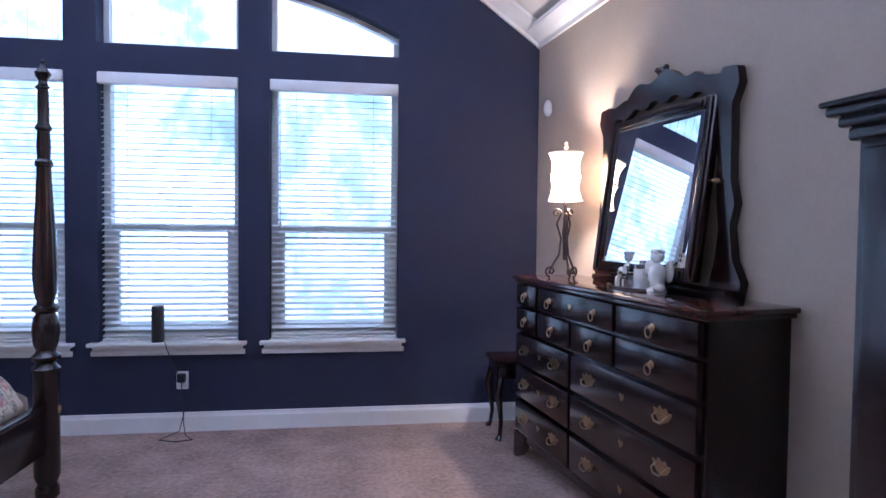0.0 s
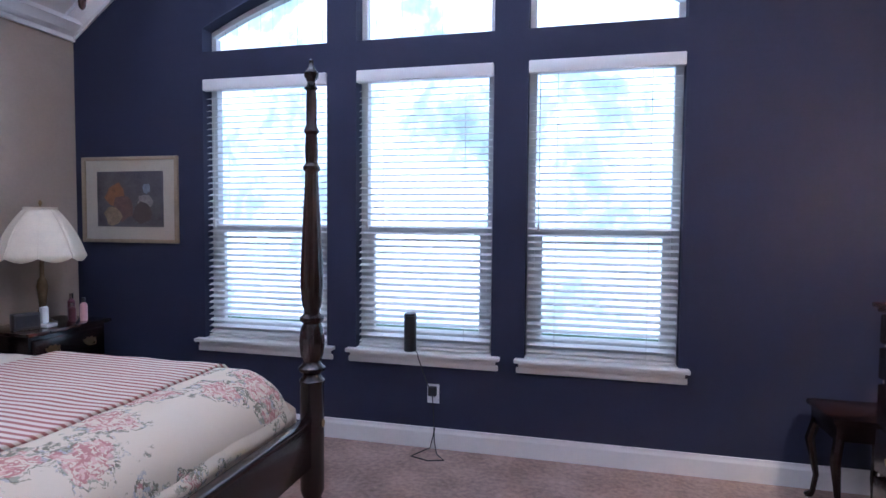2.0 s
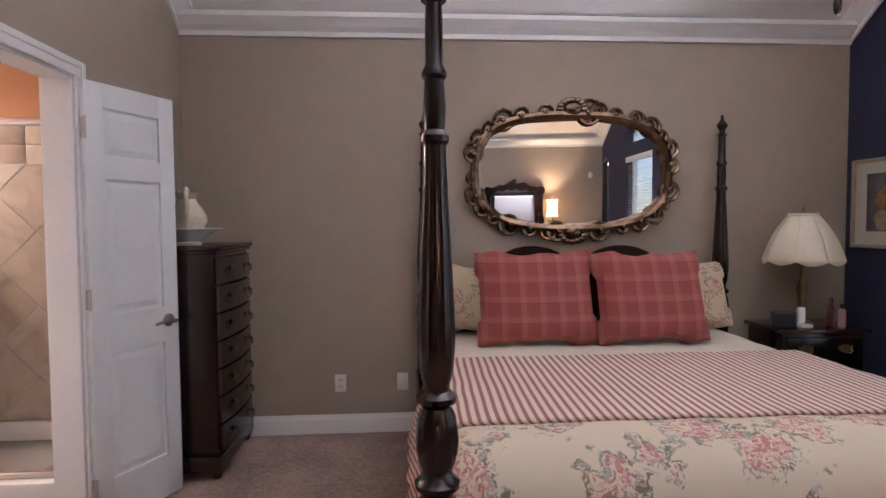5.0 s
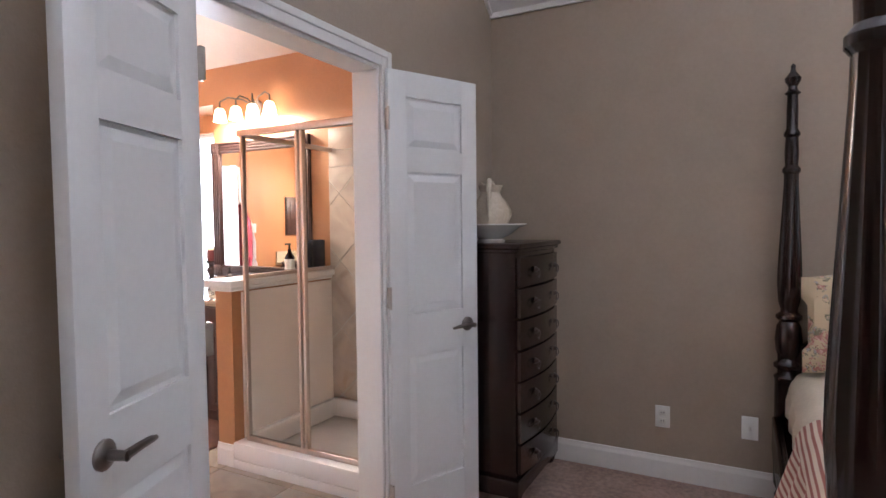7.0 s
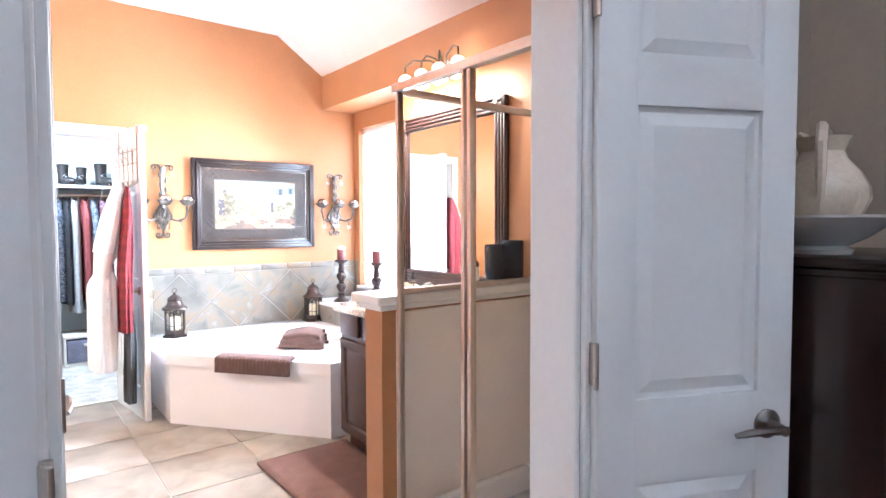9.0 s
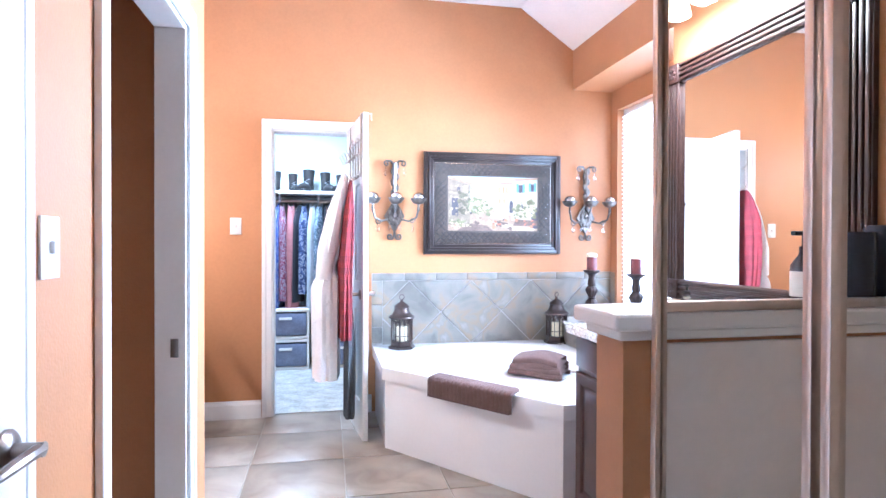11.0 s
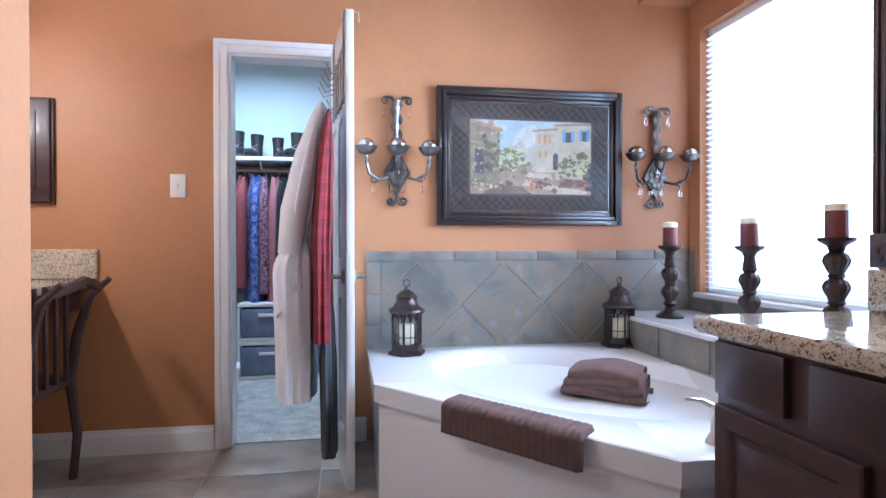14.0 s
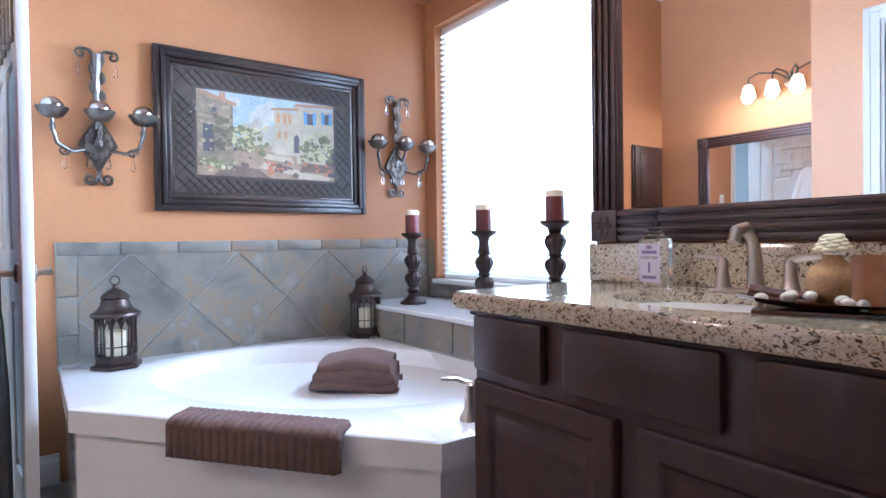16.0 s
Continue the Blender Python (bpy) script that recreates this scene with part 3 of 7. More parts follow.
_p = [(0.1, 3.045), (-3.19, 3.045), (-3.64, 2.735), (-4.1, 2.735)]
g.prism(_p + [(x, z + 0.1) for x, z in _p[::-1]], PY - 0.1, SY - 0.13)
setting("ceiling_bathroom", g, CEIL, "white bathroom ceiling with a sloped edge", "ceiling")
g = G().box(-4.1, 0.1, PY - 0.12, SY - 0.06, -0.1, -0.006)
floor_bath = setting("floor_bathroom", g, GROUT, "stone-look tiled bathroom floor", "tile floor")
moulding("baseboard", BASE, (C0 + 0.07, PY, 0), (-0.1, PY, 0), (0, 1, 0), WHITE, "white baseboard")
moulding("baseboard", BASE, (-2.05, PY, 0), (C1 - 0.07, PY, 0), (0, 1, 0), WHITE, "white baseboard")
moulding("baseboard", BASE, (LX, V0 + 0.08, 0), (LX, -1.04, 0), (-1, 0, 0), WHITE, "white baseboard")
moulding("baseboard", BASE, (LX + 0.11, -2.32, 0), (-0.1, -2.32, 0), (0, 1, 0), WHITE, "white baseboard in the toilet room")
moulding("baseboard", BASE, (LX, -2.50, 0), (LX, V1 - 0.08, 0), (-1, 0, 0), WHITE, "white baseboard")
# closet shell
g = G()
g.box(-2.95, -0.1, -6.3, -6.2, 0, 2.7)
g.box(-3.0, -2.9, -6.2, PY - 0.12, 0, 2.7)
g.box(-0.2, -0.1, -6.2, PY - 0.12, 0, 2.7)
setting("wall_closet", g, CLOSETW, "pale blue-white closet walls", "wall")
setting("ceiling_closet", G().box(-3, -0.1, -6.3, PY - 0.12, 2.7, 2.8), CEIL, "white closet ceiling", "ceiling")
setting("floor_closet", G().box(-3, -0.1, -6.3, PY - 0.05, -0.08, 0.006), CARPET2, "grey flecked closet carpet", "carpet")


def casing(name, a, b, h, wall, axis, sides, depth, label):
    """Jambs and casings of a doorway from a to b along one axis; wall: near face, sides: which faces carry casings."""
    g = G()

    def bx(u0, u1, w0, w1, z0, z1):
        u0, u1 = sorted((u0, u1))
        w0, w1 = sorted((w0, w1))
        if axis == "x":
            g.box(u0, u1, w0, w1, z0, z1, 0.004)
        else:
            g.box(w0, w1, u0, u1, z0, z1, 0.004)
    a, b = sorted((a, b))
    bx(a, a + 0.018, wall, wall - depth, 0, h)
    bx(b - 0.018, b, wall, wall - depth, 0, h)
    bx(a + 0.018, b - 0.018, wall, wall - depth, h - 0.018, h)
    for s in sides:
        f = wall if s > 0 else wall - depth
        for o, w, th in ((0.006, 0.05, 0.014), (0.045, 0.03, 0.02)):
            bx(a + 0.01 - o - w, a + 0.01 - o, f, f + s * th, 0, h + o + w - 0.01)
            bx(b - 0.01 + o, b - 0.01 + o + w, f, f + s * th, 0, h + o + w - 0.01)
            bx(a + 0.01 - o, b - 0.01 + o, f, f + s * th, h - 0.01 + o, h - 0.01 + o + w)
    return setting(name, g, WHITE, label, "door frame")


casing("door_frame_1", D0, D1, DH, SY, "x", (1, -1), 0.13, "white casing of the double bathroom doorway")
casing("door_frame_2", C0, C1, 2.04, PY, "x", (1,), 0.12, "white casing of the closet doorway")
casing("door_frame_3", V0, V1, VH, LX + 0.11, "y", (-1,), 0.11, "white casing of the toilet room doorway")

casing("door_frame_4", -0.25, -0.97, VH, LX + 0.11, "y", (-1,), 0.11, "white casing of the passage door")


def panel_door(name, x, y, rz, width, height, label, group="", handle=1, narrow=False, hinge_dir=1):
    """A six-panel door; the hinge at its origin, the leaf along local x."""
    d = thing(name, x, y, 0.008, rz, label, "door", group, "structure")
    g = G()
    t = 0.035
    sm, rows = 0.09 if narrow else 0.1, ((0.22, 0.80), (0.98, 1.60), (1.70, 1.92))
    cols = ((sm, width - sm),) if narrow else ((sm, width / 2 - 0.04), (width / 2 + 0.04, width - sm))
    xs = [0] + [v for c in cols for v in c] + [width]
    for i in range(0, len(xs), 2):
        g.box(xs[i], xs[i + 1], -t / 2, t / 2, 0, height, 0.003)
    for c0, c1 in cols:
        zs = [0] + [v for r in rows for v in r] + [height]
        for i in range(0, len(zs), 2):
            g.box(c0 - 0.002, c1 + 0.002, -t / 2 + 0.0008, t / 2 - 0.0008, zs[i], zs[i + 1])
    part("door_leaf", g, DOORW, d)
    for c0, c1 in cols:
        for r0, r1 in rows:
            g = G().box(c0, c1, -0.006, 0.006, r0, r1)
            for s in (-1, 1):
                q = 0.04
                g.add([(c0 + 0.012, s * 0.006, r0 + 0.012), (c1 - 0.012, s * 0.006, r0 + 0.012), (c1 - 0.012, s * 0.006, r1 - 0.012), (c0 + 0.012, s * 0.006, r1 - 0.012),
                       (c0 + q, s * 0.014, r0 + q), (c1 - q, s * 0.014, r0 + q), (c1 - q, s * 0.014, r1 - q), (c0 + q, s * 0.014, r1 - q)],
                      [(0, 1, 5, 4), (1, 2, 6, 5), (2, 3, 7, 6), (3, 0, 4, 7), (4, 5, 6, 7)])
            part("panel", g, DOORW, d, smooth=False)
    for s in (-1, 1):
        hx = width - 0.065
        g = G().lathe([(0.033, 0), (0.033, 0.006), (0.026, 0.012), (0.012, 0.014), (0.011, 0.05), (0.012, 0.055)], 16, pose(hx, s * t / 2, 0.905, -90 * s))
        y = s * (t / 2 + 0.048)
        g.tube([(hx, y, 0.905), (hx - 0.04, y + s * 0.004, 0.909), (hx - 0.085, y, 0.906), (hx - 0.115, y - s * 0.006, 0.9)], [0.011, 0.010, 0.009, 0.006], 8)
        part("door_handle", g, DARKNICKEL if name != "door_closet" else NICKEL, d)
    for z in (0.2, 1.06, 1.82):
        g = G().box(-0.005, 0.003, -0.02, t / 2 + 0.02, z - 0.045, z + 0.045, 0.002).lathe([(0.006, z - 0.048), (0.006, z + 0.048)], 8, pose(-0.004, hinge_dir * (t / 2 + 0.006), 0))
        part("hinge", g, NICKEL, d)
    return d


panel_door("door_1", D0 - 0.012, SY + 0.02, 155, 0.485, 2.03, "white narrow panelled bathroom door standing open", "double bathroom doors", narrow=True, hinge_dir=-1)
panel_door("door_2", D1 + 0.012, SY + 0.02, 22, 0.485, 2.03, "white narrow panelled bathroom door standing open", "double bathroom doors", narrow=True)
panel_door("door_closet", C1 + 0.02, PY + 0.02, 97, 0.64, 2.03, "white panelled closet door standing open", hinge_dir=1)
panel_door("door_3", LX - 0.021, -0.26, -90, 0.7, 2.03, "white panelled door closed in the passage", hinge_dir=1)


# ---- bed ----
BXF, BXB, BY0, BY1 = -1.06, -3.26, 1.60, 3.69
bed = thing("four_poster_bed", (BXF + BXB) / 2, (BY0 + BY1) / 2, 0, 0, "dark cherry four-poster bed with carved posts and arched headboard", "bed")
hx, hy = (BXF - BXB) / 2, (BY1 - BY0) / 2
POST = [(0.035, 0), (0.05, 0.02), (0.05, 0.06), (0.04, 0.08), (0.055, 0.12), (0.055, 0.62), (0.06, 0.64), (0.045, 0.655), (0.04, 0.67), (0.06, 0.685), (0.062, 0.70), (0.045, 0.715), (0.04, 0.73),
        (0.052, 0.76), (0.058, 0.82), (0.052, 0.88), (0.04, 0.905), (0.055, 0.92), (0.055, 0.935), (0.036, 0.95), (0.036, 0.965), (0.046, 1.0), (0.052, 1.08), (0.051, 1.15), (0.044, 1.3), (0.036, 1.45), (0.031, 1.55),
        (0.03, 1.6), (0.038, 1.61), (0.038, 1.625), (0.027, 1.64), (0.03, 1.70), (0.026, 1.77), (0.034, 1.78), (0.034, 1.79), (0.024, 1.81), (0.024, 1.90), (0.022, 1.965),
        (0.034, 1.975), (0.02, 1.99), (0.018, 2.005), (0.032, 2.03), (0.034, 2.045), (0.026, 2.055), (0.012, 2.075), (0.009, 2.09), (0.011, 2.1), (0.004, 2.11)]
for sx, sy in ((1, -1), (1, 1), (-1, -1), (-1, 1)):
    part("bed_post", G().lathe(POST, 28, pose(sx * hx, sy * (hy if sx > 0 else hy - 0.045), 0), 0.09, (1.0, 1.58)), CHERRY, bed)
    if sx > 0:
        for k in range(6):
            a = k * 1.047
            g = G().ball(sx * hx + 0.05 * math.cos(a), sy * hy + 0.05 * math.sin(a), 0.82, 0.014, 0.014, 0.05, 8)
            part("post_carving", g, CHERRY, bed)
        part("bolt_cover", G().ball(sx * hx + 0.056, sy * hy, 0.44, 0.006, 0.014, 0.02), BRASS, bed, "brass bolt cover")
for s in (-1, 1):
    part("side_rail", G().box(-hx, hx, s * hy - 0.018, s * hy + 0.018, 0.27, 0.44, 0.006), CHERRY, bed)
part("foot_rail", G().box(hx - 0.02, hx + 0.02, -hy, hy, 0.24, 0.46, 0.008).box(hx - 0.028, hx + 0.028, -hy + 0.05, hy - 0.05, 0.45, 0.475, 0.006), CHERRY, bed)
_hb = [(-hy, 0.3), (-hy, 0.78)]
for k in range(17):
    u = k / 16
    _hb.append((-hy + 0.06 + 0.28 * u, 0.78 + 0.16 * (1 - math.cos(math.pi * u)) / 2 + 0.02 * math.sin(6 * u)))
for c in (-0.30, 0.30):
    for k in range(17):
        a = math.pi * (1 - k / 16)
        _hb.append((c + 0.3 * math.cos(a), 1.02 + 0.225 * math.sin(a)))
for k in range(17):
    u = 1 - k / 16
    _hb.append((hy - 0.06 - 0.28 * u, 0.78 + 0.16 * (1 - math.cos(math.pi * u)) / 2 + 0.02 * math.sin(6 * u)))
_hb += [(hy, 0.78), (hy, 0.3)]
part("headboard", G().prism(_hb, -0.018, 0.018, pose(-hx + 0.01, 0, 0, 0, 0, 90)), CHERRY, bed)

# bedding
MT = 0.70


def drape(x0, x1, top, drop, off, sag, n=60, yo=0.0, thick=0.012, foot=False):
    """Cloth over the mattress: across the bed it hangs at both sides; foot: it also rolls over the end."""
    w = hy - 0.03 + off

    def fn(u, v):
        s = (v - 0.5) * 2
        tot = w + drop
        d = abs(s) * tot
        r = 0.11
        if d < w - r:
            y, z = d, top
        elif d < w - r + r * 1.571:
            a = (d - w + r) / r
            y, z = w - r + r * math.sin(a), top - r * (1 - math.cos(a))
        else:
            y, z = w + 0.012 * math.sin(u * 31 + s), top - r - (d - w + r - r * 1.571)
        x = x0 + (x1 - x0) * u
        cx = max(0.0, min(1.0, (x - BXF + 0.30) / 0.24)) if foot else 0
        if foot and x > BXF - 0.30:
            a = cx * 1.571
            x, z = BXF - 0.30 + 0.22 * math.sin(a), z - 0.22 * (1 - math.cos(a)) * (1 if z > top - 0.12 else 0.3)
            if u > 0.985:
                z -= 0.06
        z += 0.006 * noise.noise((x * 6, y * 6 * (1 if s > 0 else -1), 1)) 
        y += max(0, top - 0.12 - z) * sag * 10
        yy = (BY0 + BY1) / 2 + (y if s > 0 else -y)
        return (x, yy, z)
    return G().grid(50, n, fn)


def cloth(name, g, material, label, category, thick=0.012):
    o = tagged(part(name, g, material), label, category)
    md = o.modifiers.new("thickness", "SOLIDIFY")
    md.thickness, md.offset = thick, -1
    return o


g = G().box(BXB + 0.02, BXF - 0.26, BY0 + 0.07, BY1 - 0.07, 0.30, MT - 0.035, 0.08)
tagged(part("mattress", g, CREAMCLOTH), "cream mattress on the four-poster bed", "mattress")
cloth("flat_sheet", drape(BXB + 0.03, -2.2, MT - 0.012, 0.16, -0.012, 0.0), CREAMCLOTH, "cream sheet over the head of the bed", "sheet")
quilt = cloth("quilt", drape(-2.4, BXF - 0.05, MT, 0.17, 0.0, 0.0, foot=True), FLORAL, "cream quilt with a rose print tucked into the foot", "quilt")
_foot = G()
_foot.grid(40, 14, lambda u, v: (BXF - 0.075 + 0.012 * math.sin(u * 23) + 0.02 * math.sin(v * 3.14), BY0 + 0.07 + (BY1 - BY0 - 0.14) * u, 0.44 + 0.08 * v))
part("quilt_end", _foot, FLORAL, quilt, "quilt end tucked behind the foot rail")
cloth("striped_blanket", drape(-2.41, -1.47, MT + 0.014, 0.36, 0.018, 0.03), STRIPE, "red and cream ticking stripe blanket folded over the quilt", "blanket", 0.014)


def pillow(name, x, y, z, w, h, d, tilt, material, label, flange=0.03, rz=0):
    m = pose(x, y, z, 0, tilt, rz)

    def side(s):
        def fn(u, v):
            a, b = 2 * u - 1, 2 * v - 1
            e = max(abs(a), abs(b))
            f = (1 - a ** 4) ** 0.5 * (1 - b ** 4) ** 0.5 if e < 1 else 0
            pin = 1 - 0.07 * (1 - f) * (abs(a * b) < 0.5)
            return (s * (d * f + 0.005) + 0.004 * noise.noise((a * 3, b * 3, s)), a * w / 2 * pin, h / 2 + b * h / 2 * pin + 0.008 * math.sin(a * 8))
        return fn
    g = G().grid(18, 18, side(1), m).grid(18, 18, side(-1), m)
    o = tagged(part(name, g, material), label, "pillow", "pillows on the bed")
    return o


pillow("floral_pillow", -3.10, 2.02, MT + 0.01, 0.66, 0.44, 0.07, -20, FLORAL2, "tan rose print pillow behind the plaid pillows")
pillow("floral_pillow", -3.10, 3.32, MT + 0.01, 0.66, 0.44, 0.07, -20, FLORAL2, "tan rose print pillow behind the plaid pillows")
pillow("plaid_pillow", -2.74, 2.28, MT + 0.0, 0.71, 0.555, 0.10, -19, PLAID, "red plaid pillow leaning on the headboard")
pillow("plaid_pillow", -2.71, 2.95, MT + 0.0, 0.66, 0.545, 0.10, -19, PLAID, "red plaid pillow leaning on the headboard")


# ---- wall mirror over the bed ----
mir = thing("wall_mirror", WX, 2.64, 1.735, 90, "ornate bronze gilt oval wall mirror with scrollwork", "mirror")
# local: x runs along -y of the room after the turn, y points into the wall
MW, MH = 0.655, 0.375


def oval(a, k=1.0, o=0.0):
    c, s = math.cos(a), math.sin(a)
    e = 0.72
    return (k * (MW + o) * math.copysign(abs(c) ** e, c), k * (MH + o) * math.copysign(abs(s) ** e, s))


g = G()
_N = 72
g.add([(*oval(6.283 * k / _N, 0.96)[:1], -0.012, oval(6.283 * k / _N, 0.96)[1]) for k in range(_N)], [tuple(range(_N))])
part("mirror_glass", g, MIRROR, mir, smooth=False)
part("backing", G().prism([oval(6.283 * k / _N, 1.0) for k in range(_N)], -0.008, -0.001), GOLD, mir)
g = G()
_pts = [(lambda p: (p[0], -0.03, p[1]))(oval(6.283 * k / _N)) for k in range(_N + 1)]
g.tube(_pts, [0.026 + 0.010 * abs(math.sin(k * 0.55)) for k in range(_N + 1)], 8)
part("frame", g, GOLD, mir)
for k in range(26):
    a = 6.283 * k / 26 + 0.05
    x, z = oval(a, 1.0, 0.018)
    r = 0.06 + 0.018 * math.sin(k * 2.3)
    if abs(x) < 0.12:
        r += 0.02
    g = G()
    for s in (-1, 1):
        sp = spiral(0, 0, r, 1.4, 0.6, 0, s)
        m = pose(x, -0.035, z, 0, -math.degrees(a) + 90 + s * 25, 0)
        g.tube(sp, [0.015 * (1 - 0.6 * q / len(sp)) for q in range(len(sp))], 6, m)
    g.ball(x, -0.05, z, 0.02, 0.018, 0.02, 8)
    part("scroll", g, GOLD, mir)
for z, s in ((MH + 0.04, 1), (-MH - 0.03, -1)):
    g = G()
    g.ball(0, -0.045, z, 0.06, 0.03, 0.045)
    for k in range(9):
        a = math.pi * k / 8 if s > 0 else -math.pi * k / 8
        g.ball(0.085 * math.cos(a), -0.035, z + 0.06 * math.sin(a), 0.03, 0.018, 0.022, 8)
        g.tube([(0, -0.04, z), (0.11 * math.cos(a), -0.03, z + 0.075 * math.sin(a))], [0.014, 0.005], 6)
    for q in (-1, 1):
        g.tube(spiral(q * 0.17, z - s * 0.01, 0.06, 1.5, 0, -0.035, q), 0.012, 6)
    part("crest", g, GOLD, mir)


# ---- dresser with mirror ----
DA = math.degrees(math.atan(ESL))
dr = thing("dresser", 1.335, 3.99, 0, -90 + DA + 0.6, "dark cherry dresser with twelve drawers and brass pulls", "dresser")
# local: x along the front from the far end to the near end, y away from the viewer
DL, DD, DT = 1.53, 0.39, 1.065
g = G().box(0.02, DL - 0.02, 0.02, DD - 0.01, 0.13, DT - 0.03, 0.006)
part("body", g, CHERRY, dr)
g = G().box(-0.015, DL + 0.015, -0.02, DD, DT - 0.022, DT, 0.009).box(0.0, DL, -0.005, DD, DT - 0.04, DT - 0.022, 0.006)
part("top", g, CHERRY2, dr)
for x0, x1 in ((0.0, 0.14), (DL - 0.14, DL)):
    pl = [(x0, 0.0), (x0 + 0.03 if x0 == 0 else x1 - 0.10, 0), (x0 + 0.09 if x0 == 0 else x1 - 0.09, 0.05), (x0 + 0.13 if x0 == 0 else x1 - 0.13, 0.12), (x0 + 0.14 if x0 == 0 else x1 - 0.14, 0.15), (x1 if x0 else x0, 0.15)]
    if x0:
        pl = [(x1, 0), (x1 - 0.03, 0), (x1 - 0.09, 0.05), (x1 - 0.13, 0.12), (x1 - 0.14, 0.15), (x1, 0.15)]
    for y0 in (0.0, DD - 0.06):
        part("foot", G().prism(pl, y0, y0 + 0.05), CHERRY, dr)
part("apron", G().box(0.01, DL - 0.01, 0.005, 0.03, 0.12, 0.17, 0.006), CHERRY, dr)


def pull(g, x, z, ring):
    if ring:
        g.lathe([(0.016, 0), (0.012, 0.006), (0.005, 0.02)], 10, pose(x, -0.012, z, 90))
        g.tube([(x + 0.018 * math.sin(q), -0.03, z - 0.018 + 0.02 * math.cos(q)) for q in [6.283 * i / 14 for i in range(15)]], 0.003, 6)
    else:
        out = [(x - 0.045, z), (x - 0.05, z + 0.018), (x - 0.03, z + 0.014), (x - 0.018, z + 0.03), (x, z + 0.02), (x + 0.018, z + 0.03), (x + 0.03, z + 0.014), (x + 0.05, z + 0.018), (x + 0.045, z), (x + 0.025, z - 0.02), (x, z - 0.03), (x - 0.025, z - 0.02)]
        g.prism(out, -0.015, -0.011)
        g.tube([(x - 0.032, -0.016, z + 0.006), (x - 0.03, -0.035, z - 0.006), (x - 0.018, -0.038, z - 0.022), (x + 0.018, -0.038, z - 0.022), (x + 0.03, -0.035, z - 0.006), (x + 0.032, -0.016, z + 0.006)], 0.0035, 6)


M3 = DL / 2
RAILS = []
for x0, x1, z0, z1, hs in ((0.03, 0.28, 0.90, 1.02, (0.5,)), (0.30, 1.0, 0.90, 1.02, (0.2, 0.8)), (1.02, DL - 0.03, 0.90, 1.02, (0.5,)),
                           (0.03, 0.28, 0.755, 0.885, (0.5,)), (0.30, 0.64, 0.755, 0.885, (0.5,)), (0.66, 1.0, 0.755, 0.885, (0.5,)), (1.02, DL - 0.03, 0.755, 0.885, (0.5,)),
                           (0.03, 0.64, 0.565, 0.735, (0.22, 0.78)), (0.66, DL - 0.03, 0.565, 0.735, (0.2, 0.8)),
                           (0.03, 0.64, 0.37, 0.545, (0.22, 0.78)), (0.66, DL - 0.03, 0.37, 0.545, (0.2, 0.8)),
                           (0.03, 0.64, 0.18, 0.35, (0.22, 0.78)), (0.66, DL - 0.03, 0.18, 0.35, (0.2, 0.8))):
    d = part("drawer", G().box(x0, x1, -0.012, 0.025, z0, z1, 0.009), CHERRY, dr)
    for h in hs:
        g = G()
        pull(g, x0 + (x1 - x0) * h, (z0 + z1) / 2 + 0.005, z0 > 0.7)
        part("handle", g, BRASS, d, "brass pull")
    if len(hs) == 2:
        g = G()
        xc, zc = (x0 + x1) / 2, (z0 + z1) / 2
        g.prism([(xc, zc + 0.006), (xc - 0.012, zc + 0.016), (xc - 0.014, zc), (xc, zc - 0.016), (xc + 0.014, zc), (xc + 0.012, zc + 0.016)], -0.015, -0.012)
        part("keyhole_plate", g, BRASS, d, "brass keyhole plate")

dm = thing("dresser_mirror", 1.335, 3.99, DT, -90 + DA + 0.6, "dark cherry scroll-topped tilting mirror standing on the dresser", "mirror")
dm.matrix_world = dm.matrix_world @ Matrix.Diagonal((1, 1, 0.93, 1))
MX0, MX1 = 0.38, 1.25
for x, s in ((MX0, 1), (MX1, -1)):
    pl = [(x - 0.06 * s, 0), (x + 0.10 * s, 0), (x + 0.085 * s, 0.07), (x + 0.06 * s, 0.16), (x + 0.045 * s, 0.3), (x + 0.06 * s, 0.42), (x + 0.06 * s, 0.80), (x + 0.08 * s, 0.90), (x + 0.04 * s, 0.98),
          (x - 0.03 * s, 0.97), (x - 0.045 * s, 0.90), (x - 0.01 * s, 0.82), (x - 0.012 * s, 0.5), (x - 0.035 * s, 0.4), (x - 0.012 * s, 0.3), (x - 0.03 * s, 0.16), (x - 0.075 * s, 0.07)]
    part("post", G().prism(pl, 0.33, 0.37), CHERRY, dm)
_t = []
for k in range(41):
    u = k / 40
    _t.append((MX0 + (MX1 - MX0) * u, 0.955 + 0.10 * math.sin(math.pi * u) ** 2 + 0.02 * math.sin(u * 25.1) * (0.2 < u < 0.8)))
_bt = [(MX1 + (MX0 - MX1) * k / 40, 0.86 + 0.065 * math.sin(math.pi * k / 40) + 0.014 * math.sin(k * 0.95)) for k in range(41)]
part("crest_rail", G().prism(_t + _bt, 0.332, 0.368).ball((MX0 + MX1) / 2, 0.35, 1.075, 0.03, 0.015, 0.025).ball((MX0 + MX1) / 2 - 0.03, 0.35, 1.09, 0.014).ball((MX0 + MX1) / 2 + 0.03, 0.35, 1.09, 0.014), CHERRY, dm)
part("base_rail", G().box(MX0 - 0.04, MX1 + 0.04, 0.29, 0.385, 0.0, 0.035, 0.01), CHERRY, dm)
tl = pose((MX0 + MX1) / 2, 0.30, 0.47, -7)
iw, ih = 0.31, 0.355
g = G()
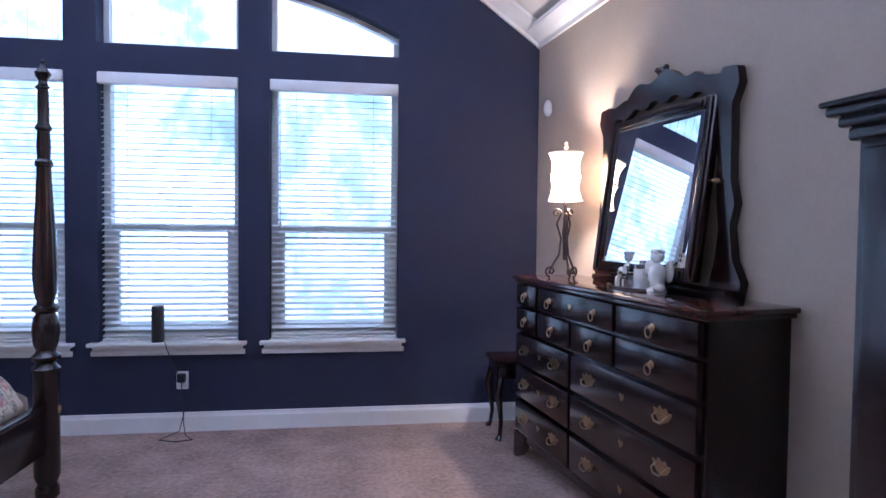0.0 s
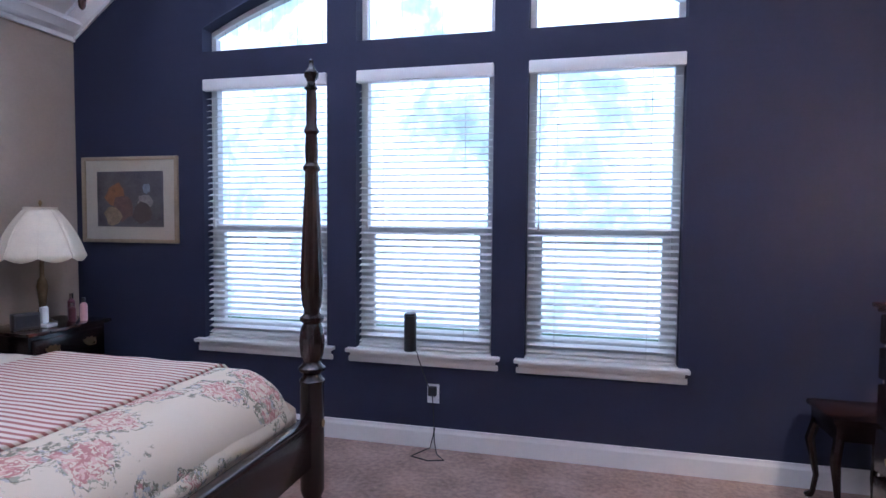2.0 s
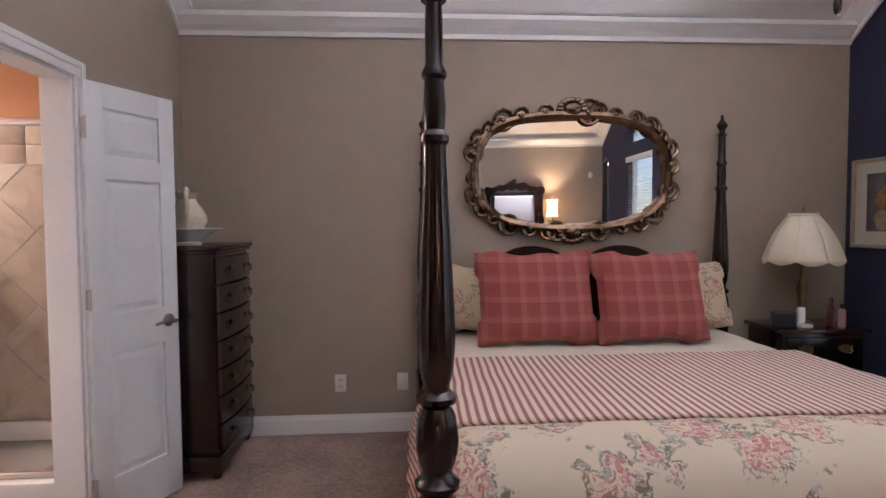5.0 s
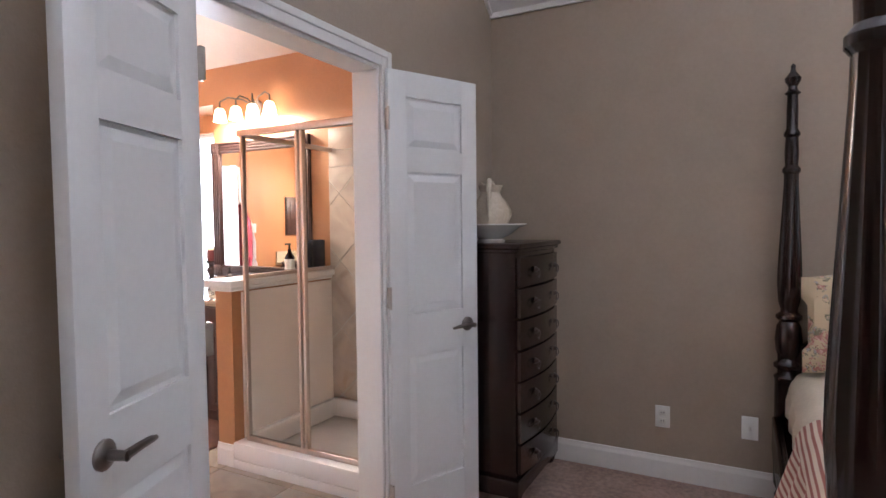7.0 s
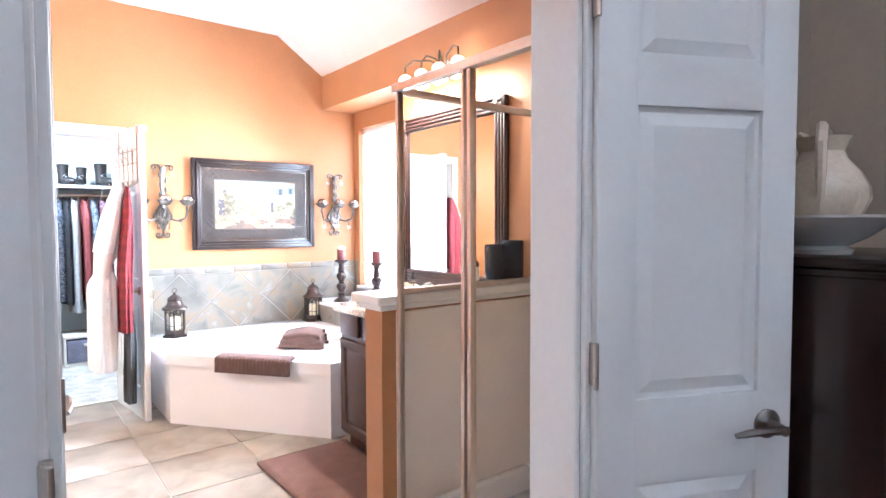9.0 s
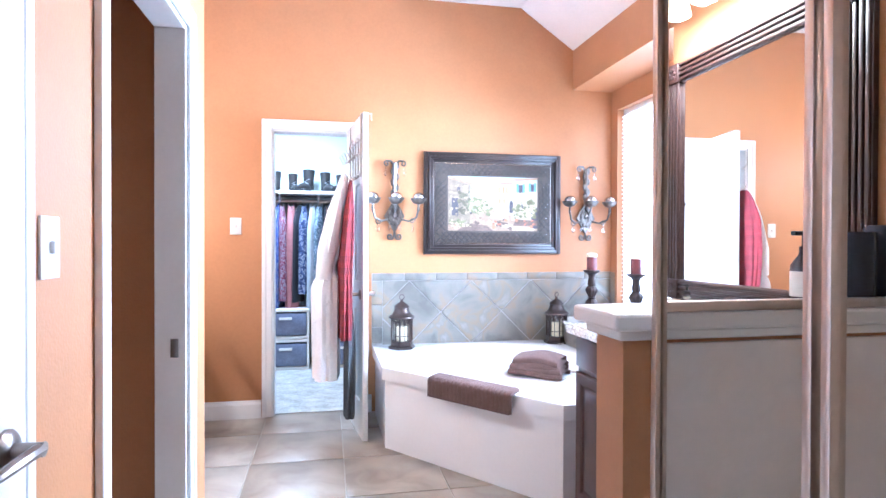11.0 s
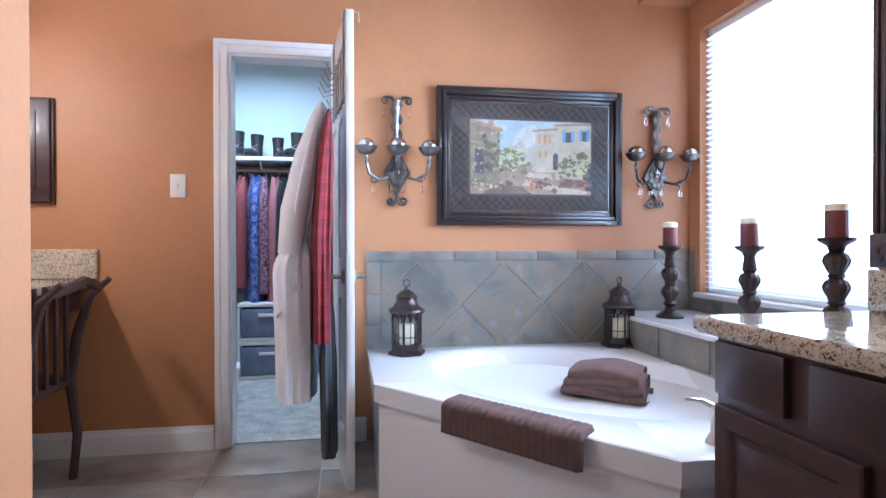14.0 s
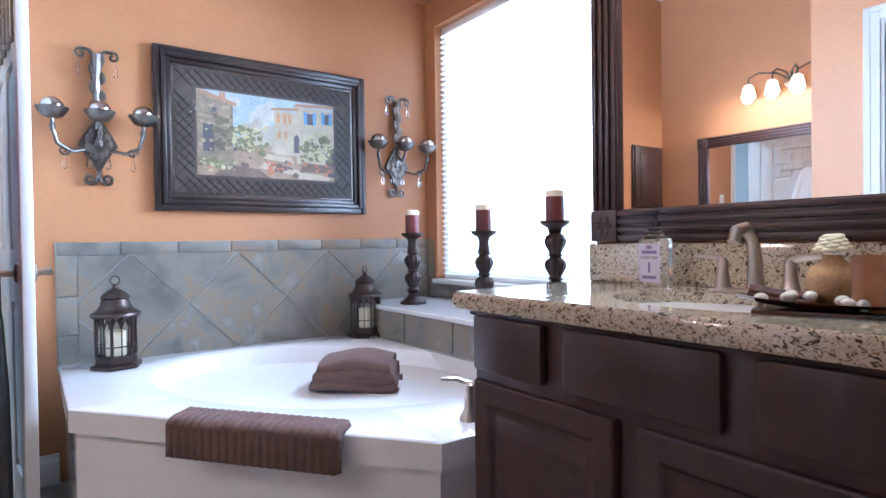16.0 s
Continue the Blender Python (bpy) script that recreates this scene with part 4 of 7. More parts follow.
for x0, x1, z0, z1 in ((-iw - 0.06, -iw, -ih - 0.06, ih + 0.06), (iw, iw + 0.06, -ih - 0.06, ih + 0.06), (-iw, iw, ih, ih + 0.06), (-iw, iw, -ih - 0.06, -ih)):
    g.box(x0, x1, -0.02, 0.02, z0, z1, 0.008, tl)
    g.box(x0 + 0.015, x1 - 0.015, -0.03, -0.018, z0 + 0.015, z1 - 0.015, 0.005, tl)
part("mirror_frame", g, CHERRY, dm)
part("mirror_glass", G().add([(-iw, -0.012, -ih), (iw, -0.012, -ih), (iw, -0.012, ih), (-iw, -0.012, ih), (-iw + 0.025, -0.015, -ih + 0.025), (iw - 0.025, -0.015, -ih + 0.025), (iw - 0.025, -0.015, ih - 0.025), (-iw + 0.025, -0.015, ih - 0.025)], [(0, 1, 5, 4), (1, 2, 6, 5), (2, 3, 7, 6), (3, 0, 4, 7), (4, 5, 6, 7)], tl), MIRROR, dm, smooth=False)
for x in (MX0 + 0.05, MX1 - 0.05):
    part("pivot_knob", G().ball(x, 0.32, 0.5, 0.012, 0.02, 0.012), BRASS, dm)

# ---- armoire ----
ar = thing("armoire", 1.33, 1.69, 0, -90 + DA, "dark cherry armoire with arched panel doors", "armoire")
AL, AD, AH = 1.1, 0.56, 1.565
part("body", G().box(0, AL, 0.03, AD, 0.08, AH - 0.07, 0.008).box(-0.02, AL + 0.02, 0.01, AD, 0, 0.1, 0.01), CHERRY, ar)
g = G()
for k, (o, z0, z1) in enumerate(((0.008, AH - 0.075, AH - 0.05), (0.02, AH - 0.05, AH - 0.03), (0.034, AH - 0.03, AH - 0.012), (0.042, AH - 0.012, AH))):
    g.box(-o, AL + o, 0.02 - o, AD, z0, z1, 0.006)
part("cornice", g, CHERRY, ar)
for x0, x1 in ((0.03, AL / 2 - 0.003), (AL / 2 + 0.003, AL - 0.03)):
    d = part("door", G().box(x0, x1, 0.005, 0.03, 0.55, AH - 0.09, 0.006), CHERRY, ar)
    pl = [(x0 + 0.06, 0.62), (x1 - 0.06, 0.62)] + [(x1 - 0.06 - (x1 - x0 - 0.12) * k / 12, 1.30 + 0.11 * math.sin(math.pi * k / 12)) for k in range(13)]
    part("arched_panel", G().prism(pl, -0.006, 0.006), CHERRY, d)
    part("handle", G().ball((x1 if x0 < 0.1 else x0) + (-0.03 if x0 < 0.1 else 0.03), -0.01, 1.0, 0.012), BRASS, d)
for z0 in (0.12, 0.33):
    d = part("drawer", G().box(0.03, AL - 0.03, 0.005, 0.03, z0, z0 + 0.19, 0.008), CHERRY, ar)
    for x in (0.25, AL - 0.25):
        g = G()
        pull(g, x, z0 + 0.1, False)
        part("handle", g, BRASS, d)

# ---- tall chest beside the door ----
ch = thing("tall_chest", -2.66, 0.51, 0, 180, "dark cherry tall chest of seven drawers", "chest of drawers")
CL, CD, CH = 0.66, 0.40, 1.285
part("body", G().box(0.01, CL - 0.01, 0.02, CD, 0.1, CH - 0.03, 0.006), CHERRY, ch)
part("top", G().box(-0.015, CL + 0.005, -0.015, CD + 0.01, CH - 0.025, CH, 0.008).box(0, CL, 0, CD + 0.01, CH - 0.045, CH - 0.025, 0.006), CHERRY, ch)
part("base", G().box(-0.01, CL, 0.0, CD, 0.05, 0.14, 0.01), CHERRY, ch)
for x in (0.02, CL - 0.08):
    for y in (0.01, CD - 0.06):
        part("foot", G().lathe([(0.02, 0), (0.03, 0.02), (0.04, 0.05)], 10, pose(x + 0.03, y + 0.03, 0)), CHERRY, ch)
for k in range(7):
    z = 0.16 + k * 0.153
    bow = [(0.03 + (CL - 0.06) * q / 10, -0.03 * math.sin(math.pi * q / 10)) for q in range(11)]
    g = G()
    g.prism([(x, y) for x, y in bow] + [(CL - 0.03, 0.03), (0.03, 0.03)], 0, 0.14, Matrix(((1, 0, 0, 0), (0, 0, 1, 0), (0, 1, 0, z), (0, 0, 0, 1))))
    d = part("drawer", g, CHERRY, ch)
    for x in (0.17, CL - 0.17):
        g = G()
        pull(g, x, z + 0.075, True)
        part("handle", g, IRON, d, at=pose(0, -0.015, 0))
bo = thing("wash_bowl", -2.83, 0.30, CH, 0, "white porcelain wash bowl on the chest", "bowl")
part("bowl", G().lathe([(0.07, 0), (0.075, 0.012), (0.06, 0.02), (0.10, 0.04), (0.145, 0.075), (0.185, 0.09), (0.187, 0.096), (0.14, 0.085), (0.09, 0.05), (0.02, 0.035)], 32), PORCEW, bo)
pt = thing("pitcher", -2.83, 0.30, CH + 0.046, -72, "cream porcelain pitcher standing in the wash bowl", "pitcher")
part("body", G().lathe([(0.05, 0), (0.055, 0.01), (0.05, 0.02), (0.075, 0.05), (0.09, 0.09), (0.088, 0.12), (0.07, 0.16), (0.048, 0.19), (0.042, 0.21), (0.05, 0.235), (0.056, 0.245), (0.05, 0.245), (0.036, 0.21)], 32, Matrix.Diagonal((1.18, 1.18, 1, 1)), 0.045, (0.03, 0.18)), PORCE, pt)
part("handle", G().tube([(-0.01, 0.045, 0.25), (0, 0.075, 0.265), (0, 0.115, 0.22), (0, 0.122, 0.15), (0, 0.105, 0.09)], [0.013, 0.014, 0.013, 0.012, 0.008], 8), PORCE, pt)
part("spout", G().tube([(0, -0.035, 0.22), (0, -0.06, 0.245), (0, -0.085, 0.27)], [0.028, 0.024, 0.01], 8).tube([(0.03, 0, 0.235), (0.05, 0.005, 0.262)], [0.02, 0.005], 6), PORCE, pt)

# ---- nightstand and lamp ----
ns = thing("nightstand", -2.93, 3.87, 0, 90, "dark cherry nightstand with two drawers and brass pulls", "nightstand")
part("body", G().box(0.01, 0.55, 0.02, 0.38, 0.08, 0.69, 0.006), CHERRY, ns)
part("top", G().box(-0.015, 0.575, -0.02, 0.395, 0.69, 0.715, 0.008), CHERRY2, ns)
for x in (0.03, 0.49):
    for y in (0.03, 0.33):
        part("foot", G().box(x, x + 0.05, y, y + 0.05, 0, 0.09, 0.01), CHERRY, ns)
for z0, z1 in ((0.52, 0.665), (0.32, 0.5), (0.12, 0.3)):
    d = part("drawer", G().box(0.03, 0.53, -0.002, 0.03, z0, z1, 0.008), CHERRY, ns)
    for x in (0.15, 0.41):
        g = G()
        pull(g, x, (z0 + z1) / 2, False)
        part("handle", g, BRASS, d, at=pose(0, 0.011, 0))
lp = thing("table_lamp", -3.10, 4.11, 0.715, 0, "brass table lamp with a scalloped cream fabric shade, unlit", "lamp")
part("base", G().lathe([(0.075, 0), (0.075, 0.015), (0.05, 0.03), (0.022, 0.05), (0.03, 0.08), (0.02, 0.11), (0.024, 0.17), (0.034, 0.24), (0.026, 0.28), (0.014, 0.3), (0.01, 0.46)], 18), mat("dark aged brass", (0.20, 0.14, 0.08), 0.35, 1.0, var=0.4, scale=30), lp)
g = G()
_nv = 48
def _shade(u, v):
    a = 6.283 * v
    r = 0.078 + 0.158 * (u ** 0.85) + 0.014 * math.sin(3.14 * u) - 0.009 * abs(math.sin(4 * a)) * u
    return (r * math.cos(a), r * math.sin(a), 0.725 - 0.30 * u - 0.026 * abs(math.sin(4 * a)) * (u > 0.93))
g.grid(14, _nv, _shade)
sh = part("shade", g, CREAM, lp)
_m = sh.modifiers.new("thickness", "SOLIDIFY")
_m.thickness = 0.004
part("trim", G().tube([(0.087 * math.cos(q), 0.087 * math.sin(q), 0.727) for q in [6.283 * i / 24 for i in range(25)]], 0.005, 6), CREAM, lp)
for k in range(8):
    q = 6.283 * k / 8
    part("rib", G().tube([(lambda p: (p[0] * 1.012, p[1] * 1.012, p[2]))(_shade(i / 8, k / 8)) for i in range(9)], 0.003, 5), CREAM, lp)
part("finial", G().lathe([(0.006, 0.725), (0.006, 0.745), (0.012, 0.755), (0.004, 0.775)], 10), BRASS, lp)

# ---- tub, ledge and tile splash ----
TZ = 0.49
tub = thing("corner_tub", -2.9, -3.3, 0, 0, "white acrylic corner bathtub with a panelled skirt", "bathtub")
RIM = [(-2.055, PY + 0.012), (-2.055, -3.33), (-2.80, -2.37), (-3.46, -2.37), (-3.46, PY + 0.012)]


def loc(p, z):
    return (p[0] + 2.9, p[1] + 3.3, z)


_c = Vector((-2.92, -3.33))
NB = 48
def rim_at(a):
    d = Vector((math.cos(a), math.sin(a)))
    best = 9
    for i in range(5):
        p, q = Vector(RIM[i]), Vector(RIM[(i + 1) % 5])
        e = q - p
        den = d.x * e.y - d.y * e.x
        if abs(den) > 1e-9:
            w = p - _c
            t = (w.x * e.y - w.y * e.x) / den
            s = (w.x * d.y - w.y * d.x) / den
            if t > 0 and -1e-6 <= s <= 1 + 1e-6:
                best = min(best, t)
    return _c + d * best
_angs = sorted([6.283 * k / NB for k in range(NB)] + [math.atan2(p[1] - _c.y, p[0] - _c.x) % 6.283 for p in RIM])
def inner(a, k):
    d = Vector((math.cos(a), math.sin(a)))
    ax = Vector((-0.61, 0.79))
    u, v = d.dot(ax), d.dot(Vector((ax.y, -ax.x)))
    r = 1 / math.sqrt((u / 0.72) ** 2 + (v / 0.50) ** 2)
    return _c + d * r * k
vs, fs = [], []
rows_t = [(1.0, TZ - 0.03, "r"), (1.0, TZ - 0.004, "r"), (0.992, TZ, "r"), (1.04, TZ, "i"), (1.0, TZ - 0.008, "i"), (0.95, TZ - 0.06, "i"), (0.88, TZ - 0.2, "i"), (0.78, TZ - 0.34, "i"), (0.5, TZ - 0.39, "i"), (0.05, TZ - 0.395, "i")]
for k, z, w in rows_t:
    for a in _angs:
        p = _c + (rim_at(a) - _c) * k if w == "r" else inner(a, k)
        vs.append(loc(p, z))
n = len(_angs)
for r in range(len(rows_t) - 1):
    for i in range(n):
        j = (i + 1) % n
        fs.append((r * n + i, r * n + j, r * n + n + j, r * n + n + i))
part("basin", G().add(vs, fs), ACRYL, tub)
g = G()
_in = [(-2.075, PY + 0.02), (-2.075, -3.34), (-2.81, -2.392), (-3.44, -2.392), (-3.44, PY + 0.02)]
for z0, z1, pl in ((0.0, TZ - 0.075, _in), (TZ - 0.075, TZ - 0.03, RIM)):
    g.add([loc(p, z0) for p in pl] + [loc(p, z1) for p in pl], [(i, (i + 1) % 5, (i + 1) % 5 + 5, i + 5) for i in range(5)] + [tuple(range(5))])
part("skirt", g, ACRYL, tub, smooth=False)
part("overflow", G().lathe([(0.03, 0), (0.03, 0.006), (0.02, 0.012)], 14, pose(-3.42 + 2.9, -3.86 + 3.3, TZ + 0.004)), NICKEL, tub)
for p in ((-2.62, -3.88), (-3.28, -3.2), (-2.42, -3.1)):
    d = Vector(p) - _c
    part("jet", G().ball(p[0] + 2.9 + 0.02, p[1] + 3.3, TZ - 0.13, 0.03, 0.03, 0.03), PORCEW, tub)
g = G().lathe([(0.03, 0), (0.028, 0.01), (0.016, 0.03), (0.014, 0.07), (0.018, 0.1), (0.01, 0.11)], 14).tube([(0, 0, 0.1), (0.03, -0.02, 0.115), (0.07, -0.04, 0.118)], [0.009, 0.008, 0.005], 8)
tf = thing("tub_faucet", -2.97, -2.47, TZ, 0, "brushed nickel tub faucet and handles on the rim", "faucet")
part("handle", g, NICKEL, tf)
part("handle", g, NICKEL, tf, at=pose(-0.26, 0.01, 0, 0, 0, 30))
part("spout", G().tube([(-0.13, 0.0, 0), (-0.13, 0, 0.13), (-0.135, -0.03, 0.18), (-0.14, -0.09, 0.19), (-0.145, -0.14, 0.16)], [0.02, 0.017, 0.017, 0.018, 0.016], 10), NICKEL, tf)
g = G().box(BW, -3.465, PY, -2.27, 0, 0.64)
setting("tub_ledge", g, SLATEGROUT, "tiled ledge beside the tub", "ledge")
setting("tub_ledge_top", G().box(BW, -3.45, PY + 0.002, -2.262, 0.64, 0.662, 0.005), ACRYL, "white ledge top under the window", "ledge")
# bathroom window
bw = thing("window_4", BW, (B0 + B1) / 2, 0, 90, "bright frosted bathroom window with a white blind", "window", "", "structure")
hw = (B1 - B0) / 2
g = G()
for x0, x1, z0, z1 in ((-hw, -hw + 0.045, BZ0, BZ1), (hw - 0.045, hw, BZ0, BZ1), (-hw + 0.045, hw - 0.045, BZ0, BZ0 + 0.045), (-hw + 0.045, hw - 0.045, BZ1 - 0.045, BZ1)):
    g.box(x0, x1, 0.05, 0.11, z0, z1, 0.004)
part("window_frame", g, WHITE, bw)
part("window_sill", G().box(-hw - 0.02, hw + 0.02, -0.03, 0.05, BZ0 - 0.025, BZ0 + 0.001, 0.006), WHITE, bw)
# emission stands in for daylight on the pane, and on the slats below
WINDOWGLOW = mat("daylight glow on pane and slats", (0.9, 0.9, 0.9), 0.5, var=0.0, emit=(0.95, 0.98, 1.0), power=2.4)
part("pane", G().box(-hw + 0.04, hw - 0.04, 0.075, 0.08, BZ0 + 0.04, BZ1 - 0.04), WINDOWGLOW, bw, smooth=False)
bb = thing("bath_blind", BW, (B0 + B1) / 2, 0, 90, "white slat blind over the bathroom window", "blind")
first = None
for k in range(46):
    at = pose(0, 0.045, BZ0 + 0.03 + 0.0315 * k, -8)
    if first:
        again(first, at, bb)
    else:
        # slats take the pane's emission, so they look lit through
        first = part("slat", G().box(-hw + 0.01, hw - 0.01, -0.013, 0.013, 0, 0.002), WINDOWGLOW, bb, smooth=False, at=at)
# second, smaller structures: granite vanity
VF, VY0, VY1, VT = -2.80, -2.26, -1.28, 0.88
va = thing("bath_vanity", VF, VY1, 0, -90, "espresso wood bathroom vanity cabinet with raised panels", "cabinet")
# local x: from the shower end towards the tub; local y: into the cabinet is negative room x
VL, VD = VY1 - VY0, VF - VX
va.matrix_world = pose(VF, VY0, 0, 0, 0, 90)
part("body", G().box(0.005, VL, 0.02, VD, 0.09, VT - 0.04, 0.004).box(0.01, VL, 0.07, VD, 0, 0.09), ESPRESSO, va)


def panel_front(name, x0, x1, z0, z1, parent):
    """A cabinet front: a plain bevelled drawer, or a mitred door frame round a raised panel."""
    f = 0.055
    if z1 - z0 < 0.25:
        return part(name, G().box(x0, x1, 0, 0.02, z0, z1, 0.006), ESPRESSO, parent)

    def ring(o, y):
        return [(x0 + o, y, z0 + o), (x1 - o, y, z0 + o), (x1 - o, y, z1 - o), (x0 + o, y, z1 - o)]
    g = G()
    loops = [(0.0, 0.02), (0.0, 0.004), (0.004, 0.0), (f - 0.012, 0.0), (f - 0.006, 0.003), (f, 0.010), (f, 0.019)]
    for o, y in loops:
        g.v += ring(o, y)
    for k in range(len(loops) - 1):
        g.f += [(4 * k + i, 4 * k + (i + 1) % 4, 4 * k + 4 + (i + 1) % 4, 4 * k + 4 + i) for i in range(4)]
    d = part(name, g, ESPRESSO, parent)
    g = G()
    loops = [(f, 0.0185), (f, 0.011), (f + 0.012, 0.011), (f + 0.016, 0.009), (f + 0.045, 0.001), (f + 0.05, 0.0)]
    for o, y in loops:
        g.v += ring(o, y)
    for k in range(len(loops) - 1):
        g.f += [(4 * k + i, 4 * k + (i + 1) % 4, 4 * k + 4 + (i + 1) % 4, 4 * k + 4 + i) for i in range(4)]
    g.f.append(tuple(range(4 * len(loops) - 4, 4 * len(loops))))
    part("raised_panel", g, ESPRESSO, d)
    return d


for a, b in ((0.02, 0.235), (0.295, 0.605), (0.655, VL - 0.02)):
    panel_front("drawer", a, b, 0.70, 0.825, va)
for a, b in ((0.02, 0.41), (0.455, VL - 0.02)):
    panel_front("door", a, b, 0.11, 0.675, va)
# counter with a cut for the basin
g = G()
SX, SY2, SA, SB = -3.0, -1.76, 0.15, 0.21
NS = 32
cut = [(SX + SA * math.cos(6.283 * k / NS), SY2 + SB * math.sin(6.283 * k / NS)) for k in range(NS)]
def rect_at(a):
    dx, dy = math.cos(a), math.sin(a)
    x0, x1, y0, y1 = VX, VF + 0.03, VY0 - 0.02, VY1
    t = min(((x1 if dx > 0 else x0) - SX) / dx if abs(dx) > 1e-9 else 9, ((y1 if dy > 0 else y0) - SY2) / dy if abs(dy) > 1e-9 else 9)
    return (SX + dx * t, SY2 + dy * t)
aa = sorted([6.283185 * k / NS for k in range(NS)] + [math.atan2(y - SY2, x - SX) % 6.283185 for x in (VX, VF + 0.03) for y in (VY0 - 0.02, VY1)])
rows_c = []
for z, w in ((VT - 0.04, "i"), (VT, "i"), (VT, "o2"), (VT - 0.006, "o1"), (VT - 0.02, "o"), (VT - 0.034, "o1"), (VT - 0.04, "o2")):
    for a in aa:
        if w == "i":
            p = (SX + SA * math.cos(a), SY2 + SB * math.sin(a))
        else:
            q = rect_at(a)
            k = {"o": 1.0, "o1": 0.992, "o2": 0.975}[w]
            p = (SX + (q[0] - SX) * k, SY2 + (q[1] - SY2) * k)
        rows_c.append((*p, z))
n = len(aa)
g.add(rows_c, [(r * n + i, r * n + (i + 1) % n, (r + 1) * n + (i + 1) % n, (r + 1) * n + i) for r in range(6) for i in range(n)] + [((6 * n + i), 6 * n + (i + 1) % n, (i + 1) % n, i) for i in range(n)])
ct = thing("granite_countertop", 0, 0, 0, 0, "speckled brown granite countertop with backsplash", "countertop")
part("slab", g, GRANITE, ct)
part("backsplash", G().box(VX, VX + 0.02, VY0 - 0.02, VY1, VT, VT + 0.105, 0.004), GRANITE, ct)
sk = thing("sink_basin", SX, SY2, VT - 0.02, 0, "white undermount oval sink", "sink")
part("basin", G().lathe([(1.03, -0.002), (1.0, -0.004), (0.94, -0.04), (0.8, -0.09), (0.5, -0.12), (0.1, -0.13)], 32, Matrix.Diagonal((SA, SB, 1, 1))), ACRYL, sk)
part("drain", G().lathe([(0.02, 0), (0.022, 0.004), (0.01, 0.005)], 14, pose(0, 0, -0.128)), NICKEL, sk)
# ---- shower ----
GX, GY0, GY1 = -2.45, -1.04, -0.10
g = G().box(VX, -2.40, -1.245, -1.115, 0, 1.035)
setting("pony_wall", g, ORANGE, "terracotta half wall at the shower", "half wall")
setting("pony_cap", G().box(VX, -2.355, -1.29, -1.07, 1.035, 1.075, 0.008).box(VX, -2.38, -1.265, -1.095, 1.01, 1.035, 0.006), WHITE, "white cap on the half wall", "trim")
setting("shower_wall_panel", G().box(VX + 0.01, -2.47, -1.115, -1.10, 0.14, 1.0), SHPANEL, "beige panel on the shower side of the half wall", "wall panel")
moulding("baseboard", BASE, (-2.40, -1.245, 0), (-2.40, -1.115, 0), (1, 0, 0), WHITE, "white baseboard on the half wall")
moulding("baseboard", BASE, (-2.40, -1.245, 0), (-2.8, -1.245, 0), (0, -1, 0), WHITE, "white baseboard on the half wall")
sb = thing("shower_pan", 0, 0, 0, 0, "white acrylic shower pan with a raised curb", "shower pan")
part("pan", G().box(VX, GX + 0.07, -1.113, SY - 0.132, 0, 0.05, 0.004), ACRYL, sb)
part("curb", G().box(GX - 0.05, GX + 0.07, -1.113, SY - 0.132, 0.05, 0.15, 0.012), ACRYL, sb)
part("back_step", G().box(VX, VX + 0.06, -1.1, SY - 0.14, 0.05, 0.17, 0.012).box(VX + 0.06, GX - 0.05, -1.1, -1.05, 0.05, 0.17, 0.012), ACRYL, sb)
part("drain", G().lathe([(0.04, 0.05), (0.04, 0.054), (0.02, 0.055)], 16, pose(-2.8, -0.45, 0)), NICKEL, sb)
en = thing("shower_enclosure", 0, 0, 0, 0, "framed glass shower enclosure with bronze-toned metal", "shower")
ST = 1.885
for y0, y1 in ((GY0 - 0.02, GY0), (-0.655, -0.637), (-0.622, -0.604), (SY - 0.16, SY - 0.135)):
    part("upright", G().box(GX - 0.015, GX + 0.015, y0, y1, 0.15, ST, 0.004), CHROME, en)
part("top_rail", G().box(GX - 0.02, GX + 0.02, GY0 - 0.04, SY - 0.135, ST, ST + 0.035, 0.005), CHROME, en)
part("bottom_rail", G().box(GX - 0.015, GX + 0.015, GY0, SY - 0.16, 0.15, 0.18, 0.004), CHROME, en)
part("return_rail", G().box(VX, GX - 0.02, GY0 - 0.06, GY0 - 0.035, ST, ST + 0.03, 0.005).box(VX, GX - 0.02, GY0 - 0.06, GY0 - 0.035, 1.076, 1.1, 0.004), CHROME, en)
for y0, y1 in ((GY0, -0.66), (-0.6, SY - 0.16)):
    part("glass_panel", G().box(GX - 0.003, GX + 0.003, y0, y1, 0.18, ST), SHGLASS, en, smooth=False).visible_shadow = False
part("glass_panel", G().box(VX, GX - 0.02, GY0 - 0.05, GY0 - 0.044, 1.1, ST), SHGLASS, en, smooth=False).visible_shadow = False
# items on the half wall
g = G().lathe([(0.075, 0), (0.078, 0.01), (0.078, 0.19), (0.074, 0.2), (0.07, 0.2), (0.07, 0.02)], 24)
GLAZE = mat("dark blue glaze", (0.02, 0.025, 0.05), 0.25, var=0.3)
for _x, _k in ((-3.20, 1.0), (-3.085, 0.9)):
    cn = thing("dark_canister", _x, -1.17, 1.075, 0, "dark blue canister on gold feet", "canister", "canisters on the half wall")
    part("body", g, GLAZE, cn, at=pose(0, 0, 0.02) @ Matrix.Diagonal((0.74 * _k, 0.74 * _k, 0.93 * _k, 1)))
    for k in range(3):
        part("foot", G().lathe([(0.009, 0), (0.011, 0.02)], 8, pose(0.04 * math.cos(2.1 * k), 0.04 * math.sin(2.1 * k), 0)), BRASS, cn)
bt = thing("pump_bottle", -2.955, -1.19, 1.075, 0, "small dark pump bottle with a white label", "bottle")
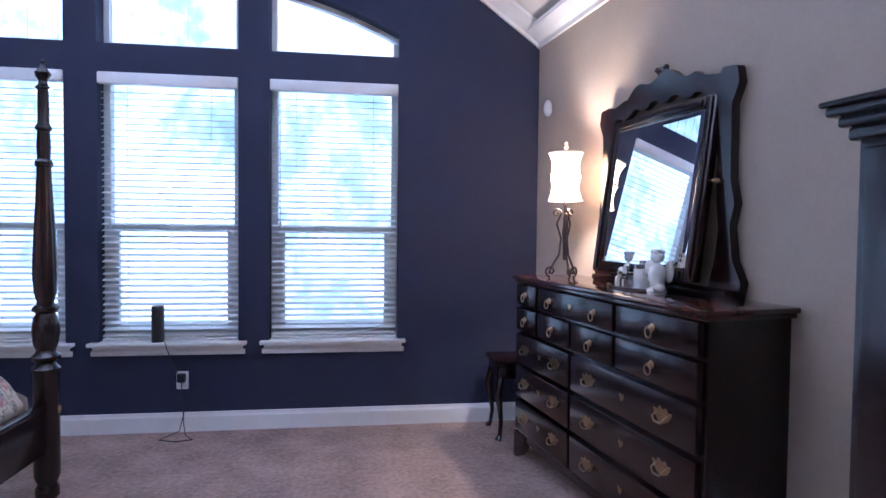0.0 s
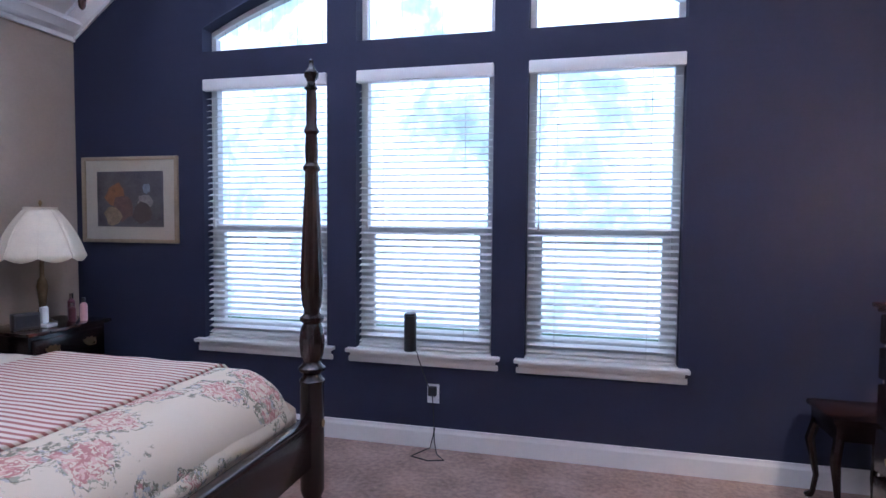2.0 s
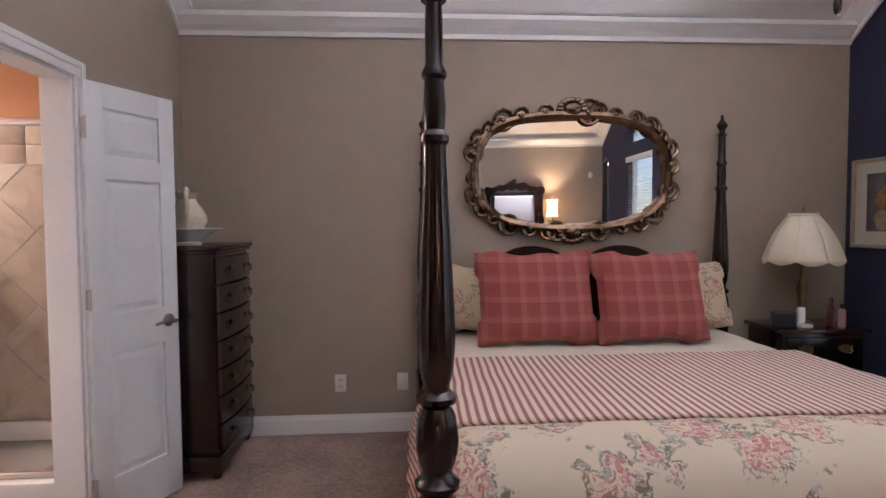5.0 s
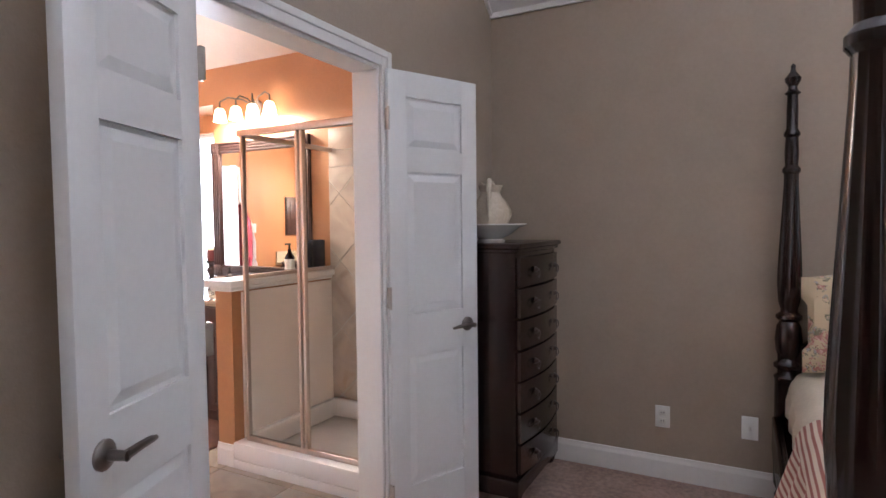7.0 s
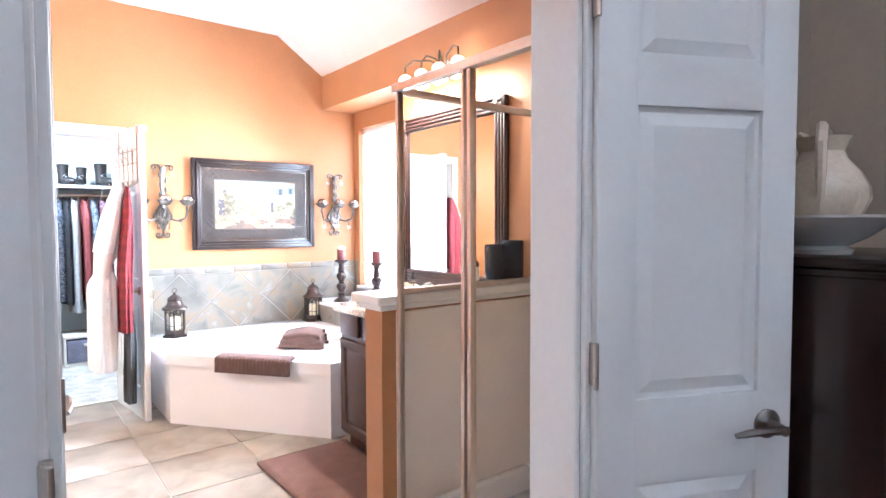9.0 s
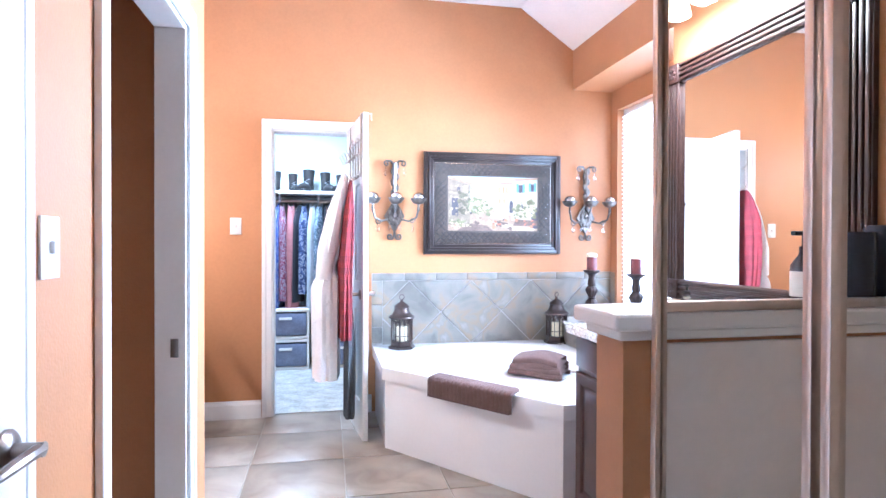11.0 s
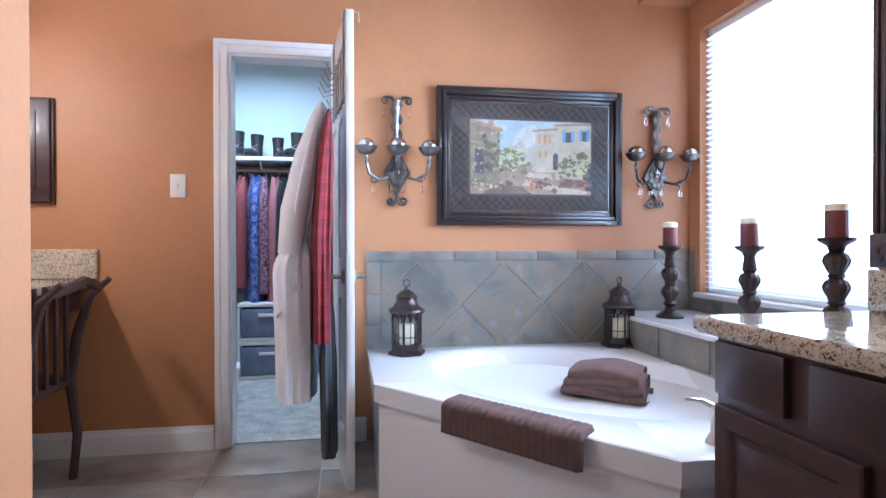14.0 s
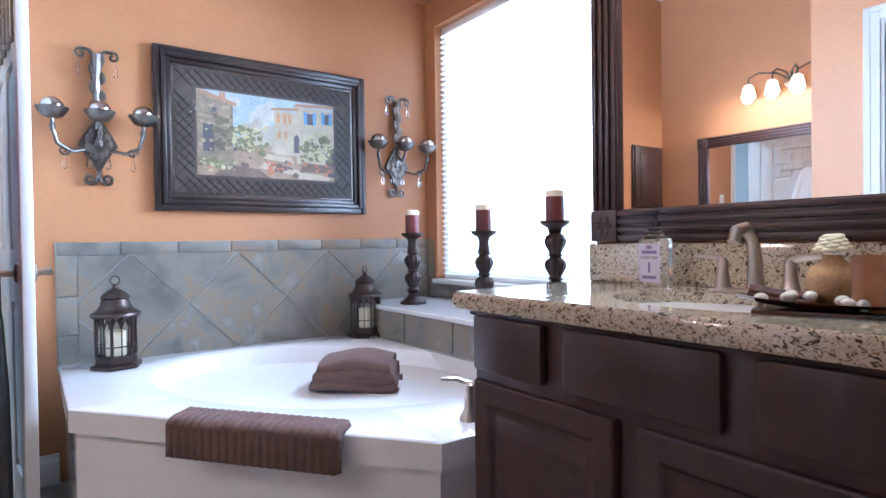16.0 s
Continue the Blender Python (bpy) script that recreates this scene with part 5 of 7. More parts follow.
part("bottle", G().lathe([(0.03, 0), (0.032, 0.01), (0.032, 0.1), (0.012, 0.13), (0.012, 0.15)], 16), mat("dark bottle", (0.03, 0.02, 0.03), 0.2), bt)
part("label", G().lathe([(0.0325, 0.02), (0.0325, 0.085)], 16), PLASTICW, bt)
part("pump", G().lathe([(0.006, 0.15), (0.006, 0.18)], 8).box(-0.008, 0.035, -0.008, 0.008, 0.178, 0.19, 0.003), BLACK, bt)

# ---- vanity mirror and lights ----
def framed_mirror(name, x, y0, y1, z0, z1, face, label):
    """A mirror with a fluted dark frame and corner rosettes, flat on a wall; face: 1 looks to +x, -1 to -x."""
    o = thing(name, x, (y0 + y1) / 2, z0, 90 if face > 0 else -90, label, "mirror")
    h, H, f = (y1 - y0) / 2, z1 - z0, 0.085
    def ribs(a0, a1, c0, c1, vert):
        g = G().box(a0, a1, -0.022, -0.001, c0, c1, 0.003)
        for k in range(4):
            if vert:
                q = a0 + (a1 - a0) * (k + 0.5) / 4
                g.box(q - 0.007, q + 0.007, -0.032, -0.02, c0, c1, 0.004)
            else:
                q = c0 + (c1 - c0) * (k + 0.5) / 4
                g.box(a0, a1, -0.032, -0.02, q - 0.007, q + 0.007, 0.004)
        return g
    for a in ((-h, -h + f), (h - f, h)):
        part("frame_side", ribs(*a, f, H - f, True), ESPRESSO, o)
    for c in ((0, f), (H - f, H)):
        part("frame_rail", ribs(-h + f, h - f, *c, False), ESPRESSO, o)
        for a in (-h, h - f):
            g = G().box(a, a + f, -0.036, -0.001, c[0], c[1], 0.004)
            for k in range(6):
                q = k * 1.047
                g.ball(a + f / 2 + 0.02 * math.cos(q), -0.037, (c[0] + c[1]) / 2 + 0.02 * math.sin(q), 0.01, 0.005, 0.01, 8)
            part("rosette", g, ESPRESSO, o)
    part("mirror_glass", G().add([(-h + f, -0.012, f), (h - f, -0.012, f), (h - f, -0.012, H - f), (-h + f, -0.012, H - f)], [(0, 1, 2, 3)]), MIRROR, o, smooth=False)
    return o


framed_mirror("vanity_mirror", VX, VY0 - 0.0, VY1 + 0.01, VT + 0.11, 2.03, 1, "large bathroom mirror in a fluted dark wood frame")
framed_mirror("far_vanity_mirror", -0.10, -3.76, -2.54, VT + 0.14, 1.80, -1, "framed bathroom mirror over the second vanity")


def light_bar(x, yc, z, face):
    o = thing("vanity_light", x, yc, z, 90 if face > 0 else -90, "bronze vanity light with four lit glass shades", "light", "vanity lights")
    part("back_plate", G().lathe([(0.06, 0), (0.055, 0.015), (0.03, 0.025)], 18, pose(0, 0, 0, 90)), NICKEL, o)
    for k in range(4):
        xx = -0.25 + 0.167 * k
        g = G().tube([(0.0, -0.02, 0.0), (xx * 0.3, -0.07, 0.06), (xx * 0.75, -0.11, 0.08), (xx, -0.13, 0.05), (xx, -0.13, -0.005)], 0.006, 8)
        part("arm", g, BRONZE, o)
        part("shade", G().lathe([(0.022, 0.0), (0.035, -0.015), (0.042, -0.05), (0.05, -0.095), (0.047, -0.095), (0.038, -0.05), (0.03, -0.012)], 20, pose(xx, -0.13, 0)), GLOBE, o, "lit frosted glass shade")
    return o


light_bar(VX, -1.78, 2.26, 1)
light_bar(-0.10, -3.05, 2.12, -1)

# ---- second vanity, chair and cabinet ----
v2 = thing("second_vanity", -0.70, -2.64, 0, -90, "espresso vanity cabinet with a knee space", "cabinet")
part("drawer_case", G().box(0.0, 0.4, 0.02, 0.59, 0, 0.84, 0.004), ESPRESSO, v2)
panel_front("drawer", 0.02, 0.38, 0.62, 0.82, v2)
panel_front("door", 0.02, 0.38, 0.1, 0.6, v2)
part("apron", G().box(0.4, 1.45, 0.05, 0.08, 0.74, 0.84, 0.004), ESPRESSO, v2)
c2 = thing("second_countertop", 0, 0, 0, 0, "speckled brown granite countertop with side splash", "countertop")
part("slab", G().box(-0.73, -0.10, PY + 0.002, -2.63, 0.845, 0.885, 0.008), GRANITE, c2)
part("side_splash", G().box(-0.73, -0.10, PY + 0.002, PY + 0.022, 0.885, 1.03, 0.004), GRANITE, c2)
part("back_splash", G().box(-0.122, -0.102, PY + 0.024, -2.63, 0.885, 1.0, 0.004), GRANITE, c2)
chr_ = thing("vanity_chair", -0.33, -3.62, 0, 90, "dark carved wooden chair at the second vanity", "chair")
part("seat", G().box(-0.22, 0.22, -0.02, 0.4, 0.42, 0.47, 0.015), ESPRESSO, chr_)
for x in (-0.2, 0.2):
    part("back_post", G().tube([(x, 0.4, 0), (x, 0.42, 0.2), (x, 0.39, 0.45), (x, 0.42, 0.65), (x * 1.05, 0.47, 0.82), (x * 1.1, 0.55, 0.9)], [0.018, 0.02, 0.024, 0.022, 0.02, 0.014], 8), ESPRESSO, chr_)
    part("front_leg", G().tube([(x, 0.0, 0), (x, 0.02, 0.2), (x, 0.0, 0.43)], [0.014, 0.018, 0.025], 8), ESPRESSO, chr_)
part("top_rail", G().tube([(-0.22, 0.5, 0.86), (-0.1, 0.53, 0.88), (0, 0.535, 0.9), (0.1, 0.53, 0.88), (0.22, 0.5, 0.86)], 0.022, 8), ESPRESSO, chr_)
for k in range(4):
    part("back_slat", G().box(-0.14 + 0.085 * k, -0.115 + 0.085 * k, 0.40, 0.415, 0.46, 0.88, 0.003, Matrix.Shear("XZ", 4, (0, 0.0))), ESPRESSO, chr_)
wc = thing("wall_cabinet", -0.34, PY, 1.25, 0, "espresso wood wall cabinet with a raised panel door", "cabinet")
part("body", G().box(-0.20, 0.2, 0.002, 0.02, 0, 0.52, 0.004), ESPRESSO, wc)
part("door", G().box(-0.19, 0.19, 0.02, 0.035, 0.01, 0.51, 0.006).box(-0.13, 0.13, 0.033, 0.042, 0.07, 0.45, 0.006), ESPRESSO, wc)

# ---- painting over the tub ----
pa = thing("village_painting", -2.97, PY, 1.155, 180, "Mediterranean village print in a dark lattice mat and black frame", "painting")
PW, PH = 1.075, 0.76
BLACKF = mat("black satin frame", (0.022, 0.016, 0.015), 0.3, var=0.4, scale=8, coat=0.3)
LATT = mat("dark brown lattice mat", (0.06, 0.045, 0.036), 0.5, var=0.4, scale=20)
a = PW / 2
g = G()
for k, (i, o_, d0, d1) in enumerate(((0.0, 0.03, -0.035, -0.001), (0.03, 0.05, -0.045, -0.001), (0.05, 0.072, -0.03, -0.001))):
    for x0, x1, z0, z1 in ((-a + i, -a + o_, i, PH - i), (a - o_, a - i, i, PH - i), (-a + o_, a - o_, i, i + o_ - i), (-a + o_, a - o_, PH - o_, PH - i)):
        g.box(x0, x1, d0, d1, z0, z1, 0.004)
part("frame", g, BLACKF, pa)
g = G()
for k in range(66):
    x = -a + 0.082 + (PW - 0.164) * k / 65
    for z in (0.08, PH - 0.08):
        g.box(x - 0.004, x + 0.004, -0.021, -0.016, z - 0.003, z + 0.003)
for k in range(44):
    z = 0.082 + (PH - 0.164) * k / 43
    for x in (-a + 0.08, a - 0.08):
        g.box(x - 0.003, x + 0.003, -0.021, -0.016, z - 0.004, z + 0.004)
part("beading", g, SILVER, pa, "silver beading", smooth=False)
part("mat_board", G().box(-a + 0.072, a - 0.072, -0.015, -0.002, 0.072, PH - 0.072), LATT, pa)
g = G()
ix, iz = a - 0.185, 0.175
def bar(p, q):
    nx, nz = (q[1] - p[1]), -(q[0] - p[0])
    l = math.hypot(nx, nz)
    nx, nz = nx / l * 0.004, nz / l * 0.004
    g.prism([(p[0] - nx, p[1] - nz), (p[0] + nx, p[1] + nz), (q[0] + nx, q[1] + nz), (q[0] - nx, q[1] - nz)], -0.0195, -0.0148)
st = 0.045
for z0, z1 in ((0.088, 0.163), (PH - 0.163, PH - 0.088)):
    x = -a + 0.09
    while x < a - 0.09 - st:
        bar((x, z0), (x + 0.075, z1)) if x + 0.075 < a - 0.088 else None
        bar((x + 0.075, z0), (x, z1)) if x + 0.075 < a - 0.088 else None
        x += st
for x0, x1 in ((-a + 0.088, -a + 0.173), (a - 0.173, a - 0.088)):
    z = 0.165
    while z < PH - 0.165 - 0.08:
        bar((x0, z), (x1, z + 0.085))
        bar((x0, z + 0.085), (x1, z))
        z += st
part("lattice", g, BLACKF, pa, smooth=False)
PXW, PZ0, PZH = PW - 0.37, 0.175, PH - 0.35


def paint(name, polys, color, layer, var=0.35):
    """Flat coloured areas of a print, in fractions of its width and height."""
    g = G()
    for k, pl in enumerate(polys):
        g.prism([((u - 0.5) * PXW, PZ0 + v * PZH) for u, v in pl], -0.0155 - 0.0005 * layer - 0.000015 * k, -0.0150)
    part(name, g, mat("print " + name, color, 0.5, var=var, scale=18), pa, smooth=False)


def rc(u0, v0, u1, v1):
    return [(u0, v0), (u1, v0), (u1, v1), (u0, v1)]


def blob(u, v, r, k, s):
    rn = random.Random(s)
    return [(u + r * (0.7 + 0.5 * rn.random()) * math.cos(6.283 * i / k), v + 1.5 * r * (0.7 + 0.5 * rn.random()) * math.sin(6.283 * i / k)) for i in range(k)]


paint("sky", [rc(0, 0.35, 1, 1)], (0.32, 0.37, 0.39), 0, 0.3)
paint("cloud", [blob(0.5, 0.82, 0.09, 12, 3), blob(0.42, 0.7, 0.08, 12, 5), blob(0.25, 0.9, 0.05, 10, 8)], (0.42, 0.40, 0.35), 1)
paint("far_houses", [[(0.3, 0.4), (0.55, 0.4), (0.55, 0.62), (0.5, 0.66), (0.45, 0.62), (0.45, 0.68), (0.4, 0.72), (0.36, 0.66), (0.3, 0.66)]], (0.36, 0.32, 0.26), 2)
paint("street", [[(0, 0), (1, 0), (1, 0.3), (0.6, 0.42), (0.4, 0.4), (0, 0.15)]], (0.26, 0.18, 0.12), 2)
paint("sunlit_steps", [[(0.42, 0.12), (0.7, 0.05), (0.72, 0.12), (0.46, 0.2)], [(0.45, 0.24), (0.68, 0.2), (0.66, 0.28), (0.48, 0.3)], [(0.5, 0.33), (0.64, 0.3), (0.6, 0.42), (0.53, 0.42)], [(0.66, 0.02), (0.95, 0.0), (0.98, 0.06), (0.68, 0.1)]], (0.40, 0.32, 0.23), 3)
paint("stone_house", [[(0, 0.1), (0.24, 0.12), (0.24, 0.86), (0.2, 0.9), (0, 0.98)]], (0.20, 0.15, 0.10), 3, 0.6)
paint("white_house", [rc(0.53, 0.3, 0.70, 0.85), rc(0.70, 0.2, 1, 0.93)], (0.37, 0.31, 0.22), 3, 0.3)
paint("roof", [[(0.5, 0.85), (0.72, 0.88), (0.72, 0.92), (0.52, 0.88)], [(0, 0.96), (0.26, 0.84), (0.27, 0.88), (0.02, 1)], [(0.68, 0.93), (1, 0.96), (1, 1), (0.7, 0.97)], rc(0.15, 0.88, 0.19, 0.99)], (0.30, 0.17, 0.10), 4)
paint("shutter", [rc(0.55, 0.7, 0.575, 0.82), rc(0.6, 0.7, 0.625, 0.82), rc(0.64, 0.7, 0.66, 0.82), rc(0.56, 0.5, 0.58, 0.6), rc(0.61, 0.5, 0.63, 0.6)], (0.40, 0.20, 0.09), 5)
paint("blue_shutter", [rc(0.76, 0.72, 0.785, 0.88), rc(0.83, 0.72, 0.855, 0.88), rc(0.9, 0.74, 0.925, 0.9), rc(0.96, 0.74, 0.985, 0.9)], (0.12, 0.25, 0.45), 5)
paint("window_dark", [rc(0.785, 0.72, 0.83, 0.86), rc(0.925, 0.74, 0.96, 0.88), rc(0.04, 0.28, 0.11, 0.6), rc(0.1, 0.72, 0.13, 0.8), [(0.68, 0.34), (0.72, 0.34), (0.72, 0.54), (0.70, 0.58), (0.68, 0.54)], [(0.93, 0.05), (1, 0.05), (1, 0.44), (0.96, 0.42), (0.93, 0.34)], rc(0.815, 0.43, 0.84, 0.5)], (0.06, 0.05, 0.06), 5)
_pr = random.Random(31)


def cluster(n, u0, u1, v0, v1, r):
    """Irregular dabs of paint scattered over a patch."""
    return [blob(_pr.uniform(u0, u1), _pr.uniform(v0, v1), r * _pr.uniform(0.5, 1.3), 7, _pr.randrange(9999)) for _ in range(n)]


paint("stonework", cluster(30, 0.02, 0.22, 0.3, 0.84, 0.014), (0.29, 0.22, 0.14), 5, 0.6)
paint("vine", cluster(26, 0.12, 0.25, 0.28, 0.72, 0.022), (0.10, 0.085, 0.045), 6, 0.6)
paint("foliage", cluster(44, 0.22, 0.50, 0.28, 0.60, 0.024) + cluster(34, 0.72, 0.98, 0.22, 0.58, 0.024) + cluster(14, 0.0, 0.2, 0.06, 0.2, 0.022), (0.14, 0.13, 0.06), 6, 0.6)
paint("pale_foliage", cluster(40, 0.24, 0.48, 0.3, 0.62, 0.013) + cluster(34, 0.74, 0.97, 0.28, 0.62, 0.013) + cluster(14, 0.02, 0.25, 0.06, 0.2, 0.014), (0.36, 0.31, 0.17), 7, 0.6)
paint("shadow", [[(0.1, 0.0), (0.5, 0.0), (0.42, 0.1), (0.2, 0.14)], [(0.5, 0.16), (0.66, 0.12), (0.66, 0.15), (0.5, 0.19)], [(0.72, 0.1), (1, 0.1), (1, 0.2), (0.76, 0.22)]] + cluster(16, 0.3, 0.7, 0.05, 0.25, 0.02), (0.13, 0.085, 0.06), 7, 0.6)
paint("flower", cluster(9, 0.46, 0.6, 0.12, 0.22, 0.012) + cluster(8, 0.06, 0.22, 0.06, 0.16, 0.01) + cluster(8, 0.84, 0.98, 0.1, 0.2, 0.01), (0.40, 0.12, 0.06), 8, 0.5)
paint("pot", [blob(0.5, 0.08, 0.03, 10, 300), blob(0.76, 0.2, 0.022, 10, 301), blob(0.64, 0.2, 0.018, 10, 302), blob(0.93, 0.08, 0.022, 10, 303)], (0.33, 0.14, 0.07), 9)
part("glass", G().box(-a + 0.072, a - 0.072, -0.026, -0.025, 0.072, PH - 0.072), SHGLASS, pa, smooth=False).visible_shadow = False


# ---- wall sconces ----
def sconce():
    o = thing("wall_sconce", -2.215, PY, 1.26, 180, "antique silver candle wall sconce with crystal drops", "sconce", "sconces beside the painting")
    g = G()
    g.tube([(0, -0.02, 0.17), (0.005, -0.03, 0.3), (-0.005, -0.03, 0.42), (0, -0.03, 0.56)], [0.02, 0.014, 0.018, 0.022], 8)
    for k in range(7):
        g.ball(0.012 * (-1) ** k, -0.035, 0.3 + 0.04 * k, 0.02, 0.012, 0.03, 8)
    part("stem", g, BRONZE, o)
    g = G()
    for s in (-1, 1):
        g.tube([(0, -0.03, 0.54), (s * 0.03, -0.035, 0.575), (s * 0.06, -0.04, 0.575)], 0.009, 6)
        g.tube(spiral(s * 0.06, 0.555, 0.022, 1.1, math.pi / 2, -0.04, -s), 0.006, 6)
    part("top_scroll", g, BRONZE, o)
    g = G()
    g.prism([(0, 0.3), (0.05, 0.22), (0.075, 0.17), (0.04, 0.12), (0, 0.05), (-0.04, 0.12), (-0.075, 0.17), (-0.05, 0.22)], -0.03, -0.004)
    for k in range(9):
        q = 6.283 * k / 9
        g.ball(0.035 * math.cos(q), -0.032, 0.175 + 0.05 * math.sin(q), 0.018, 0.01, 0.025, 8)
    part("shield", g, BRONZE, o)
    for s in (-1, 1):
        g = G().tube([(s * 0.05, -0.03, 0.15), (s * 0.10, -0.06, 0.135), (s * 0.15, -0.09, 0.16), (s * 0.165, -0.10, 0.22), (s * 0.165, -0.1, 0.27)], 0.008, 8)
        g.tube(spiral(s * 0.125, 0.135, 0.022, 1.2, 0, -0.07, s), 0.005, 6)
        part("arm", g, BRONZE, o)
        part("foot_scroll", G().tube([(0, -0.02, 0.06)] + spiral(s * 0.032, 0.025, 0.026, 1.3, math.pi if s > 0 else 0, -0.02, s), 0.007, 6), BRONZE, o)
    part("arm", G().tube([(0, -0.03, 0.24), (0, -0.09, 0.2), (0, -0.12, 0.24), (0, -0.12, 0.27)], 0.008, 8), BRONZE, o)
    for x, y in ((-0.165, -0.10), (0, -0.12), (0.165, -0.10)):
        part("cup", G().lathe([(0.012, 0.256), (0.036, 0.264), (0.052, 0.284), (0.06, 0.300), (0.056, 0.301), (0.046, 0.286), (0.03, 0.275), (0.005, 0.272)], 18, pose(x, y, 0)), BRONZE, o)
        part("candle_ball", G().ball(x, y, 0.306, 0.043, 0.043, 0.038), SILVER, o, "silver ball candle")
    for x, y, z in ((-0.165, -0.1, 0.235), (0.165, -0.1, 0.235), (-0.125, -0.075, 0.09), (0.125, -0.075, 0.09), (0, -0.05, 0.2), (-0.07, -0.04, 0.5), (0.07, -0.04, 0.5), (0.035, -0.03, 0.1), (-0.035, -0.03, 0.1)):
        part("crystal_drop", G().lathe([(0.0015, 0.045), (0.003, 0.024), (0.013, -0.012), (0.01, -0.026), (0.001, -0.034)], 6, pose(x, y, z)), CRYSTAL, o, smooth=False)
    return o


s1 = sconce()
copy_thing(s1, pose(-3.72, PY, 1.26, 0, 0, 180))


# ---- lanterns, candles, towels ----
def lantern(x, y):
    o = thing("candle_lantern", x, y, TZ + 0.002, 12, "black metal hexagonal lantern with an ivory candle on the tub", "lantern", "lanterns on the tub")
    part("base", G().lathe([(0.098, 0), (0.098, 0.015), (0.08, 0.022), (0.078, 0.05)], 6), IRON, o, smooth=False)
    for k in range(6):
        q = 1.047 * k
        part("corner_post", G().tube([(0.075 * math.cos(q), 0.075 * math.sin(q), 0.05), (0.075 * math.cos(q), 0.075 * math.sin(q), 0.215)], 0.006, 6), IRON, o)
        q2 = q + 0.5236
        g = G().tube([(0.065 * math.cos(q2), 0.065 * math.sin(q2), 0.05), (0.065 * math.cos(q2), 0.065 * math.sin(q2), 0.2)], 0.0025, 5)
        A, B = Vector((0.073 * math.cos(q), 0.073 * math.sin(q), 0)), Vector((0.073 * math.cos(q + 1.047), 0.073 * math.sin(q + 1.047), 0))
        for w in range(2):
            P = [A.lerp(B, 0.5 * w + 0.5 * i / 6) + Vector((0, 0, 0.165 + 0.035 * math.sin(math.pi * i / 6))) for i in range(7)]
            g.tube(P, 0.004, 5)
        g.tube([A + Vector((0, 0, 0.09)), B + Vector((0, 0, 0.09))], 0.0025, 5)
        part("arch_bar", g, IRON, o)
        part("pane", G().add([(*A.xy * 0.97, 0.05), (*B.xy * 0.97, 0.05), (*B.xy * 0.97, 0.21), (*A.xy * 0.97, 0.21)], [(0, 1, 2, 3)]), SHGLASS, o, smooth=False).visible_shadow = False
    part("roof", G().lathe([(0.088, 0.21), (0.094, 0.218), (0.09, 0.228), (0.07, 0.24), (0.056, 0.26), (0.05, 0.285), (0.056, 0.29), (0.05, 0.30), (0.03, 0.318), (0.012, 0.328), (0.008, 0.345)], 18), IRON, o)
    part("ring", G().tube([(0.018 * math.cos(q), 0, 0.36 + 0.018 * math.sin(q)) for q in [6.283 * i / 14 for i in range(15)]], 0.003, 6), IRON, o)
    part("candle", G().lathe([(0.034, 0.05), (0.036, 0.055), (0.036, 0.15), (0.03, 0.153), (0.01, 0.148)], 18), WAX, o, "ivory pillar candle")
    return o


lan = lantern(-2.25, -3.92)
copy_thing(lan, pose(-3.42, -3.93, TZ + 0.002, 0, 0, 25))


def candlestick(x, y, z, h, label):
    o = thing("candlestick", x, y, z, 0, label, "candlestick", "candlesticks by the tub window")
    p = [(0.07, 0), (0.07, 0.012), (0.05, 0.025), (0.028, 0.04), (0.024, 0.06), (0.036, 0.075), (0.024, 0.09)]
    zz = 0.09
    while zz < h - 0.1:
        p += [(0.024, zz), (0.042, zz + 0.035), (0.046, zz + 0.05), (0.038, zz + 0.068), (0.022, zz + 0.08), (0.03, zz + 0.088)]
        zz += 0.095
    p += [(0.022, h - 0.05), (0.03, h - 0.03), (0.058, h - 0.012), (0.06, h), (0.03, h)]
    part("stick", G().lathe(p, 24, None, 0.1, (0.1, h - 0.06)), IRON, o)
    part("candle", G().lathe([(0.036, 0), (0.037, 0.004), (0.036, 0.115), (0.03, 0.12), (0.01, 0.112)], 20, pose(0, 0, h)), REDWAX, o, "dark red and ivory pillar candle")
    part("candle_tip", G().lathe([(0.0366, 0.095), (0.0366, 0.118), (0.02, 0.124)], 20, pose(0, 0, h)), WAX, o)


candlestick(-3.63, -3.78, 0.662, 0.38, "dark turned wood candlestick with a tall candle")
candlestick(-3.66, -3.22, 0.662, 0.38, "dark turned wood candlestick with a tall candle")
candlestick(-3.66, -2.78, 0.662, 0.41, "tall dark turned wood candlestick with a candle")

ft = thing("folded_towel", -3.03, -3.26, 0, -38, "two folded brown towels stacked in the tub", "towel")
for k, (s, h) in enumerate(((0.168, 0.43), (0.15, 0.485))):
    g = G()
    for e, (z0, z1) in enumerate(((h - 0.02, h + 0.03), (h + 0.012, h + 0.062))):
        def fold(u, v, s=s - 0.012 * e, z0=z0, z1=z1, k=k):
            a, b = 6.283 * v, 2 * u - 1
            y = 0.118 * math.copysign(abs(math.cos(a)) ** 0.35, math.cos(a))
            z = math.copysign(abs(math.sin(a)) ** 0.6, math.sin(a)) * (1 - 0.25 * abs(b) ** 6)
            dip = 0.010 * math.sin(3.1 * b + 1.7 * k) + 0.006 * math.sin(17 * y + 2 * k)
            return (s * b * (1 + 0.03 * math.sin(9 * y + k)), y + 0.008 * math.sin(4 * b + k), (z0 + z1) / 2 + z * (z1 - z0) / 2 + dip)
        g.grid(24, 40, fold)
    part("towel", g, BROWNTOWEL, ft)
_d = Vector((-0.75, 0.96, 0)).normalized()
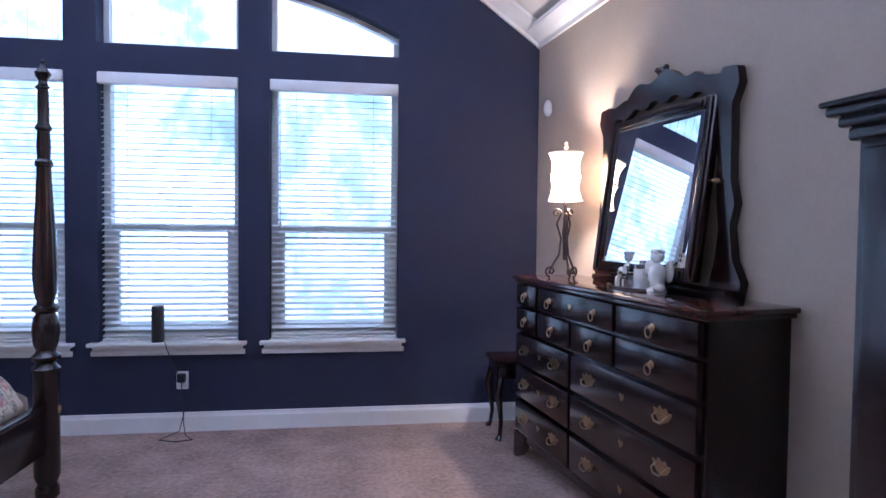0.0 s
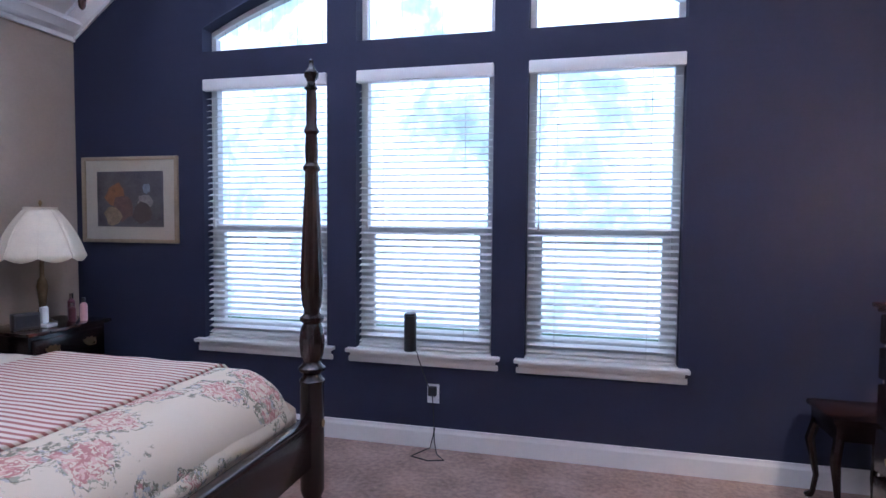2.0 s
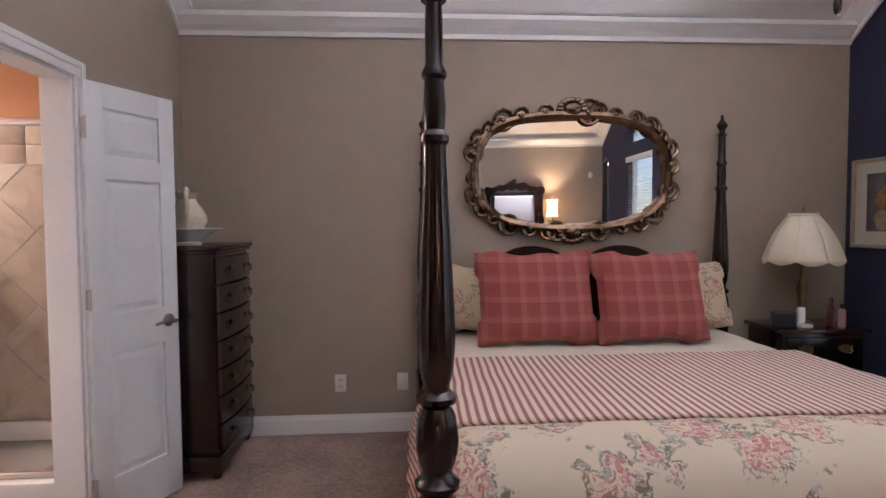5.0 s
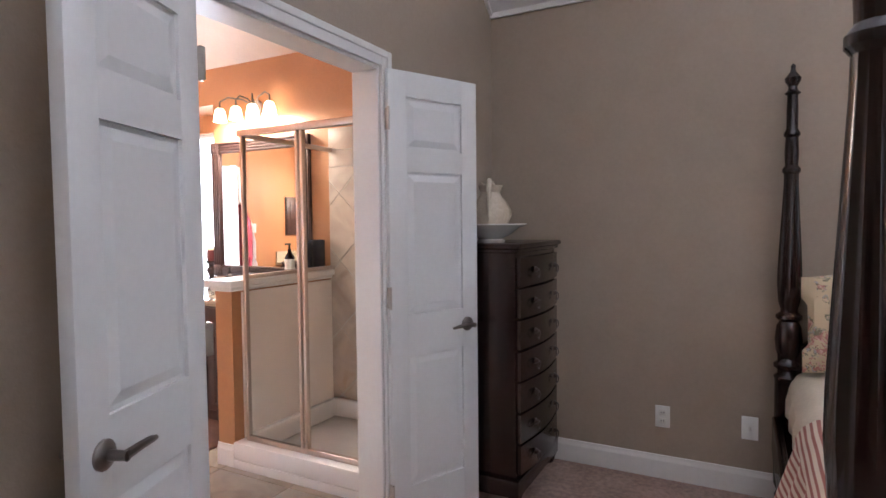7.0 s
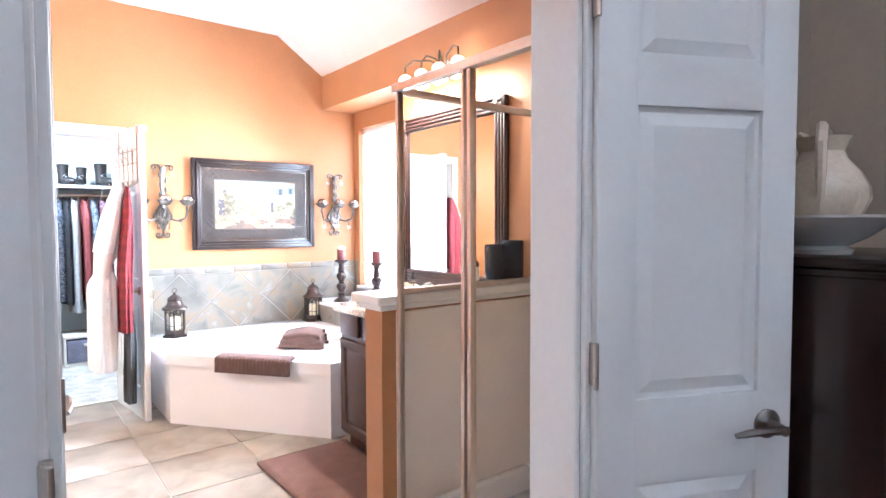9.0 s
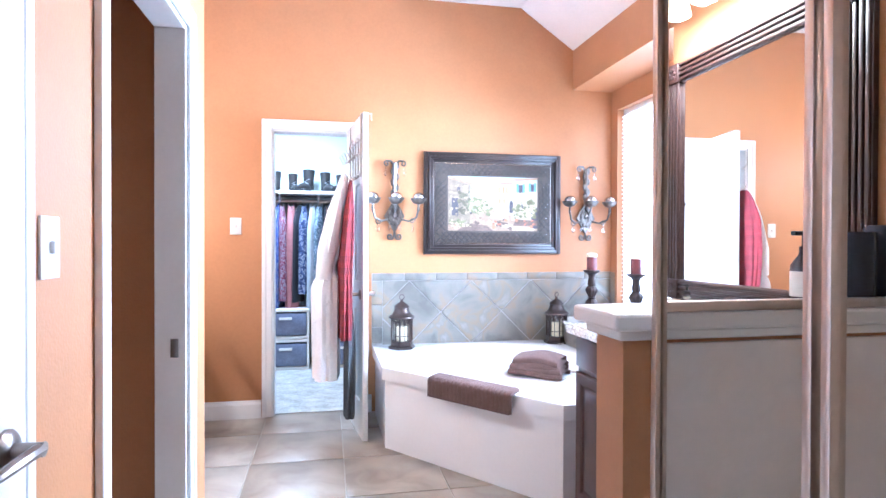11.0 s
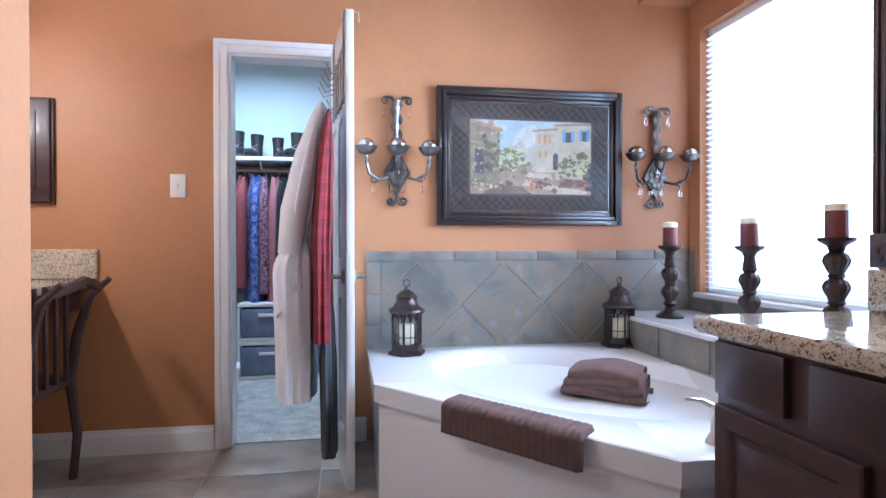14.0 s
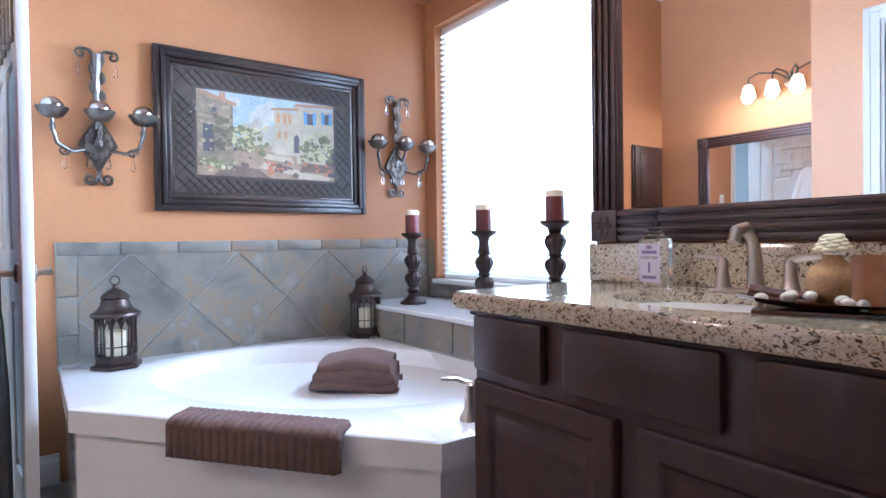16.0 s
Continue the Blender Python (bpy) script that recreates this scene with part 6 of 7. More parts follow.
_nrm = Vector((0.788, 0.616, 0))
_p0 = Vector((-2.295, -3.01, 0))


def mat_fn(u, v):
    s = 0.53 * v
    w = 0.235 * u
    q = _p0 + _d * (s + 0.015 * math.sin(w * 9))
    rib = 0.004 * abs(math.sin(s * 120))
    if w < 0.08:
        c = q - _nrm * (0.07 - w)
        z = TZ + 0.016
    else:
        a = min((w - 0.08) / 0.05, 1.571)
        c = q + _nrm * (0.05 * math.sin(a) * 0.8 + 0.004)
        z = TZ + 0.016 - 0.05 * (1 - math.cos(a)) * 0.5 - max(0, w - 0.15)
    return (c.x + _nrm.x * rib, c.y + _nrm.y * rib, z + rib)


o = cloth("bath_mat", G().grid(22, 200, mat_fn), BROWNTOWEL, "brown ribbed bath mat hung over the tub edge", "bath mat", 0.022)
g = G()
g.grid(60, 12, lambda u, v: (-2.86 + 0.56 * v, -2.30 + 0.86 * u, 0.016 + 0.003 * abs(math.sin(u * 94)) * (0.12 < v < 0.88) * (0.08 < u < 0.92)))
o = cloth("bath_rug", g, RUGM, "brown ribbed bath rug on the tile floor", "rug", 0.015)

# ---- vanity top things ----
fa = thing("sink_faucet", -3.185, -1.785, VT, -90, "brushed nickel widespread sink faucet", "faucet")
fa.matrix_world = fa.matrix_world @ Matrix.Scale(0.68, 4)
part("base", G().box(-0.13, 0.13, -0.028, 0.028, 0, 0.012, 0.005), NICKEL, fa)
part("spout", G().tube([(0, 0, 0.01), (0, 0, 0.1), (0, 0.02, 0.17), (0, 0.06, 0.20), (0, 0.11, 0.19), (0, 0.13, 0.155)], [0.026, 0.02, 0.018, 0.018, 0.019, 0.017], 12, pose(0, 0, 0)), NICKEL, fa)
for s in (-1, 1):
    g = G().lathe([(0.028, 0.01), (0.022, 0.03), (0.016, 0.07), (0.019, 0.09), (0.012, 0.105)], 14, pose(s * 0.1, 0, 0))
    g.tube([(s * 0.1, 0, 0.1), (s * 0.14, 0, 0.11), (s * 0.185, 0, 0.112)], [0.01, 0.009, 0.006], 8)
    part("handle", g, NICKEL, fa)
so = thing("soap_bottle", -3.19, -2.02, VT, -95, "clear hand soap bottle with a lavender label and pump", "soap bottle")
part("bottle", G().box(-0.038, 0.038, -0.022, 0.022, 0, 0.12, 0.012).lathe([(0.028, 0.115), (0.014, 0.135), (0.014, 0.145)], 14), glass("soap glass", (0.93, 0.95, 0.97), 0.05, 1.2), so)
lb = part("label", G().box(-0.03, 0.03, 0.0225, 0.0232, 0.012, 0.105), mat("lavender label", (0.66, 0.6, 0.72), 0.6, var=0.05), so)
INK = mat("dark ink", (0.06, 0.05, 0.09), 0.7)


def lettering(text, x, y, z, size, parent, m):
    c = bpy.data.curves.new("lettering", "FONT")
    c.body, c.size, c.align_x, c.extrude = text, size, "CENTER", 0.0002
    c.materials.append(INK)
    o = new("lettering", c)
    o.parent = parent
    o.matrix_basis = m @ pose(x, y, z, 90, 0, 180)
    return o


lettering("HAND SOAP", 0, 0.0236, 0.068, 0.009, lb, Matrix())
part("logo_bar", G().box(-0.022, 0.022, 0.0232, 0.0236, 0.08, 0.088).box(-0.008, 0.008, 0.0232, 0.0236, 0.092, 0.1).box(-0.003, 0.003, 0.0232, 0.0236, 0.035, 0.06).box(-0.02, 0.02, 0.0232, 0.0236, 0.02, 0.028), mat("purple ink", (0.2, 0.15, 0.32), 0.6), lb)
part("pump", G().lathe([(0.013, 0.145), (0.013, 0.158), (0.005, 0.16), (0.005, 0.178)], 10).box(-0.008, 0.03, -0.007, 0.007, 0.175, 0.186, 0.003), BLACK, so)
tr = thing("wooden_tray", -3.0, -1.53, VT, 20, "brown wooden tray beside the sink", "tray")
part("tray", G().grid(16, 10, lambda u, v: (-0.10 + 0.2 * u, -0.17 + 0.34 * v, 0.006 + 0.02 * (abs(2 * u - 1) ** 4 + abs(2 * v - 1) ** 4) / 1.5)).box(-0.09, 0.09, -0.15, 0.15, 0, 0.006), CHERRY2, tr)
vz = thing("bud_vase", -3.06, -1.60, VT + 0.008, 0, "round amber vase with a cream wooden flower", "vase")
vz.matrix_world = vz.matrix_world @ Matrix.Scale(0.74, 4)
part("vase", G().lathe([(0.03, 0), (0.05, 0.02), (0.056, 0.045), (0.045, 0.075), (0.02, 0.095), (0.02, 0.105)], 22), mat("honey glass", (0.55, 0.36, 0.18), 0.25, var=0.3, scale=14), vz)
g = G()
for k in range(28):
    q, e = k * 2.4, 0.25 + 0.045 * (k % 14)
    g.ball(0.026 * math.cos(q) * (1 - k / 40), 0.026 * math.sin(q) * (1 - k / 40), 0.115 + 0.0012 * k, 0.016, 0.016, 0.006, 6)
part("flower", g, WAX, vz, "cream wooden flower")
cj = thing("candle_jar", -2.96, -1.50, VT + 0.008, 0, "amber glass candle jar on the tray", "candle")
part("jar", G().lathe([(0.034, 0), (0.038, 0.005), (0.04, 0.08), (0.037, 0.08), (0.035, 0.05), (0.01, 0.048)], 20), AMBER, cj)
_rk = thing("pebbles", 0, 0, 0, 0, "white pebbles on the tray", "pebbles", "", "stuff")
g = G()
for k in range(10):
    g.ball(-2.97 + 0.05 * math.sin(k * 2.1), -1.56 + 0.10 * math.cos(k * 1.3), VT + 0.018, 0.014, 0.011, 0.009, 8)
part("pebble_pile", g, PORCEW, _rk)

# ---- closet contents and what hangs on its door ----
shf = thing("closet_shelf", 0, 0, 0, 0, "white wire-edged closet shelf with a hanging rail", "shelf")
part("board", G().box(-2.6, -0.3, -6.2, -5.78, 1.73, 1.76, 0.004), WHITE, shf)
part("rail", G().tube([(-2.6, -5.9, 1.66), (-0.3, -5.9, 1.66)], 0.016, 10), NICKEL, shf)
for _k in range(6):
    part("bracket", G().tube([(-2.4 + 0.38 * _k, -6.198, 1.52), (-2.4 + 0.38 * _k, -5.9, 1.645), (-2.4 + 0.38 * _k, -5.8, 1.73)], 0.008, 6), WHITE, shf)
rn = random.Random(4)
GC = [(0.02, 0.03, 0.08), (0.03, 0.05, 0.2), (0.015, 0.015, 0.02), (0.05, 0.07, 0.09), (0.25, 0.06, 0.06), (0.05, 0.05, 0.06), (0.08, 0.1, 0.14), (0.3, 0.12, 0.12), (0.4, 0.42, 0.44), (0.1, 0.02, 0.04)]
GM = [mat(f"garment cloth {i}", c, 0.9, var=0.2, scale=26) for i, c in enumerate(GC)]
for i in (0, 1, 3, 6, 9):
    c = GC[i]
    GM[i] = ramp_mat(f"printed cloth {i}", ((0.40, c), (0.50, tuple(2.2 * v for v in c)), (0.56, (0.35, 0.36, 0.42)), (0.60, c), (0.68, (0.22, 0.24, 0.34))), 26 + 3 * i, 0.9, detail=3, dist=1.0)
x = -2.5
k = 0
while x < -0.45:
    w, ln_ = 0.05 + 0.03 * rn.random(), 0.85 + 0.3 * rn.random()
    o = thing("hanging_garment", x, -5.9, 1.66, 90 + rn.uniform(-8, 8), "garment on a hanger in the closet", "clothing", "clothes on the closet rail")
    ph = rn.random() * 6

    def gfn(u, v, w=w, ln_=ln_, ph=ph):
        a = 6.283 * v
        r = 0.2 + 0.04 * u + (0.02 * math.sin(5 * a + ph)) * u
        top = 0.06 * (1 - abs(math.cos(a))) if u < 0.01 else 0
        return (r * math.cos(a) * (0.25 + 0.75 * min(1, u * 6 + 0.05)), w * (0.4 + 0.6 * min(1, u * 4)) * math.sin(a) * (1 + 0.3 * math.sin(4 * a + ph)), -0.06 - ln_ * u + top)
    part("cloth", G().grid(12, 24, gfn), GM[(k * 3 + int(rn.random() * 3)) % 10], o)
    part("hanger", G().tube([(0, 0, 0.02), (0.012, 0, 0.03), (0, 0, 0.035), (0, 0, -0.03), (-0.18, 0, -0.1), (0.18, 0, -0.1), (0, 0, -0.03)], 0.003, 5), NICKEL, o)
    x += w * 1.25
    k += 1
BOOT = mat("dark leather", (0.02, 0.017, 0.016), 0.45, var=0.4, scale=20)
for i in range(12):
    bx = -2.38 + 0.165 * i + 0.03 * (i % 2)
    o = thing("boot", bx, -5.98, 1.76, 20 * (-1) ** i, "dark leather boot on the closet shelf", "boot", "boots on the shelf")
    o.matrix_world = o.matrix_world @ Matrix.Scale(1.0 + 0.12 * (i % 3), 4)
    part("upper", G().tube([(0, -0.02, 0.03), (0, -0.03, 0.1), (0, -0.035, 0.19)], [0.045, 0.042, 0.05], 12).ball(0, 0.06, 0.035, 0.042, 0.10, 0.04), BOOT, o)
    part("sole", G().box(-0.04, 0.04, -0.07, 0.15, 0, 0.02, 0.008), BLACK, o)
    part("laces", G().tube([(-0.02, 0.03, 0.07), (0.02, 0.015, 0.09), (-0.02, 0.005, 0.11), (0.02, 0.0, 0.13)], 0.004, 5), GM[8], o)
for i, (bx, by, z) in enumerate(((-1.335, -5.75, 0), (-1.335, -5.75, 0.296), (-1.86, -5.75, 0), (-0.8, -5.8, 0))):
    o = thing("storage_drawer", bx, by, z + 0.006, 0, "clear plastic storage drawer with white frame", "storage box", "closet storage drawers")
    part("frame", G().box(-0.22, 0.22, -0.2, 0.16, 0, 0.03, 0.006).box(-0.22, 0.22, -0.2, 0.16, 0.265, 0.295, 0.006).box(-0.22, -0.2, -0.2, 0.16, 0.03, 0.265).box(0.2, 0.22, -0.2, 0.16, 0.03, 0.265), PLASTICW, o)
    part("drawer", G().box(-0.195, 0.195, -0.18, 0.165, 0.035, 0.25, 0.01), mat("smoky clear plastic", (0.16, 0.18, 0.26), 0.25, var=0.4, scale=10), o)
    part("handle", G().box(-0.06, 0.06, 0.165, 0.18, 0.19, 0.215, 0.004), PLASTICW, o)
st_ = thing("step_stool", -1.06, -5.05, 0.006, 10, "small white wooden step stool on the closet carpet", "stool")
part("top", G().box(-0.17, 0.17, -0.11, 0.11, 0.2, 0.225, 0.006), WHITE, st_)
for s in (-1, 1):
    part("leg", G().prism([(-0.10, 0), (-0.06, 0), (-0.04, 0.1), (0.04, 0.1), (0.06, 0), (0.10, 0), (0.09, 0.2), (-0.09, 0.2)], -0.01, 0.01, pose(s * 0.14, 0, 0, 0, 0, 90)), WHITE, st_)

# hook rack, robe, flannel shirt: on the closet side of the open closet door
DX = C1 + 0.065
hk = thing("over_door_hooks", DX - 0.072, -3.68, 1.55, 7, "chrome over-door hook rack", "hook rack")
g = G()
for k in range(5):
    y = -0.2 + 0.1 * k
    g.tube([(0.0, y, 0.35), (0.0, y, 0.1), (0.05, y, 0.07), (0.07, y, 0.11)], 0.004, 6)
    g.tube([(0.0, y, 0.24), (0.05, y, 0.22), (0.075, y, 0.27)], 0.004, 6)
g.tube([(0.0, -0.22, 0.33), (0, 0.22, 0.33)], 0.005, 6).tube([(0.0, -0.22, 0.12), (0, 0.22, 0.12)], 0.005, 6)
for y in (-0.2, 0.2):
    g.tube([(0, y, 0.33), (0.0, y, 0.489), (-0.045, y, 0.49), (-0.065, y, 0.49), (-0.066, y, 0.45)], 0.004, 6)
part("rack_wire", g, NICKEL, hk)


def hung(name, y, z, ln_, w, d, material, label, pinch=None, off=0.10, lean=0.0):
    o = thing(name, DX + off, y, z, 0, label, "clothing", "clothes on the closet door")

    def fn(u, v):
        a = 6.283 * v
        s = 0.35 + 0.65 * min(1, (u * 5) ** 0.6)
        p = 1.0
        if pinch:
            p = 1 - 0.55 * math.exp(-((u - pinch) / 0.06) ** 2)
        f = 1 + 0.10 * math.sin(5 * a + 3 * u) + 0.05 * math.sin(11 * a)
        return (lean * min(1, u * 1.8) + d * (0.5 + 0.5 * min(1, u * 2.2)) * s * p * f * math.cos(a), w * s * p * f * math.sin(a) + 0.02 * math.sin(u * 5), -ln_ * u)
    part("cloth", G().grid(40, 48, fn), material, o)
    return o


rb = hung("bath_robe", -3.6, 1.67, 1.29, 0.15, 0.085, ROBE, "white waffle-weave bath robe hung on the closet door", 0.45, 0.0, 0.115)
part("sleeve", G().tube([(0.0, 0.08, -0.06), (0.06, 0.10, -0.25), (0.11, 0.10, -0.48), (0.13, 0.09, -0.66)], [0.035, 0.05, 0.058, 0.05], 12), ROBE, rb)
part("sleeve", G().tube([(0.0, -0.06, -0.06), (0.06, -0.09, -0.28), (0.11, -0.08, -0.5)], [0.035, 0.05, 0.05], 12), ROBE, rb)
part("belt", G().tube([(0.10, 0.06, -0.60), (0.15, 0.08, -0.74), (0.14, 0.09, -0.90), (0.11, 0.1, -0.8), (0.09, 0.09, -0.64)], [0.03, 0.05, 0.055, 0.045, 0.02], 10), ROBE, rb)
hung("flannel_shirt", -3.50, 1.62, 0.98, 0.12, 0.042, REDPLAID, "red and black plaid flannel shirt hung on the door", None, -0.035, 0.03)
hung("dark_trousers", -3.54, 0.9, 0.76, 0.09, 0.035, mat("charcoal cloth", (0.05, 0.055, 0.06), 0.95, var=0.3), "dark grey trousers hung on the closet door", None, -0.03)


# ---- dresser-top things ----
def on_dresser(lx, ly):
    p = dr.matrix_world @ Vector((lx, ly, DT))
    return p.x, p.y, p.z


x, y, z = on_dresser(0.24, 0.18)
sl = thing("scroll_lamp", x, y, z, 0, "lit table lamp with two-tier cream shade and scrolled iron base", "lamp")
bpy.data.objects["dresser_lamp_bulb"].location = (x, y, z + 0.56)
for k in range(3):
    q = 2.094 * k + 0.5
    m = pose(0, 0, 0, 0, 0, math.degrees(q))
    g = G().tube([(0.02, 0, 0.36), (0.045, 0, 0.30), (0.02, 0, 0.22), (0.03, 0, 0.13), (0.07, 0, 0.06), (0.085, 0, 0.02)], 0.006, 7, m)
    g.tube(spiral(0.045, 0.36, 0.026, 1.2, math.pi, 0, -1), 0.005, 6, m)
    g.tube(spiral(0.075, 0.035, 0.032, 1.3, -1.5, 0, 1), 0.006, 6, m)
    part("scroll_leg", g, IRON, sl)
part("stem", G().lathe([(0.008, 0.1), (0.012, 0.2), (0.016, 0.25), (0.01, 0.3), (0.008, 0.45)], 12), IRON, sl)
for z0, z1 in ((0.43, 0.56), (0.56, 0.69)):
    def sfn(u, v, z0=z0, z1=z1):
        a = 6.283 * v
        r = 0.095 - 0.028 * math.sin(math.pi * (0.15 + 0.7 * u)) + (0.012 * (1 - u) if z0 < 0.5 else 0.012 * u)
        return (r * math.cos(a), r * math.sin(a), z0 + (z1 - z0) * u)
    o = part("shade", G().grid(10, 36, sfn), SHADELIT, sl, "glowing cream shade")
    o.visible_shadow = True
for zz, r in ((0.56, 0.083), (0.43, 0.092), (0.69, 0.092)):
    part("shade_band", G().tube([(r * math.cos(q), r * math.sin(q), zz) for q in [6.283 * i / 28 for i in range(29)]], 0.005, 6), IRON if zz == 0.56 else CREAM, sl)
part("finial", G().lathe([(0.005, 0.69), (0.005, 0.71), (0.014, 0.722), (0.006, 0.735), (0.012, 0.745), (0.002, 0.755)], 10), NICKEL, sl)

x, y, z = on_dresser(0.86, 0.20)
ty = thing("perfume_tray", x, y, z, -84, "silver-edged mirrored tray on the dresser", "tray")
part("tray", G().lathe([(1, 0), (1.04, 0.006), (1.06, 0.016), (1.03, 0.016), (1.0, 0.008)], 32, Matrix.Diagonal((0.17, 0.10, 1, 1))), SILVER, ty)
for i, (lx, ly, r, h, mt) in enumerate(((0.80, 0.22, 0.022, 0.10, CRYSTAL), (0.85, 0.24, 0.02, 0.12, CRYSTAL), (0.90, 0.25, 0.024, 0.11, AMBER), (0.78, 0.17, 0.02, 0.07, PORCE), (0.83, 0.16, 0.018, 0.06, CRYSTAL))):
    x, y, z = on_dresser(lx, ly)
    o = thing("perfume_bottle", x, y, z + 0.009, 0, "small glass perfume bottle on the tray", "bottle", "bottles on the tray")
    part("bottle", G().lathe([(r, 0), (r * 1.1, h * 0.2), (r, h * 0.6), (r * 0.4, h * 0.7), (r * 0.4, h * 0.78)], 14), mt, o)
    part("cap", G().lathe([(r * 0.6, h * 0.78), (r * 0.65, h * 0.9), (r * 0.3, h)], 12), SILVER if i % 2 else BLACK, o)
x, y, z = on_dresser(0.95, 0.17)
o = thing("jar_candle", x, y, z + 0.009, 0, "white candle in a glass jar on the tray", "candle")
part("jar", G().lathe([(0.035, 0), (0.038, 0.005), (0.038, 0.09), (0.034, 0.09), (0.034, 0.06)], 18), PORCEW, o)
part("lid", G().lathe([(0.039, 0.09), (0.039, 0.105), (0.02, 0.11)], 18), SILVER, o)


def figurine(lx, ly, s, wings, label):
    x, y, z = on_dresser(lx, ly)
    g = G().lathe([(0.04, 0), (0.045, 0.015), (0.03, 0.03), (0.032, 0.06), (0.04, 0.09), (0.03, 0.12), (0.012, 0.135)], 14).ball(0, 0, 0.165, 0.03)
    for q in range(8):
        g.ball(0.02 * math.cos(q), 0.02 * math.sin(q), 0.185, 0.012)
    g.ball(0.03, -0.03, 0.03, 0.02, 0.04, 0.018).ball(-0.035, -0.02, 0.09, 0.012, 0.03, 0.02)
    if wings:
        g.ball(-0.05, 0.03, 0.10, 0.035, 0.012, 0.05).ball(0.04, 0.03, 0.10, 0.02, 0.012, 0.05)
    o = tagged(part("figurine", g, PORCEW), label, "figurine")
    o.matrix_world = pose(x, y, z, 0, 0, -60) @ Matrix.Scale(s, 4)


figurine(1.06, 0.16, 0.95, True, "white porcelain winged figurine on the dresser")
figurine(0.74, 0.25, 0.85, False, "white porcelain bust figurine on the dresser")

# ---- other bedroom things ----
pf = thing("framed_print", -2.885, NY, 1.215, 0, "framed still life print with a cream mat on the navy wall", "picture")
w, h = 0.39, 0.59
g = G()
for x0, x1, z0, z1 in ((-w, -w + 0.025, 0, h), (w - 0.025, w, 0, h), (-w + 0.025, w - 0.025, 0, 0.025), (-w + 0.025, w - 0.025, h - 0.025, h)):
    g.box(x0, x1, -0.025, -0.001, z0, z1, 0.005)
part("frame", g, mat("pale gilt frame", (0.42, 0.33, 0.22), 0.4, 0.3, var=0.2), pf)
part("mat_board", G().box(-w + 0.025, w - 0.025, -0.008, -0.002, 0.025, h - 0.025), PAPERW, pf)
PRN = mat("muted print ground", (0.14, 0.12, 0.13), 0.6, var=0.5, scale=9)
part("print", G().box(-0.27, 0.27, -0.010, -0.008, 0.11, h - 0.1), PRN, pf)
for i, (bx, bz, r, c) in enumerate(((-0.12, 0.33, 0.08, (0.32, 0.14, 0.06)), (-0.05, 0.24, 0.09, (0.18, 0.10, 0.08)), (0.12, 0.28, 0.06, (0.42, 0.36, 0.34)), (0.1, 0.2, 0.08, (0.10, 0.07, 0.06)), (-0.14, 0.18, 0.07, (0.36, 0.26, 0.16)), (0.14, 0.37, 0.035, (0.35, 0.38, 0.45)))):
    rn = random.Random(i + 50)
    pl = [(bx + r * (0.7 + 0.5 * rn.random()) * math.cos(6.283 * q / 11), bz + r * (0.7 + 0.5 * rn.random()) * math.sin(6.283 * q / 11)) for q in range(11)]
    part("print_area", G().prism(pl, -0.0105 - 0.0003 * i, -0.0100), mat(f"print tone {i}", c, 0.6, var=0.5, scale=25), pf, smooth=False)
part("glass", G().box(-w + 0.025, w - 0.025, -0.017, -0.016, 0.025, h - 0.025), SHGLASS, pf, smooth=False).visible_shadow = False

sp = thing("smart_speaker", -0.865, NY - 0.002, W0 + 0.002, 0, "black cylindrical speaker on the window sill", "speaker")
part("body", G().lathe([(0.036, 0), (0.038, 0.004), (0.038, 0.225), (0.035, 0.232), (0.01, 0.232)], 24), BLACK, sp)
part("light_ring", G().lathe([(0.0385, 0.215), (0.0385, 0.221)], 24), mat("dim ring", (0.05, 0.06, 0.08), 0.3), sp)
part("cable", G().tube([(0.03, 0.0, 0.005), (0.06, -0.05, 0.003), (0.07, -0.057, -0.03), (0.09, -0.022, -0.12), (0.13, -0.02, -0.22), (0.135, -0.03, -0.25)], 0.003, 6), BLACK, sp)


def plate(name, m, w, h, label, kind_, category):
    o = thing(name, 0, 0, 0, 0, label, category)
    o.matrix_world = m
    part("cover", G().box(-w / 2, w / 2, -0.007, -0.0005, -h / 2, h / 2, 0.003), PLASTICW, o)
    if kind_ == "outlet":
        for z in (-0.022, 0.022):
            part("socket", G().box(-0.017, 0.017, -0.009, -0.006, z - 0.015, z + 0.015, 0.003), PORCEW, o)
            part("slot", G().box(-0.008, -0.005, -0.0095, -0.008, z - 0.005, z + 0.006).box(0.005, 0.008, -0.0095, -0.008, z - 0.005, z + 0.006), BLACK, o)
    else:
        for k in range(kind_):
            xx = (k - (kind_ - 1) / 2) * 0.046
            part("toggle", G().box(xx - 0.005, xx + 0.005, -0.016, -0.006, -0.012, 0.012, 0.003), PORCEW, o)
    return o


plate("wall_outlet", pose(-0.715, NY, 0.335), 0.075, 0.118, "white wall outlet under the window", "outlet", "outlet")
pg = thing("plug_adapter", -0.715, NY - 0.008, 0.355, 0, "black plug adapter in the wall outlet", "plug")
part("adapter", G().box(-0.025, 0.025, -0.035, -0.001, -0.028, 0.028, 0.006), BLACK, pg)
part("cable", G().tube([(0, -0.02, -0.028), (0.01, -0.03, -0.12), (0.02, -0.04, -0.3), (0.05, -0.10, -0.348), (0.11, -0.17, -0.350), (0.02, -0.2, -0.350), (-0.09, -0.16, -0.350), (0.0, -0.06, -0.33), (0.02, -0.03, -0.22)], 0.0035, 6), BLACK, pg)
